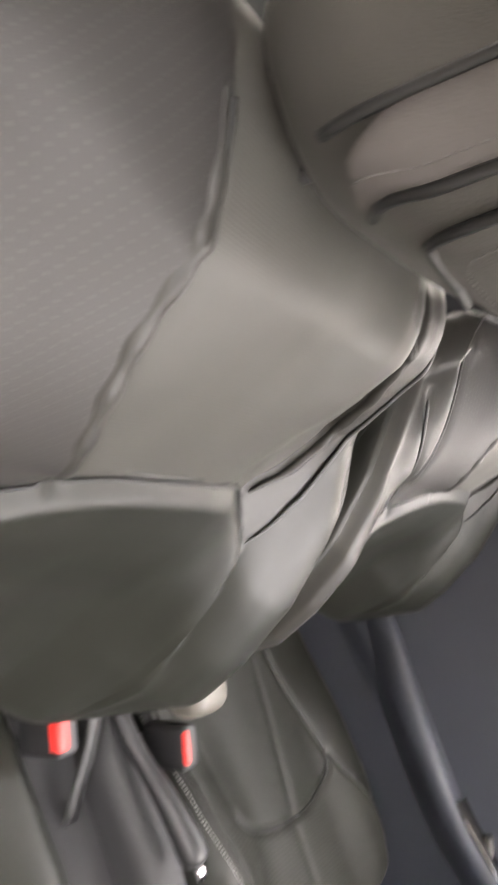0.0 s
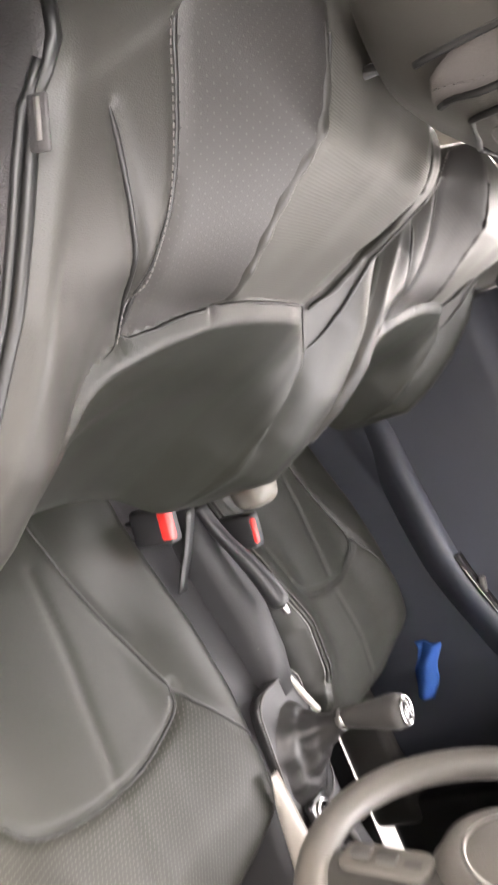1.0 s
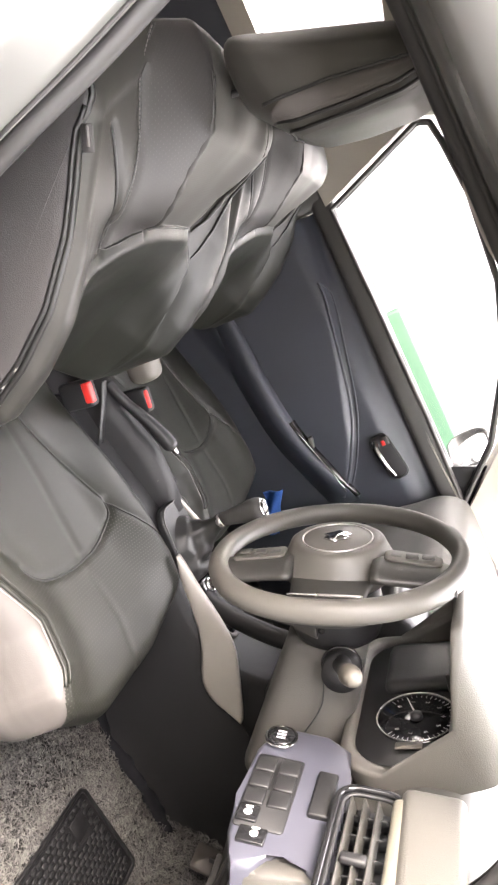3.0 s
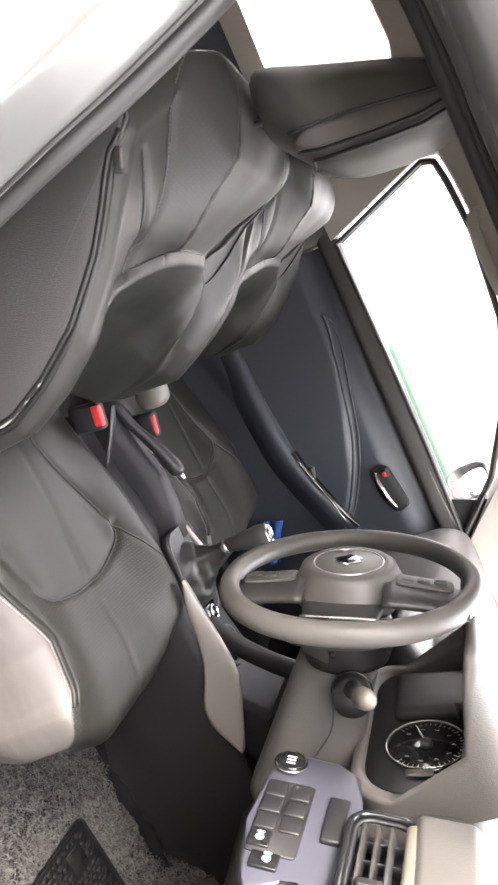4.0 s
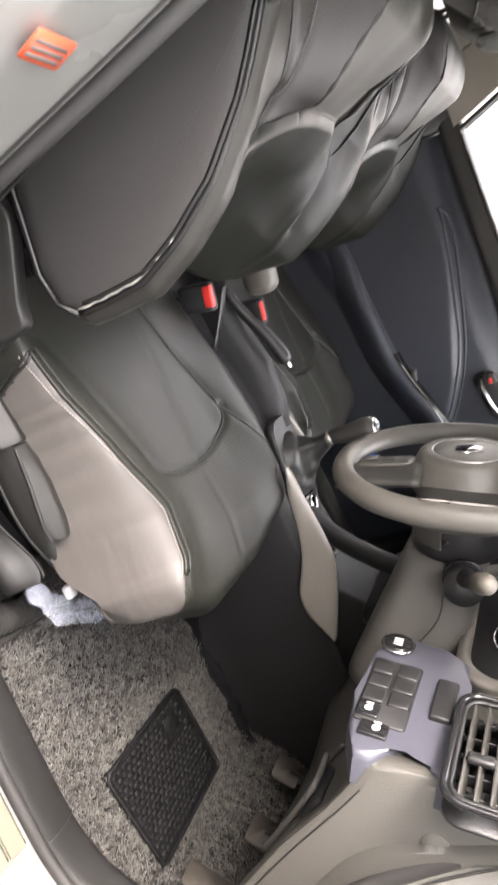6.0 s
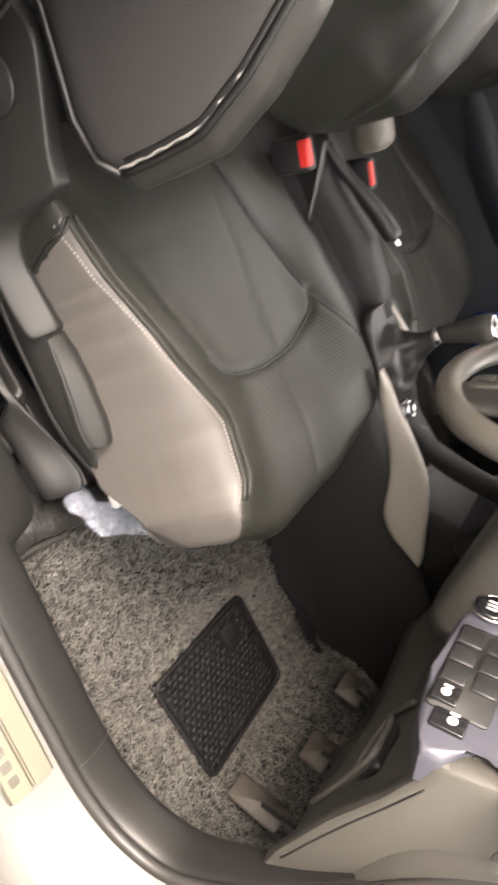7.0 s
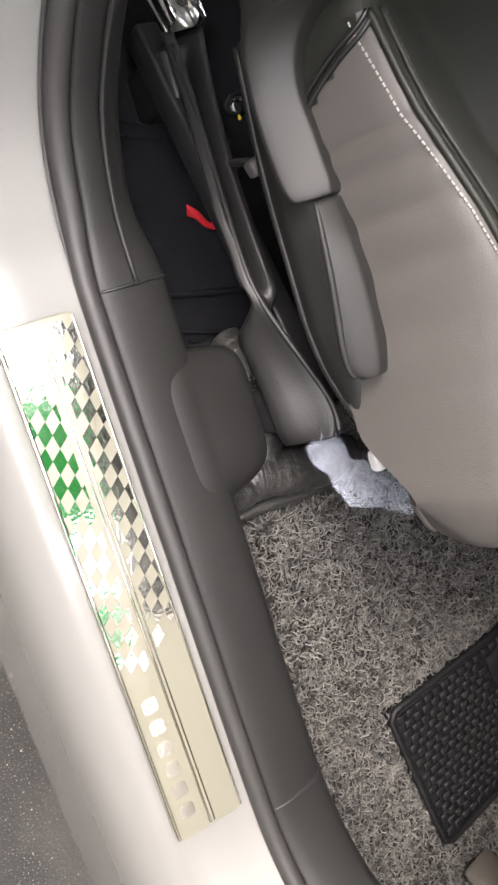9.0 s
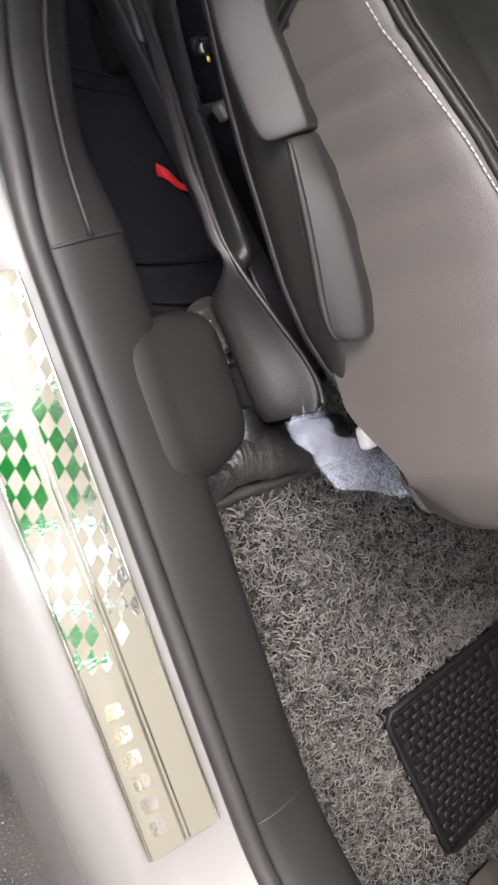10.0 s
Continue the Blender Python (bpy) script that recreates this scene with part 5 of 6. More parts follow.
for x, y in ((0.048, -0.038), (0.078, -0.022)):
    part("icon", lathe([(0.0, 0.0006), (0.005, 0.0006), (0.005, 0.0), (0.0, 0.0)], 16, SP @ pose(x, y, 0.0092)), WHITE, panel)
    part("icon", rbox((0, 0, 0), (0.003, 0.009, 0.0006), 0), WHITE, panel).data.transform(SP @ pose(x - 0.008, y, 0.0095))
part("blank_cover", rbox((0, 0, 0), (0.075, 0.026, 0.01), 0.003, 2), PLASTIC_B, panel, "black ribbed thumb wheel cover").data.transform(SP @ pose(-0.005, 0.043, 0.006))
SB = SP @ pose(-0.092, -0.032, 0.004)
part("start_button", lathe([(0.0, 0.008), (0.017, 0.0085), (0.0185, 0.006), (0.0185, 0.0), (0.0, 0.0)], 32, SB), GLOSS, panel, "round black start button")
part("start_ring", tube([SB @ Vector((0.0205 * math.cos(a), 0.0205 * math.sin(a), 0.005)) for a in np.linspace(0, 2 * math.pi, 36, endpoint=False)], 0.0025, 8, closed=True), CHROME, panel, "chrome ring")
for k in range(3):
    part("start_print", rbox((0, 0, 0), (0.003, 0.012, 0.0006), 0), WHITE, panel).data.transform(SB @ pose(-0.006 + 0.006 * k, 0, 0.0088))

# side air vent
vent = thing("air_vent", (-0.66, -0.36, 0.95), "grey side air vent with gloss black surround", "air vent")
VM = frame_at((-0.652, -0.356, 0.985), (-1, 0.02, -0.02), (0.0, -0.45, 0.89))
VV = VM @ pose(0, -0.021, 0)
ring = rounded(0.175, 0.078, 0.024, 7)
part("surround", tube([VV @ Vector((x * 1.03, y * 1.05, 0.003)) for x, y in ring], 0.0045, 10, closed=True), GLOSS, vent)
part("frame", tube([VV @ Vector((x * 0.94, y * 0.88, 0.001)) for x, y in ring], 0.003, 8, closed=True), PLASTIC_B, vent)
part("duct", plate(ring, 0.004, 0, 1, VV @ pose(0, 0, -0.03)), PLASTIC_B, vent)
for k in range(3):
    part("slat", rbox((0, 0, 0), (0.155, 0.003, 0.020), 0.001, 1), SPOKE, vent).data.transform(VV @ pose(0, -0.022 + 0.016 * k, -0.007, 18, 0, 0))
for k in range(5):
    part("vane", rbox((0, 0, 0), (0.003, 0.062, 0.016), 0.001, 1), PLASTIC_B, vent).data.transform(VV @ pose(-0.06 + 0.03 * k, 0, -0.018))
part("blade", rbox((0, 0, 0), (0.165, 0.018, 0.018), 0.007, 4), OLIVE, vent, "olive-grey blade beside the slats").data.transform(VV @ pose(0.006, 0.034, 0.006, 14, 0, 0))
part("slider", rbox((0, 0, 0), (0.014, 0.030, 0.010), 0.004, 3), PLASTIC_B, vent).data.transform(VV @ pose(0.02, -0.008, 0.004))
part("vent_cheek", rbox((-0.655, -0.375, 1.034), (0.19, 0.075, 0.03), 0.012, 5, (-63, 0, 0)), CAPSKIN, dash, "grey vent cheek")

# knee panel under the wheel
KM = ((-0.345, 0.80), (-0.40, 0.74), (-0.47, 0.65), (-0.545, 0.56), (-0.56, 0.535))
rows = []
for x in np.linspace(-0.665, -0.13, 24):
    dip = 0.02 * smooth01(0.2, 0.0, abs(x + 0.325)) 
    rows.append([(x, y - dip - 0.02, z) for y, z in KM] + [(x, KM[-1][0] - 0.08, KM[-1][1] + 0.03)])
knee = thing("knee_panel", (-0.4, -0.5, 0.5), "dark grey lower dashboard panel under the wheel", "dash panel")
part("skin", grid_mesh(rows), CAPSKIN, knee)
part("lower_panel", plate([(0.07, -0.035), (0.112, -0.028), (0.117, -0.02), (0.117, 0.06), (0.09, 0.06), (0.07, 0.02)], 0.02, 0.004, 3, SP @ pose(0, 0, -0.028)), CAPSKIN, knee)
CAP = [(-0.515, 0.565), (-0.485, 0.60), (-0.418, 0.691), (-0.369, 0.772), (-0.338, 0.815), (-0.318, 0.838), (-0.322, 0.86), (-0.338, 0.90), (-0.36, 0.94), (-0.40, 1.0), (-0.58, 1.0), (-0.64, 0.75), (-0.60, 0.55)]
part("end_cap", plate(CAP, 0.022, 0.006, 3, Matrix(((0, 0, -1, -0.668), (1, 0, 0, 0), (0, 1, 0, 0), (0, 0, 0, 1)))), CAPSKIN, knee, "grey dashboard end cap")
part("blank_cap", lathe([(0.0, 0.002), (0.0155, 0.002), (0.0165, 0.001), (0.0165, 0.0), (0.0, 0.0)], 28, Matrix(((0, 0, -1, -0.690), (1, 0, 0, -0.426), (0, -1, 0, 0.882), (0, 0, 0, 1)))), CAPSKIN, knee, "round blank cap")
part("cap_joint", tube(catmull([(-0.6905, -0.492, 0.604), (-0.6905, -0.427, 0.698), (-0.6905, -0.378, 0.776), (-0.6905, -0.348, 0.822)], 30), 0.0012, 6), PLASTIC_B, knee)
part("slot_rim", tube(catmull([(-0.545, -0.405, 0.715), (-0.605, -0.405, 0.715), (-0.612, -0.45, 0.66), (-0.605, -0.495, 0.605)], 30), 0.005, 8), PLASTIC, knee)

# no opening is cut: a black piece on the skin gives the slot's darkness
ring = catmull([(-0.490, -0.468, 0.676), (-0.525, -0.483, 0.660), (-0.563, -0.493, 0.645), (-0.584, -0.454, 0.693), (-0.555, -0.448, 0.700), (-0.523, -0.445, 0.704)], 24, closed=True)
part("slot_recess", grid_mesh([[(x, y + 0.003 * k, z - 0.0025 * k) for x, y, z in ring] for k in (-1.5, 1.5)], close_v=True, cap=True), PLASTIC_B, knee, "black patch painting the shade of a slot in the panel")
part("slot_lip", tube(catmull([(-0.480, -0.438, 0.712), (-0.464, -0.470, 0.673), (-0.470, -0.490, 0.650), (-0.500, -0.504, 0.633), (-0.560, -0.510, 0.626)], 30), 0.0045, 8), CAPSKIN, knee)

# ---- pedals ----
for i, (x, y, z, w, h) in enumerate(((-0.15, -0.72, 0.385, 0.062, 0.055), (-0.300, -0.735, 0.375, 0.066, 0.05), (-0.445, -0.715, 0.335, 0.05, 0.10))):
    pedal = thing("pedal", (x, y, z), ("black rubber clutch pedal", "black rubber brake pedal", "black accelerator pedal")[i] + " over the floor mat", "pedal", "pedals")
    pm = frame_at((x, y, z), (1, 0, 0), (0, -0.72, 0.7))
    part("pad", plate(rounded(w, h, 0.008), 0.012, 0.004, 2, pm), PEDAL, pedal)
    for k in range(3):
        part("tread", rbox((0, 0, 0), (w * 0.75, 0.005, 0.003), 0.001, 1), PEDAL, pedal).data.transform(pm @ pose(0, -0.3 * h + 0.3 * h * k, 0.0128))
    part("arm", tube([(x, y - 0.008, z + 0.0), (x, y - 0.07, z + 0.06), (x, y - 0.09, z + 0.2), (x, y - 0.06, z + 0.3)], 0.008, 8), PLASTIC_B, pedal)
# ---- centre console ----
console = thing("centre_console", (0.0, -0.1, 0.27), "black centre console with silver-grey side blade", "console")
rows = []
for y, w, z in ((0.42, 0.085, 0.50), (0.30, 0.085, 0.52), (0.16, 0.085, 0.535), (0.02, 0.088, 0.565), (-0.10, 0.092, 0.585), (-0.25, 0.096, 0.58), (-0.36, 0.10, 0.60), (-0.45, 0.085, 0.68), (-0.60, 0.06, 0.70)):
    rows.append([(-min(w, 0.088), y, 0.26), (-w, y, z - 0.02), (-w + 0.008, y, z - 0.004), (-w + 0.02, y, z), (w - 0.02, y, z), (w - 0.008, y, z - 0.004), (w, y, z - 0.02), (w, y, 0.26)])
part("tunnel", grid_mesh(rows, cap=True), CHEEK, console)
# driver-side cheek running forward to the firewall
rows = []
for y, xb, xo, top in ((-0.08, -0.11, -0.095, 0.55), (-0.20, -0.105, -0.098, 0.56), (-0.33, -0.10, -0.102, 0.565), (-0.46, -0.096, -0.106, 0.57), (-0.62, -0.07, -0.10, 0.57), (-0.75, -0.03, -0.07, 0.56), (-0.95, 0.0, -0.03, 0.55)):
    rows.append([(xb - 0.004, y, 0.262), (xb + 0.002, y, 0.32), (0.5 * (xb + xo), y, 0.42), (xo + 0.004, y, top - 0.02), (xo + 0.012, y, top)])
part("carpet_edge", tube([(-0.098 + 0.02 * smooth01(-0.5, -0.68, y), y, 0.275 + 0.008 * math.sin(31 * y)) for y in np.linspace(-0.30, -0.70, 50)], list(0.016 + 0.005 * np.sin(np.linspace(0, 17, 50)) + 0.002 * np.sin(np.linspace(0, 53, 50))), 10), CARPET, console, "lumpy black carpet edge")
part("side_cheek", grid_mesh([[tuple(q) for q in catmull(r, 14)] for r in rows]), CHEEK, console)
upper = catmull([(-0.108, 0.627), (-0.14, 0.631), (-0.18, 0.634), (-0.24, 0.642), (-0.295, 0.645), (-0.335, 0.638), (-0.39, 0.618), (-0.45, 0.594), (-0.467, 0.585)], 44)
lower = catmull([(-0.108, 0.624), (-0.13, 0.616), (-0.16, 0.608), (-0.22, 0.600), (-0.27, 0.590), (-0.31, 0.574), (-0.35, 0.553), (-0.38, 0.547), (-0.41, 0.552), (-0.445, 0.570), (-0.467, 0.583)], 44)
rows = []
for a, b in zip(upper, lower):
    front = [(-0.117 - 0.006 * math.sin(math.pi * v) ** 0.6, a[0] + (b[0] - a[0]) * v, a[1] + (b[1] - a[1]) * v) for v in np.linspace(0, 1, 12)]
    rows.append(front + [(x + 0.010, y, z) for x, y, z in front[::-1]])
part("side_blade", grid_mesh(rows, close_v=True, cap=True), TRIM, console, "silver-grey curved side blade")
edge = catmull([(0.006, 0.018, 0.600), (0.028, -0.022, 0.603), (0.050, -0.064, 0.605), (0.076, -0.114, 0.606)], 20)
part("edge_strip", grid_mesh([[(x - 0.006, y, z - 0.05), (x - 0.006, y, z - 0.002), (x - 0.004, y, z), (x + 0.004, y, z), (x + 0.006, y, z - 0.002), (x + 0.006, y, z - 0.05)] for x, y, z in edge], cap=True), TRIM, console, "pale edge strip of the gear surround", autosmooth=40)
part("gear_surround", plate(rounded(0.13, 0.20, 0.03, 7), 0.014, 0.005, 3, pose(0, -0.13, 0.582, 4, 0, 0)), PLASTIC_B, console)
part("surround_rim", tube([pose(0, -0.13, 0.597, 4, 0, 0) @ Vector((x, y, 0)) for x, y in rounded(0.125, 0.195, 0.03, 7)], 0.0018, 6, closed=True), PLASTIC, console)
part("socket", rbox((-0.02, -0.215, 0.60), (0.05, 0.04, 0.014), 0.004, 2), GLOSS, console)
part("socket_ring", tube([(-0.02 + 0.014 * math.cos(a), -0.215 + 0.014 * math.sin(a), 0.609) for a in np.linspace(0, 2 * math.pi, 24, endpoint=False)], 0.003, 6, closed=True), CHROME, console, "chrome ring")
part("cup_rim", tube([(0.0 + 0.038 * math.cos(a), -0.30 + 0.038 * math.sin(a), 0.60) for a in np.linspace(0, 2 * math.pi, 32, endpoint=False)], 0.006, 8, closed=True), PLASTIC, console)
part("cup_well", lathe([(0.0, 0.002), (0.036, 0.002), (0.036, 0.0), (0.0, 0.0)], 32, pose(0, -0.30, 0.597)), GLOSS, console)
part("stack_edge", tube(catmull([(-0.055, -0.22, 0.60), (-0.058, -0.28, 0.64), (-0.06, -0.34, 0.70), (-0.06, -0.40, 0.78)], 20), 0.010, 8, flat=2.2), PLASTIC_B, console)
part("dash_tower", rbox((0.0, -0.42, 0.82), (0.24, 0.10, 0.34), 0.02, 3, (-18, 0, 0)), PLASTIC_B, console)
part("heater_knob", lathe([(0.0, 0.02), (0.02, 0.02), (0.023, 0.0), (0.0, 0.0)], 28, frame_at((0.06, -0.365, 0.78), (1, 0, 0), (0, -0.3, 0.95))), SILVER, console)

gear = thing("gear_lever", (0.0, -0.11, 0.59), "black gear lever with leather gaiter and chrome-topped knob", "gear lever")
rows = []
for f in np.linspace(0, 1, 24):
    r = 0.050 * (1 - f) ** 1.9 + 0.0125
    rows.append([((r * (1 + (0.16 * math.sin(5 * a + 3 * f) + 0.08 * math.sin(9 * a - 5 * f)) * math.sin(math.pi * min(1, f + 0.12)))) * math.cos(a), -0.135 + 0.03 * f + 1.25 * r * math.sin(a), 0.594 + 0.085 * f - 0.004 * math.sin(7 * math.pi * f + math.sin(2 * a)) * (1 - f)) for a in np.linspace(0, 2 * math.pi, 32, endpoint=False)])
part("gaiter", grid_mesh(rows, close_v=True, cap=True), GAITER, gear, "creased black leather gaiter")
part("collar", lathe([(0.0, 0.012), (0.013, 0.012), (0.0145, 0.006), (0.0135, 0.0), (0.0, 0.0)], 24, pose(0.001, -0.104, 0.676, 4, 0, 0)), SILVER, gear, "silver collar")
part("knob", lathe([(0.0, 0.0), (0.0135, 0.0), (0.0155, 0.02), (0.019, 0.045), (0.0225, 0.065), (0.0235, 0.078), (0.021, 0.088), (0.016, 0.092), (0.0, 0.092)], 32, pose(0.002, -0.103, 0.684, 4, 0, 0)), PLASTIC, gear)
part("knob_cap", lathe([(0.0, 0.003), (0.012, 0.002), (0.017, -0.001), (0.0, -0.002)], 28, pose(0.002, -0.1095, 0.777, 4, 0, 0)), GLOSS, gear)
part("cap_ring", tube([pose(0.002, -0.1095, 0.776, 4, 0, 0) @ Vector((0.0175 * math.cos(a), 0.0175 * math.sin(a), 0)) for a in np.linspace(0, 2 * math.pi, 28, endpoint=False)], 0.002, 6, closed=True), CHROME, gear, "chrome ring")
for x0, y0, w, h in ((0, 0, 0.018, 0.0014), (-0.008, 0, 0.0014, 0.014), (0.0, 0, 0.0014, 0.014), (0.008, 0, 0.0014, 0.014)):
    part("gate_mark", rbox((0, 0, 0), (w, h, 0.0008), 0), WHITE, gear).data.transform(pose(0.002, -0.1095, 0.7805, 4, 0, 0) @ pose(x0, y0, 0))

brake = thing("handbrake", (0.03, 0.15, 0.54), "black handbrake lever with chrome release button", "handbrake")
part("lever", tube(catmull([(0.022, 0.235, 0.585), (0.024, 0.19, 0.598), (0.027, 0.13, 0.625), (0.03, 0.085, 0.640), (0.031, 0.062, 0.645)], 24), [0.011] * 9 + list(np.linspace(0.012, 0.0165, 9)) + [0.0165, 0.0165, 0.016, 0.015, 0.013, 0.010], 14), PLASTIC_B, brake)
part("button", tube([(0.031, 0.064, 0.645), (0.0315, 0.048, 0.6475)], 0.0055, 12), CHROME, brake, "chrome release button")
part("shroud", grid_mesh([[tuple(q) for q in catmull([(0.062, y, 0.52), (0.055, y, zt), (0.03, y, zt + 0.012), (0.0, y, zt), (-0.006, y, 0.52)], 12)] for y, zt in ((0.26, 0.57), (0.18, 0.575), (0.08, 0.60), (0.0, 0.60), (-0.06, 0.59))], cap=True), CHEEK, brake)

# seat belt buckles
def buckle(at, strap_to, lean, label, wide=0.016):
    b = thing("seat_belt_buckle", at, label, "belt buckle", "belt buckles")
    part("housing", rbox((at[0], at[1], at[2] - 0.016), (0.030, 0.054, 0.066), 0.008, 3, lean), PLASTIC_B, b)
    part("release_button", rbox((at[0] - 0.009, at[1] - 0.004, at[2] + 0.010), (wide, 0.040, 0.018), 0.004, 3, lean), RED, b, "red release button")
    part("stem", tube(catmull([(at[0], at[1] + 0.01, at[2] - 0.04), strap_to], 8), 0.009, 8, flat=0.4), PLASTIC_B, b)


buckle((-0.066, 0.238, 0.582), (-0.062, 0.28, 0.46), (10, 0, 0), "black seat belt buckle with red button beside driver seat")
buckle((0.102, 0.175, 0.598), (0.10, 0.21, 0.46), (10, 0, 0), "black seat belt buckle with red button beside passenger seat", 0.010)
strap = part("belt_strap", grid_mesh([[(-0.038 + dx + 0.003 * math.sin(i * 0.5), 0.240 - 0.0105 * i, 0.612 - 0.0065 * i) for dx in (-0.010, 0.010)] for i in range(11)]), PLASTIC_B)
mod = strap.modifiers.new("thick", "SOLIDIFY")
mod.thickness = 0.003
tagged(strap, "grey belt webbing standing between seat and tunnel", "belt strap")
rest = part("tunnel_armrest", rbox((0.12, 0.255, 0.628), (0.075, 0.11, 0.062), 0.024, 5, (8, 0, 0)), CREAM)
tagged(rest, "cream padded armrest end behind the handbrake", "armrest")

# rear bench
bench = thing("rear_bench", (0, 1.1, 0.27), "black upholstered rear bench seat", "bench seat")
part("cushion", rbox((0, 1.02, 0.46), (1.22, 0.50, 0.20), 0.06, 5), LEATHER, bench)
part("backrest", rbox((0, 1.36, 0.78), (1.22, 0.16, 0.62), 0.06, 5, (-20, 0, 0)), LEATHER, bench)
for x in (-0.38, 0.38):
    part("headrest", rbox((x, 1.46, 1.14), (0.26, 0.09, 0.16), 0.035, 4, (-12, 0, 0)), LEATHER, bench)

# ---- driver's seat side: hinge cover, levers, rail ----
def side_shell(table):
    """A moulded cover on the seat's side, in slices along y: foot and head heights, and how far foot and head stand out."""
    rows = []
    for y, z0, z1, xl, xu in table:
        h = z1 - z0
        rows.append([(-0.566, y, z1 - 0.006), (xu + 0.004, y, z1 - 0.001), (xu - 0.002, y, z1 - 0.1 * h), (0.5 * (xu + xl) - 0.003, y, z0 + 0.5 * h), (xl + 0.001, y, z0 + 0.2 * h), (xl, y, z0 + 0.1 * h), (xl + 0.004, y, z0), (-0.566, y, z0 - 0.002)])
    fine = [catmull([r[k] for r in rows], 4 * len(rows)) for k in range(8)]
    return grid_mesh([[tuple(q) for q in catmull([c[i] for c in fine], 22)] for i in range(4 * len(rows))], cap=True)


hinge = thing("recliner_cover", (-0.6, 0.2, 0.45), "grey plastic recliner cover along the driver seat", "seat trim")
COVER = [(0.1405, 0.488, 0.498, -0.600, -0.588), (0.142, 0.482, 0.502, -0.608, -0.588), (0.150, 0.478, 0.503, -0.612, -0.588), (0.168, 0.474, 0.501, -0.613, -0.588), (0.19, 0.471, 0.4985, -0.613, -0.588), (0.215, 0.470, 0.496, -0.613, -0.589), (0.236, 0.470, 0.501, -0.612, -0.590), (0.250, 0.471, 0.512, -0.612, -0.590), (0.259, 0.473, 0.528, -0.611, -0.590), (0.265, 0.474, 0.552, -0.610, -0.591), (0.269, 0.475, 0.576, -0.610, -0.591), (0.277, 0.478, 0.588, -0.609, -0.592), (0.30, 0.487, 0.593, -0.609, -0.592), (0.337, 0.505, 0.609, -0.608, -0.592), (0.37, 0.522, 0.624, -0.608, -0.593), (0.395, 0.537, 0.632, -0.607, -0.593), (0.425, 0.556, 0.625, -0.605, -0.593), (0.44, 0.570, 0.612, -0.601, -0.592), (0.446, 0.585, 0.600, -0.592, -0.588)]
part("cover", side_shell(COVER), SEATTRIM, hinge)
part("pivot_disc", lathe([(0.0, 0.004), (0.026, 0.004), (0.028, 0.002), (0.028, 0.0), (0.0, 0.0)], 32, Matrix(((0, 0, -1, -0.6035), (1, 0, 0, 0.375), (0, -1, 0, 0.572), (0, 0, 0, 1)))), SEATTRIM, hinge)
for r, x0 in ((0.036, -0.560), (0.027, -0.564)):
    part("recliner_hub", lathe([(0.0, 0.006), (r - 0.003, 0.006), (r, 0.003), (r, 0.0), (0.0, 0.0)], 32, Matrix(((0, 0, -1, x0), (1, 0, 0, 0.258), (0, -1, 0, 0.497), (0, 0, 0, 1)))), PLASTIC_B, hinge)
lever = thing("seat_height_lever", (-0.58, 0.06, 0.46), "grey plastic seat height lever beside the cushion", "seat lever")
GRIP = [(0.139, 0.492, 0.499, -0.600, -0.590), (0.136, 0.497, 0.503, -0.604, -0.588), (0.12, 0.498, 0.506, -0.606, -0.587), (0.09, 0.496, 0.510, -0.6065, -0.587), (0.06, 0.492, 0.510, -0.6065, -0.587), (0.03, 0.487, 0.508, -0.606, -0.587), (0.012, 0.485, 0.505, -0.604, -0.587), (0.004, 0.486, 0.503, -0.601, -0.587), (0.000, 0.489, 0.501, -0.596, -0.587)]
part("grip", side_shell(GRIP), SEATTRIM, lever)
part("grip_ridge", tube(catmull([(xl - 0.0004, y, z0 + 0.003) for y, z0, z1, xl, xu in GRIP[1:-1]], 40), list(0.0008 + 0.0022 * np.sin(np.linspace(0.05, math.pi - 0.05, 40)) ** 0.5), 10), SEATTRIM, lever, "raised ridge along the lever")
skirt = thing("seat_side_skirt", (-0.58, 0.05, 0.42), "dark grey skirt under the driver cushion side", "seat trim")
rows = []
for y, z, e, h in ((0.27, 0.440, 0.006, 0.05), (0.20, 0.437, 0.002, 0.05), (0.15, 0.437, 0.0, 0.058), (0.10, 0.438, 0.0, 0.058), (0.05, 0.439, 0.0, 0.052), (0.01, 0.442, 0.004, 0.042), (-0.02, 0.447, 0.011, 0.032), (-0.045, 0.453, 0.018, 0.026), (-0.065, 0.460, 0.026, 0.020), (-0.085, 0.467, 0.036, 0.014)):
    rows.append([(e - 0.566, y, z + h), (e - 0.588, y, z + h * 0.8), (e - 0.5965, y, z + h * 0.45), (e - 0.595, y, z + h * 0.12), (e - 0.587, y, z - 0.004), (e - 0.566, y, z - 0.008)])
part("skirt", grid_mesh([[tuple(q) for q in catmull(r, 14)] for r in rows], cap=True), SEATTRIM, skirt)
part("skirt_bead", tube(catmull([(r[4][0] - 0.003, r[4][1], r[4][2] + 0.001) for r in rows], 40), 0.0035, 8), SEATTRIM, skirt)

# slide rail: a twin-ridged cover that scoops down over its front end
rail_t = thing("seat_rail", (-0.57, 0.12, 0.25), "black seat slide rail with grey plastic cover", "seat rail")


def rail_z(y):
    return 0.407 - 0.293 * y


rows = []
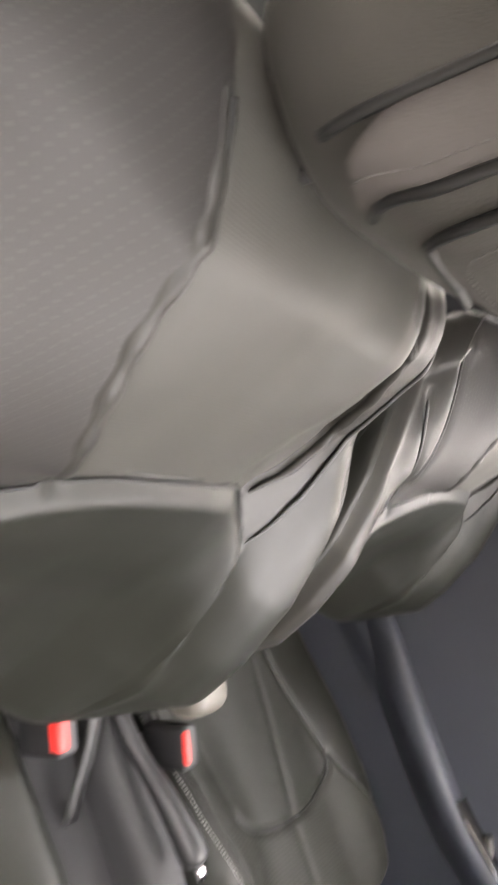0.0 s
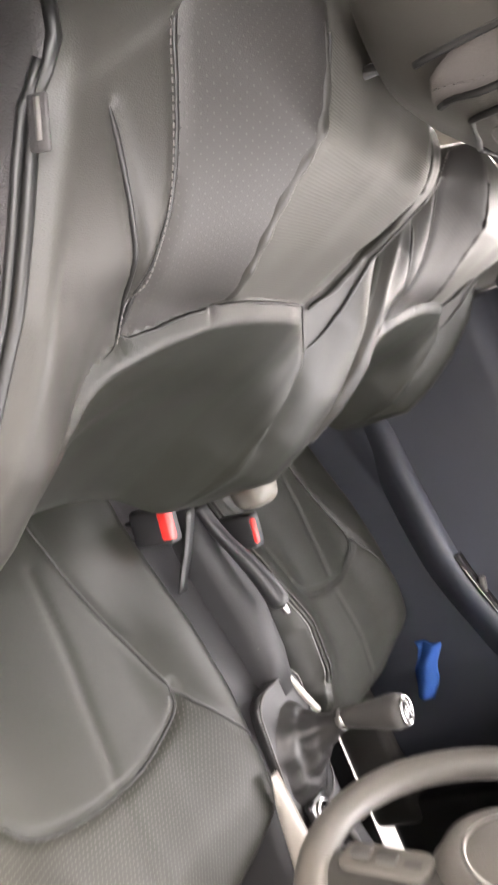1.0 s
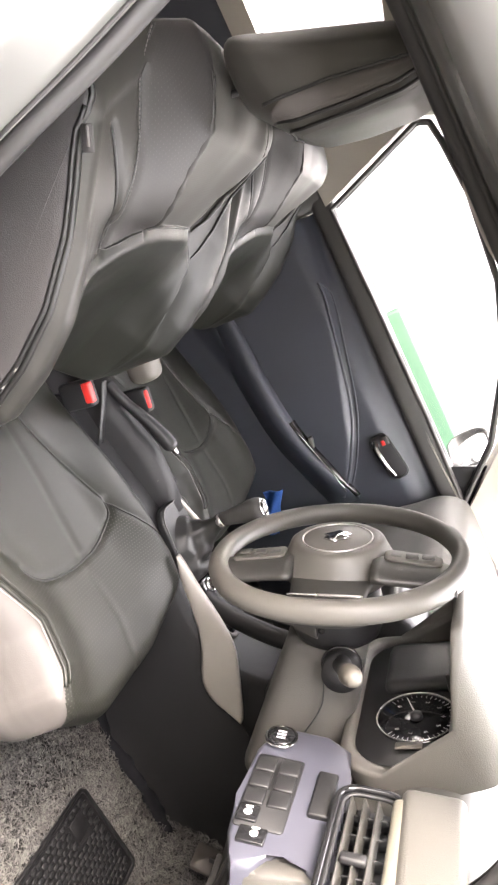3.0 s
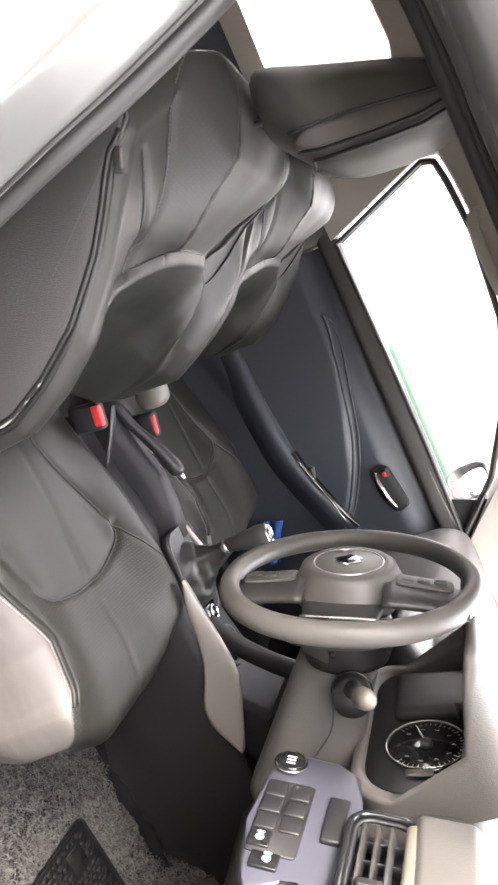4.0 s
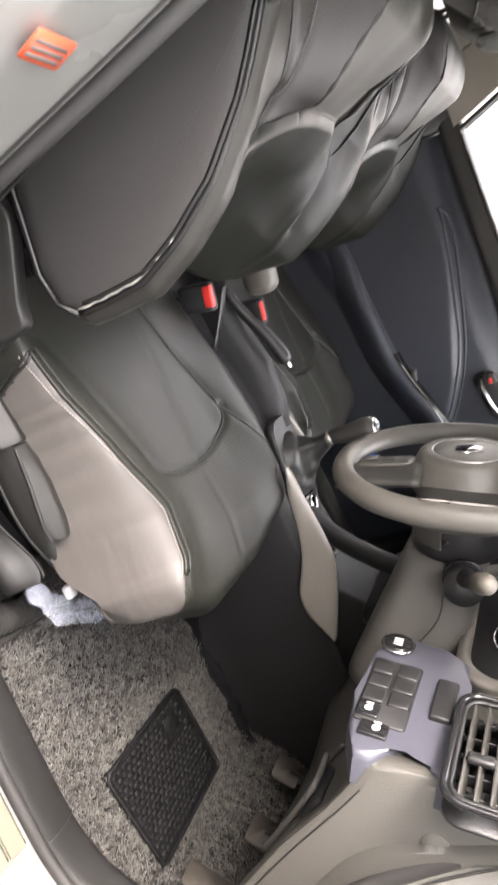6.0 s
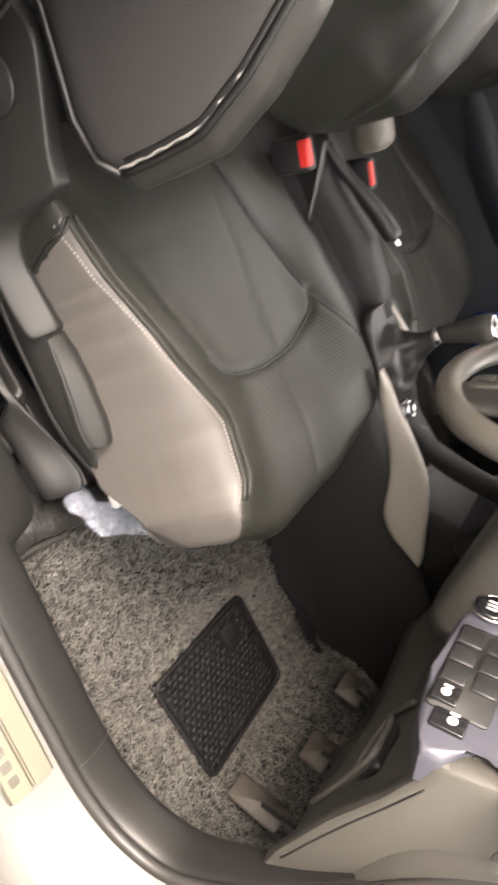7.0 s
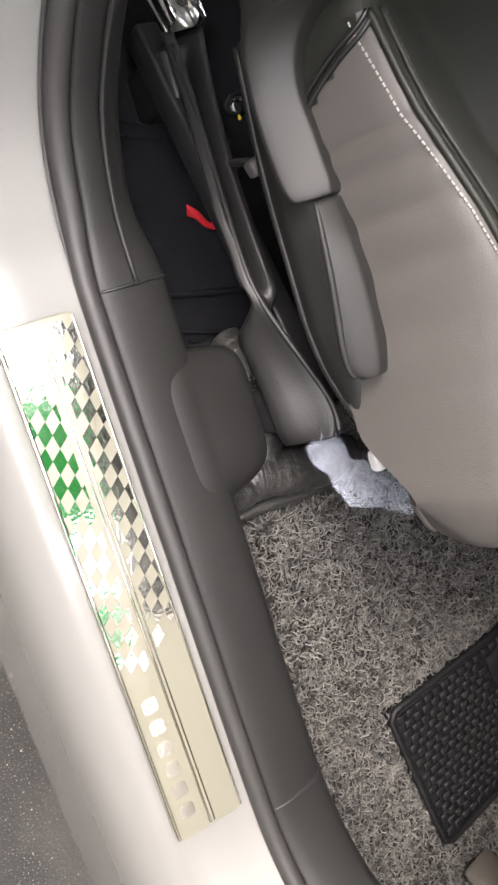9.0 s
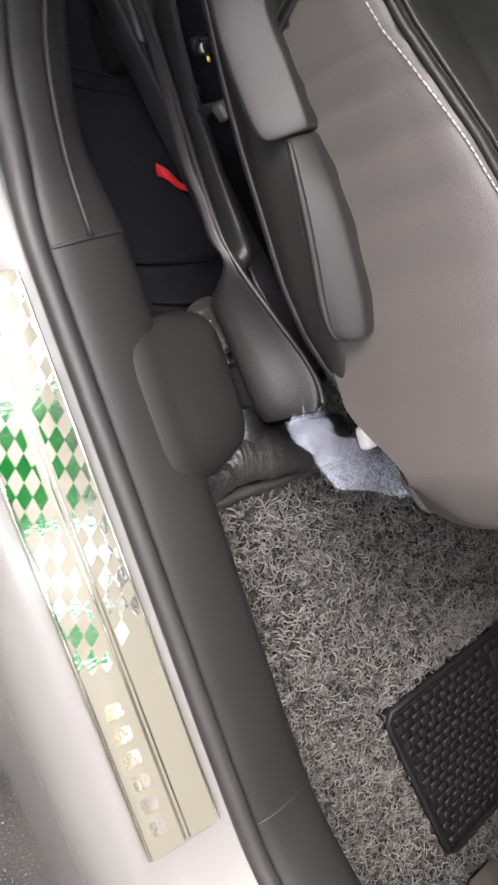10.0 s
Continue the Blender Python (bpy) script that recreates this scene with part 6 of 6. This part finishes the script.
for y, x0, x1 in ((0.335, -0.554, -0.507), (0.30, -0.560, -0.519), (0.265, -0.566, -0.530), (0.23, -0.575, -0.539), (0.195, -0.583, -0.547), (0.16, -0.591, -0.553), (0.13, -0.594, -0.558), (0.10, -0.599, -0.562), (0.078, -0.597, -0.568)):
    z, w = rail_z(y), x1 - x0
    deep = 0.022 * smooth01(0.072, 0.11, y)
    rows.append([(x0 + 0.028, y, z - 0.04), (x0 + 0.003, y, z - 0.010), (x0 + 0.003, y, z - 0.003), (x0 + 0.008, y, z), (x0 + 0.013, y, z - 0.005), (x0 + 0.38 * w, y, z - 0.003 - deep), (x0 + 0.55 * w, y, z - 0.003 - deep), (x1 - 0.010, y, z - 0.003), (x1 - 0.005, y, z - 0.001), (x1, y, z - 0.006), (x1 + 0.002, y, z - 0.04)])
for y, x0, c in ((0.050, -0.600, -0.584), (0.024, -0.601, -0.577), (0.0, -0.603, -0.571), (-0.025, -0.605, -0.568), (-0.045, -0.603, -0.571), (-0.056, -0.597, -0.576)):
    z = rail_z(y) - 0.012 * smooth01(-0.035, -0.056, y)
    rows.append([(x0 + 0.020, y, z - 0.07), (x0, y, z - 0.042), (x0 + 0.62 * (c - x0), y, z - 0.015), (c - 0.001, y, z - 0.001), (c + 0.003, y, z - 0.003), (c + 0.005, y, z - 0.010), (c + 0.006, y, z - 0.017), (c + 0.007, y, z - 0.024), (c + 0.008, y, z - 0.031), (c + 0.009, y, z - 0.04), (c + 0.010, y, z - 0.05)])
fine = [catmull([r[k] for r in rows], 60) for k in range(11)]
part("front_cover", grid_mesh([[tuple(q) for q in catmull([fine[k][i] for k in range(11)], 32)] for i in range(60)], cap=True), RAILP, rail_t, "smooth grey rail cover")
part("cover_ridge", tube(catmull([(x, y, rail_z(y) - 0.0012) for x, y in ((-0.552, 0.32), (-0.560, 0.26), (-0.573, 0.192), (-0.584, 0.137), (-0.590, 0.095), (-0.587, 0.064), (-0.578, 0.024), (-0.5695, -0.014), (-0.5695, -0.036), (-0.574, -0.050))], 60), 0.0026, 10), RAILP, rail_t, "rounded ridge of the rail cover")
part("track", rbox((-0.548, 0.16, 0.318), (0.026, 0.40, 0.03), 0.004, 2, (-16, 0, 0)), PLASTIC_B, rail_t)
for x in (-0.553, -0.519):
    part("track_end", rbox((x, 0.362, 0.312), (0.003, 0.055, 0.02), 0.001, 1, (-12, 0, 8)), CHROME, rail_t, "bare steel track end")
part("track_end", rbox((-0.536, 0.352, 0.303), (0.034, 0.036, 0.003), 0.001, 1, (-12, 0, 8)), SILVER, rail_t, "bare steel track end")
part("track_hole", lathe([(0.0, 0.001), (0.004, 0.001), (0.004, 0.0), (0.0, 0.0)], 16, pose(-0.536, 0.352, 0.3048, -12, 0, 0)), PLASTIC_B, rail_t)
part("rail_foot", rbox((-0.535, 0.30, 0.262), (0.045, 0.05, 0.08), 0.006, 2), PLASTIC_B, rail_t)
part("rail_foot", rbox((-0.586, -0.025, 0.315), (0.022, 0.04, 0.13), 0.006, 2), PLASTIC_B, rail_t)
part("cable_clip", rbox((-0.568, 0.187, 0.404), (0.022, 0.014, 0.012), 0.003, 2, (0, 0, 20)), PLASTIC, rail_t, "grey cable clip")
part("clip_arm", tube([(-0.566, 0.19, 0.402), (-0.553, 0.20, 0.36), (-0.548, 0.205, 0.33)], 0.004, 6), PLASTIC_B, rail_t)
part("lamp_lens", lathe([(0.0, 0.008), (0.008, 0.006), (0.012, 0.0), (0.0, 0.0)], 20, pose(-0.533, 0.250, 0.352, -15, -30, 0)), GLOSS, rail_t)
part("lamp_tip", rbox((-0.536, 0.238, 0.358), (0.003, 0.005, 0.003), 0.001, 1), YELLOW, rail_t, "yellow dot")
for y in (0.205, 0.225, 0.262):
    part("rail_bolt", lathe([(0.0, 0.006), (0.005, 0.006), (0.006, 0.0), (0.0, 0.0)], 12, pose(-0.534, y, rail_z(y) - 0.018, 0, -40, 0)), PLASTIC_B, rail_t)

# air duct and carpet beside the rail
duct = thing("floor_air_duct", (-0.55, -0.08, 0.27), "dark ribbed vinyl-wrapped air duct on the floor", "air duct")
def wrapped(pts, radius, n, waves):
    """A taped pipe: pinched at each turn of the tape, lumpy along its length."""
    p = catmull(pts, n)
    rr = [radius * (1 + 0.018 * math.sin(k * waves) + 0.035 * math.sin(k * 0.37 + 1) + 0.012 * math.sin(k * 1.31)) for k in range(n)]
    return tube(p, rr, 18, flat=0.9)


part("pipe", wrapped([(-0.556, 0.045, 0.262), (-0.558, 0.025, 0.280), (-0.561, 0.0, 0.290), (-0.566, -0.035, 0.294), (-0.568, -0.060, 0.294), (-0.577, -0.086, 0.292), (-0.602, -0.101, 0.290), (-0.66, -0.110, 0.286)], 0.0185, 90, 2.2), FOIL, duct)
part("elbow", wrapped([(-0.590, -0.094, 0.290), (-0.560, -0.100, 0.293), (-0.52, -0.110, 0.291), (-0.46, -0.122, 0.282)], 0.025, 50, 2.6), FOIL, duct)
part("joint_ring", tube([(-0.560 + 0.021 * math.cos(a), 0.004, 0.290 + 0.020 * math.sin(a)) for a in np.linspace(0, 2 * math.pi, 24, endpoint=False)], 0.0025, 6, closed=True), FOIL, duct)
part("outlet_lip", tube(catmull([(-0.66, -0.130, 0.274), (-0.60, -0.128, 0.277), (-0.553, -0.134, 0.279), (-0.50, -0.139, 0.278), (-0.45, -0.146, 0.274)], 40), 0.008, 8, flat=1.4), FOIL, duct)
part("flap", rbox((-0.555, -0.146, 0.268), (0.20, 0.022, 0.010), 0.004, 2, (18, 0, -5)), FOIL, duct)
rear_floor = part("rear_footwell_cover", rbox((0, 0.79, 0.216), (1.3, 1.56, 0.022), 0.006, 2), CARPET)
tagged(rear_floor, "black carpeted floor behind the seat rail", "floor cover", kind="structure")
for y0, x0, x1, r in ((0.098, -0.60, -0.47, 0.006), (0.055, -0.585, -0.49, 0.004), (0.043, -0.58, -0.50, 0.003), (0.27, -0.62, -0.54, 0.003), (0.285, -0.61, -0.545, 0.0025)):
    part("carpet_fold", tube(catmull([(x0, y0 + 0.012, 0.229), (0.5 * (x0 + x1), y0 - 0.002, 0.231), (x1, y0 - 0.012, 0.229)], 14), 0.6 * r, 7), CARPET, rear_floor)
tab = part("pull_tab", grid_mesh([[(-0.541 + 0.0042 * i + 0.0012 * k, 0.177 - 0.0027 * i + k * (0.011 - 0.0009 * i) + 0.00012 * (i - 4) ** 2, 0.236 + 0.004 * math.sin(i * 0.8) + 0.003 * k) for k in (0, 0.5, 1)] for i in range(9)]), REDCLOTH)
mod = tab.modifiers.new("thick", "SOLIDIFY")
mod.thickness = 0.003
tagged(tab, "short red fabric pull tab on the dark floor", "pull tab")

# clear plastic bag under the seat: a bent flat sleeve, creased across
random.seed(5)
line = catmull([(-0.580, -0.050, 0.400), (-0.566, -0.080, 0.393), (-0.548, -0.112, 0.390), (-0.515, -0.133, 0.391), (-0.478, -0.150, 0.394), (-0.452, -0.166, 0.398)], 15)
grid, low = [], []
for i, p in enumerate(line):
    a, b = np.array(line[max(0, i - 1)]), np.array(line[min(14, i + 1)])
    side = np.cross((b - a) / np.linalg.norm(b - a), (0, 0, 1))
    half = 0.020 + 0.004 * math.sin(i * 1.3)
    row = []
    for v in np.linspace(-1, 1, 7):
        row.append(np.array(p) + side * half * v + np.array([random.uniform(-1, 1) * 0.003, random.uniform(-1, 1) * 0.003, 0.006 * (1 - v * v) + random.uniform(-1, 1) * 0.0042]))
    grid.append([tuple(q) for q in row])
    low.append([tuple(q + np.array([0, 0, -0.003 - 0.008 * (1 - v * v)])) for q, v in zip(row, np.linspace(-1, 1, 7))])
bag = part("plastic_bag", join(grid_mesh(grid), grid_mesh(low)), BAG, None, smooth=False)
tagged(bag, "crumpled clear plastic bag tucked under the seat", "plastic bag")
cable = part("white_connector", rbox((-0.520, -0.098, 0.402), (0.02, 0.022, 0.014), 0.005, 3), WHITE)
tagged(cable, "small white connector resting in the bag", "connector")
wire = part("wire", tube(catmull([(-0.515, -0.108, 0.42), (-0.495, -0.115, 0.432), (-0.475, -0.135, 0.425), (-0.462, -0.158, 0.40)], 24), 0.0022, 6), PLASTIC_B)
tagged(wire, "thin black wire looping out of the bag", "wire")

# blue cloth by the passenger seat
rows = []
for i in range(14):
    u = i / 13
    rows.append([(0.632 + 0.010 * math.sin(6 * v + 3 * u) + 0.004 * math.sin(11 * u), -0.228 - 0.118 * u - 0.012 * v, 0.540 - 0.04 * u + v * (0.054 - 0.02 * u) + 0.004 * math.sin(8 * u + 2 * v)) for v in np.linspace(0, 1, 14)])
cloth = part("cleaning_cloth", grid_mesh(rows), BLUE)
mod = cloth.modifiers.new("thick", "SOLIDIFY")
mod.thickness = 0.004
tagged(cloth, "blue cleaning cloth hanging beside the passenger seat", "cloth")

# ---- sill scuff plate ----
scuff = thing("scuff_plate", (-0.79, -0.1, 0.37), "satin champagne sill scuff plate with mirror checker pattern", "scuff plate")
SM = frame_at((-0.788, -0.11, 0.3665), (0, 1, 0), (-0.988, 0, -0.155))
# in the plate's own measure: u along the sill (rear positive), v across (outwards positive)
part("base", plate(rounded(0.452, 0.064, 0.008), 0.003, 0.001, 2, SM), STEEL_M, scuff)
for v, w in ((0.030, 0.003), (0.0, 0.0025), (-0.004, 0.0015), (-0.030, 0.002)):
    part("rib", rbox((0, 0, 0), (0.446, w, 0.0022), 0.0008, 2), STEEL, scuff).data.transform(SM @ pose(0, v, 0.0034))
EDGE_A, EDGE_B = np.array((-0.0117, -0.0019)), np.array((-0.0074, 0.0086))


def clipped(poly, axis, limit, keep):
    """The part of a convex outline on one side of a limit."""
    out = []
    for p, q in zip(poly, poly[1:] + poly[:1]):
        a, b = keep * (p[axis] - limit), keep * (q[axis] - limit)
        if a >= 0:
            out.append(p)
        if a * b < 0:
            f = a / (a - b)
            out.append(tuple(np.array(p) * (1 - f) + np.array(q) * f))
    return out


for v0, v1, u_end in ((0.0045, 0.0285, -0.068), (-0.0285, -0.0065, -0.046)):
    for i in range(-20, 40):
        for j in range(-40, 40):
            if (i + j) % 2:
                continue
            mid = np.array((0.2, 0.0)) + i * EDGE_A + j * EDGE_B
            if not (v0 - 0.006 < mid[1] < v1 + 0.006 and u_end < mid[0] < 0.226):
                continue
            poly = [tuple(mid + 0.5 * (a * EDGE_A + b * EDGE_B)) for a, b in ((-1, -1), (1, -1), (1, 1), (-1, 1))]
            for axis, limit, keep in ((1, v0, 1), (1, v1, -1), (0, 0.221, -1)):
                poly = clipped(poly, axis, limit, keep) if len(poly) > 2 else []
            if len(poly) > 2 and max(p[1] for p in poly) - min(p[1] for p in poly) > 0.002:
                part("checker", plate(poly, 0.0006, 0, 1, SM @ pose(0, 0, 0.003)), STEEL, scuff, smooth=False)
for k in range(6):
    part("printed_bar", plate(rounded(0.013, 0.013, 0.003, 4), 0.0009, 0, 1, SM @ pose(-0.098 - 0.0205 * k, 0.0155, 0.003)), STEEL, scuff, smooth=False)

# ---- coil floor mat with heel pad ----
MAT = [(-0.632, -0.14), (-0.634, -0.30), (-0.638, -0.42), (-0.622, -0.58), (-0.575, -0.68), (-0.52, -0.77), (-0.44, -0.86), (-0.30, -0.90), (-0.02, -0.90), (-0.03, -0.76), (-0.075, -0.64), (-0.092, -0.50), (-0.10, -0.36), (-0.135, -0.06), (-0.60, -0.06)]
mat = thing("floor_mat", (-0.4, -0.4, 0.255), "grey coil floor mat with black rubber heel pad", "floor mat")


def toe(y):
    """Rise of the mat up the toe board."""
    return 0.55 * np.maximum(0, -0.68 - y)


rows = []
for y in np.linspace(-0.06, -0.895, 60):
    xl = lerp(-y, ((0.06, -0.60), (0.14, -0.632), (0.30, -0.634), (0.42, -0.638), (0.58, -0.622), (0.68, -0.575), (0.77, -0.52), (0.86, -0.44), (0.90, -0.32)))
    xr = lerp(-y, ((0.06, -0.135), (0.36, -0.10), (0.50, -0.092), (0.64, -0.075), (0.76, -0.03), (0.90, -0.02)))
    z = 0.267 + float(toe(y))
    rows.append([(xl, y, z - 0.012), (xl, y, z - 0.003), (xl + 0.004, y, z), (xr - 0.004, y, z), (xr, y, z - 0.003), (xr, y, z - 0.012)])
part("backing", grid_mesh(rows, close_v=True, cap=True), COIL_D, mat)
PAD = [Vector((-0.503, -0.438)), Vector((-0.470, -0.650)), Vector((-0.218, -0.640)), Vector((-0.243, -0.440))]


def inside(px, py, poly):
    c = np.zeros(len(px), bool)
    k = len(poly)
    for i in range(k):
        (x0, y0), (x1, y1) = poly[i], poly[(i + 1) % k]
        hit = ((y0 > py) != (y1 > py)) & (px < (x1 - x0) * (py - y0) / (y1 - y0 + 1e-12) + x0)
        c ^= hit
    return c


rng = np.random.default_rng(11)
n = 40000
cx, cy = rng.uniform(-0.64, -0.02, n), rng.uniform(-0.90, -0.06, n)
keep = inside(cx, cy, MAT) & ~inside(cx, cy, [tuple(p) for p in PAD])
cx, cy = cx[keep], cy[keep]
n = len(cx)
turn, bend, ln = rng.uniform(0, 2 * np.pi, n), rng.uniform(-4.6, 4.6, n), rng.uniform(0.010, 0.021, n)
zb, rise = rng.uniform(0.266, 0.275, n), rng.uniform(0.001, 0.007, n)
K, S = 7, 3
pts = np.zeros((n, K, 3))
for k in range(K):
    f = k / (K - 1) - 0.5
    ang = turn + bend * f
    if k:
        step = ln / (K - 1)
        pts[:, k, 0] = pts[:, k - 1, 0] + step * np.cos(ang)
        pts[:, k, 1] = pts[:, k - 1, 1] + step * np.sin(ang)
    pts[:, k, 2] = zb + rise * np.cos(np.pi * f)
pts[:, :, 0] += (cx - pts[:, :, 0].mean(1))[:, None]
pts[:, :, 1] += (cy - pts[:, :, 1].mean(1))[:, None]
pts[:, :, 2] += toe(pts[:, :, 1])
tan = np.gradient(pts, axis=1)
side = np.stack([-tan[:, :, 1], tan[:, :, 0], 0 * tan[:, :, 0]], -1)
side /= np.linalg.norm(side, axis=2)[:, :, None] + 1e-9
up = np.array([0, 0, 1.0])
rad = rng.uniform(0.0006, 0.0009, n)[:, None, None]
ringv = np.stack([pts + rad * (math.cos(a) * side + math.sin(a) * up) for a in (0.5, 0.5 + 2.094, 0.5 + 4.189)], 2)
verts = ringv.reshape(-1, 3)
base_i = (np.arange(n) * K * S)[:, None, None]
kk, s3 = np.meshgrid(np.arange(K - 1), np.arange(S), indexing="ij")
q = np.stack([kk * S + s3, kk * S + (s3 + 1) % S, (kk + 1) * S + (s3 + 1) % S, (kk + 1) * S + s3], -1).reshape(-1, 4)
quads = (np.arange(n)[:, None, None] * K * S + q[None]).reshape(-1, 4)
me = bpy.data.meshes.new("coil_pile")
me.vertices.add(len(verts))
me.vertices.foreach_set("co", verts.ravel())
me.loops.add(quads.size)
me.loops.foreach_set("vertex_index", quads.ravel())
me.polygons.add(len(quads))
me.polygons.foreach_set("loop_start", np.arange(0, quads.size, 4))
me.polygons.foreach_set("use_smooth", np.ones(len(quads), bool))
me.update()
me.materials.append(COIL)
pile = new("coil_pile", me)
pile.parent = mat
pile.matrix_parent_inverse = Matrix.Translation(mat.location).inverted()
tagged(pile, "curled grey vinyl coil pile", kind="stuff")

pad = part("heel_pad", plate([tuple(p) for p in PAD], 0.012, 0.004, 2, pose(0, 0, 0.268)), RUBBER, mat, "black rubber heel pad with raised bricks")
rim = [PAD[k] * (1 - f) + PAD[(k + 1) % 4] * f for k in range(4) for f in np.linspace(0.04, 0.96, 8)]
part("pad_rim", tube([(p.x, p.y, 0.281) for p in rim], 0.0045, 7, closed=True), RUBBER, pad)


def on_pad(u, v):
    a = PAD[0] * (1 - u) + PAD[3] * u
    b = PAD[1] * (1 - u) + PAD[2] * u
    p = a * (1 - v) + b * v
    return p


brick_me = None
ua = math.atan2((PAD[3] - PAD[0]).y, (PAD[3] - PAD[0]).x)
for j in range(17):
    v = 0.07 + 0.86 * j / 16
    for i in range(14):
        u = 0.06 + 0.86 * (i + 0.5 * (j % 2)) / 13.5
        if 0.66 < u < 0.88 and 0.08 < v < 0.34:
            continue
        p = on_pad(u, v)
        if brick_me is None:
            ob = part("brick", rbox((0, 0, 0), (0.0154, 0.0104, 0.004), 0.0012, 1), RUBBER, pad)
            brick_me = ob.data
        else:
            ob = bpy.data.objects.new("brick", brick_me)
            scene.collection.objects.link(ob)
            ob.parent = pad
        ob.matrix_parent_inverse = Matrix.Identity(4)
        ob.location = (p.x, p.y, 0.2815)
        ob.rotation_euler = (random.uniform(-0.05, 0.05), random.uniform(-0.04, 0.04), ua + 0.06 + random.uniform(-0.03, 0.03))
p = on_pad(0.77, 0.21)
part("plain_patch", rbox((p.x, p.y, 0.2815), (0.045, 0.04, 0.003), 0.001, 1, (0, 0, 3)), RUBBER, pad)

# printed label on the pillar
LM = frame_at((-0.785, 0.442, 0.862), (1, -0.10, 0.0), (0.05, 0.26, 0.95))
sticker = part("pillar_label", plate(rounded(0.05, 0.03, 0.003, 3), 0.0012, 0, 1, LM @ pose(0, 0.012, 0.004)), LABEL)
tagged(sticker, "orange-red paper label stuck on the pillar paint", "label")
for k in range(3):
    part("printed_bar", rbox((0, 0, 0), (0.04, 0.004, 0.0006), 0), STITCH, sticker).data.transform(LM @ pose(0, 0.003 + 0.007 * k, 0.0056))

# ---- driver's door, standing open ----
odoor = thing("door_2", (-0.80, -0.50, 0.36), "open driver door with grey inner trim", "car door", kind="structure")
DD = frame_at((-0.865, -0.52, 0.36), (-0.97, 0.24, 0), (0, 0, 1))
part("door_shell", plate(rounded(1.02, 0.66, 0.10, 7), 0.10, 0.02, 3, DD @ pose(0.52, 0.33, -0.10)), PAINT, odoor)
part("door_trim", plate(rounded(0.98, 0.62, 0.09, 7), 0.05, 0.02, 4, DD @ pose(0.52, 0.33, 0.0)), PLASTIC, odoor, "grey inner door trim")
part("door_pocket", rbox((0, 0, 0), (0.60, 0.10, 0.07), 0.025, 4), PLASTIC, odoor).data.transform(DD @ pose(0.45, 0.12, 0.06))
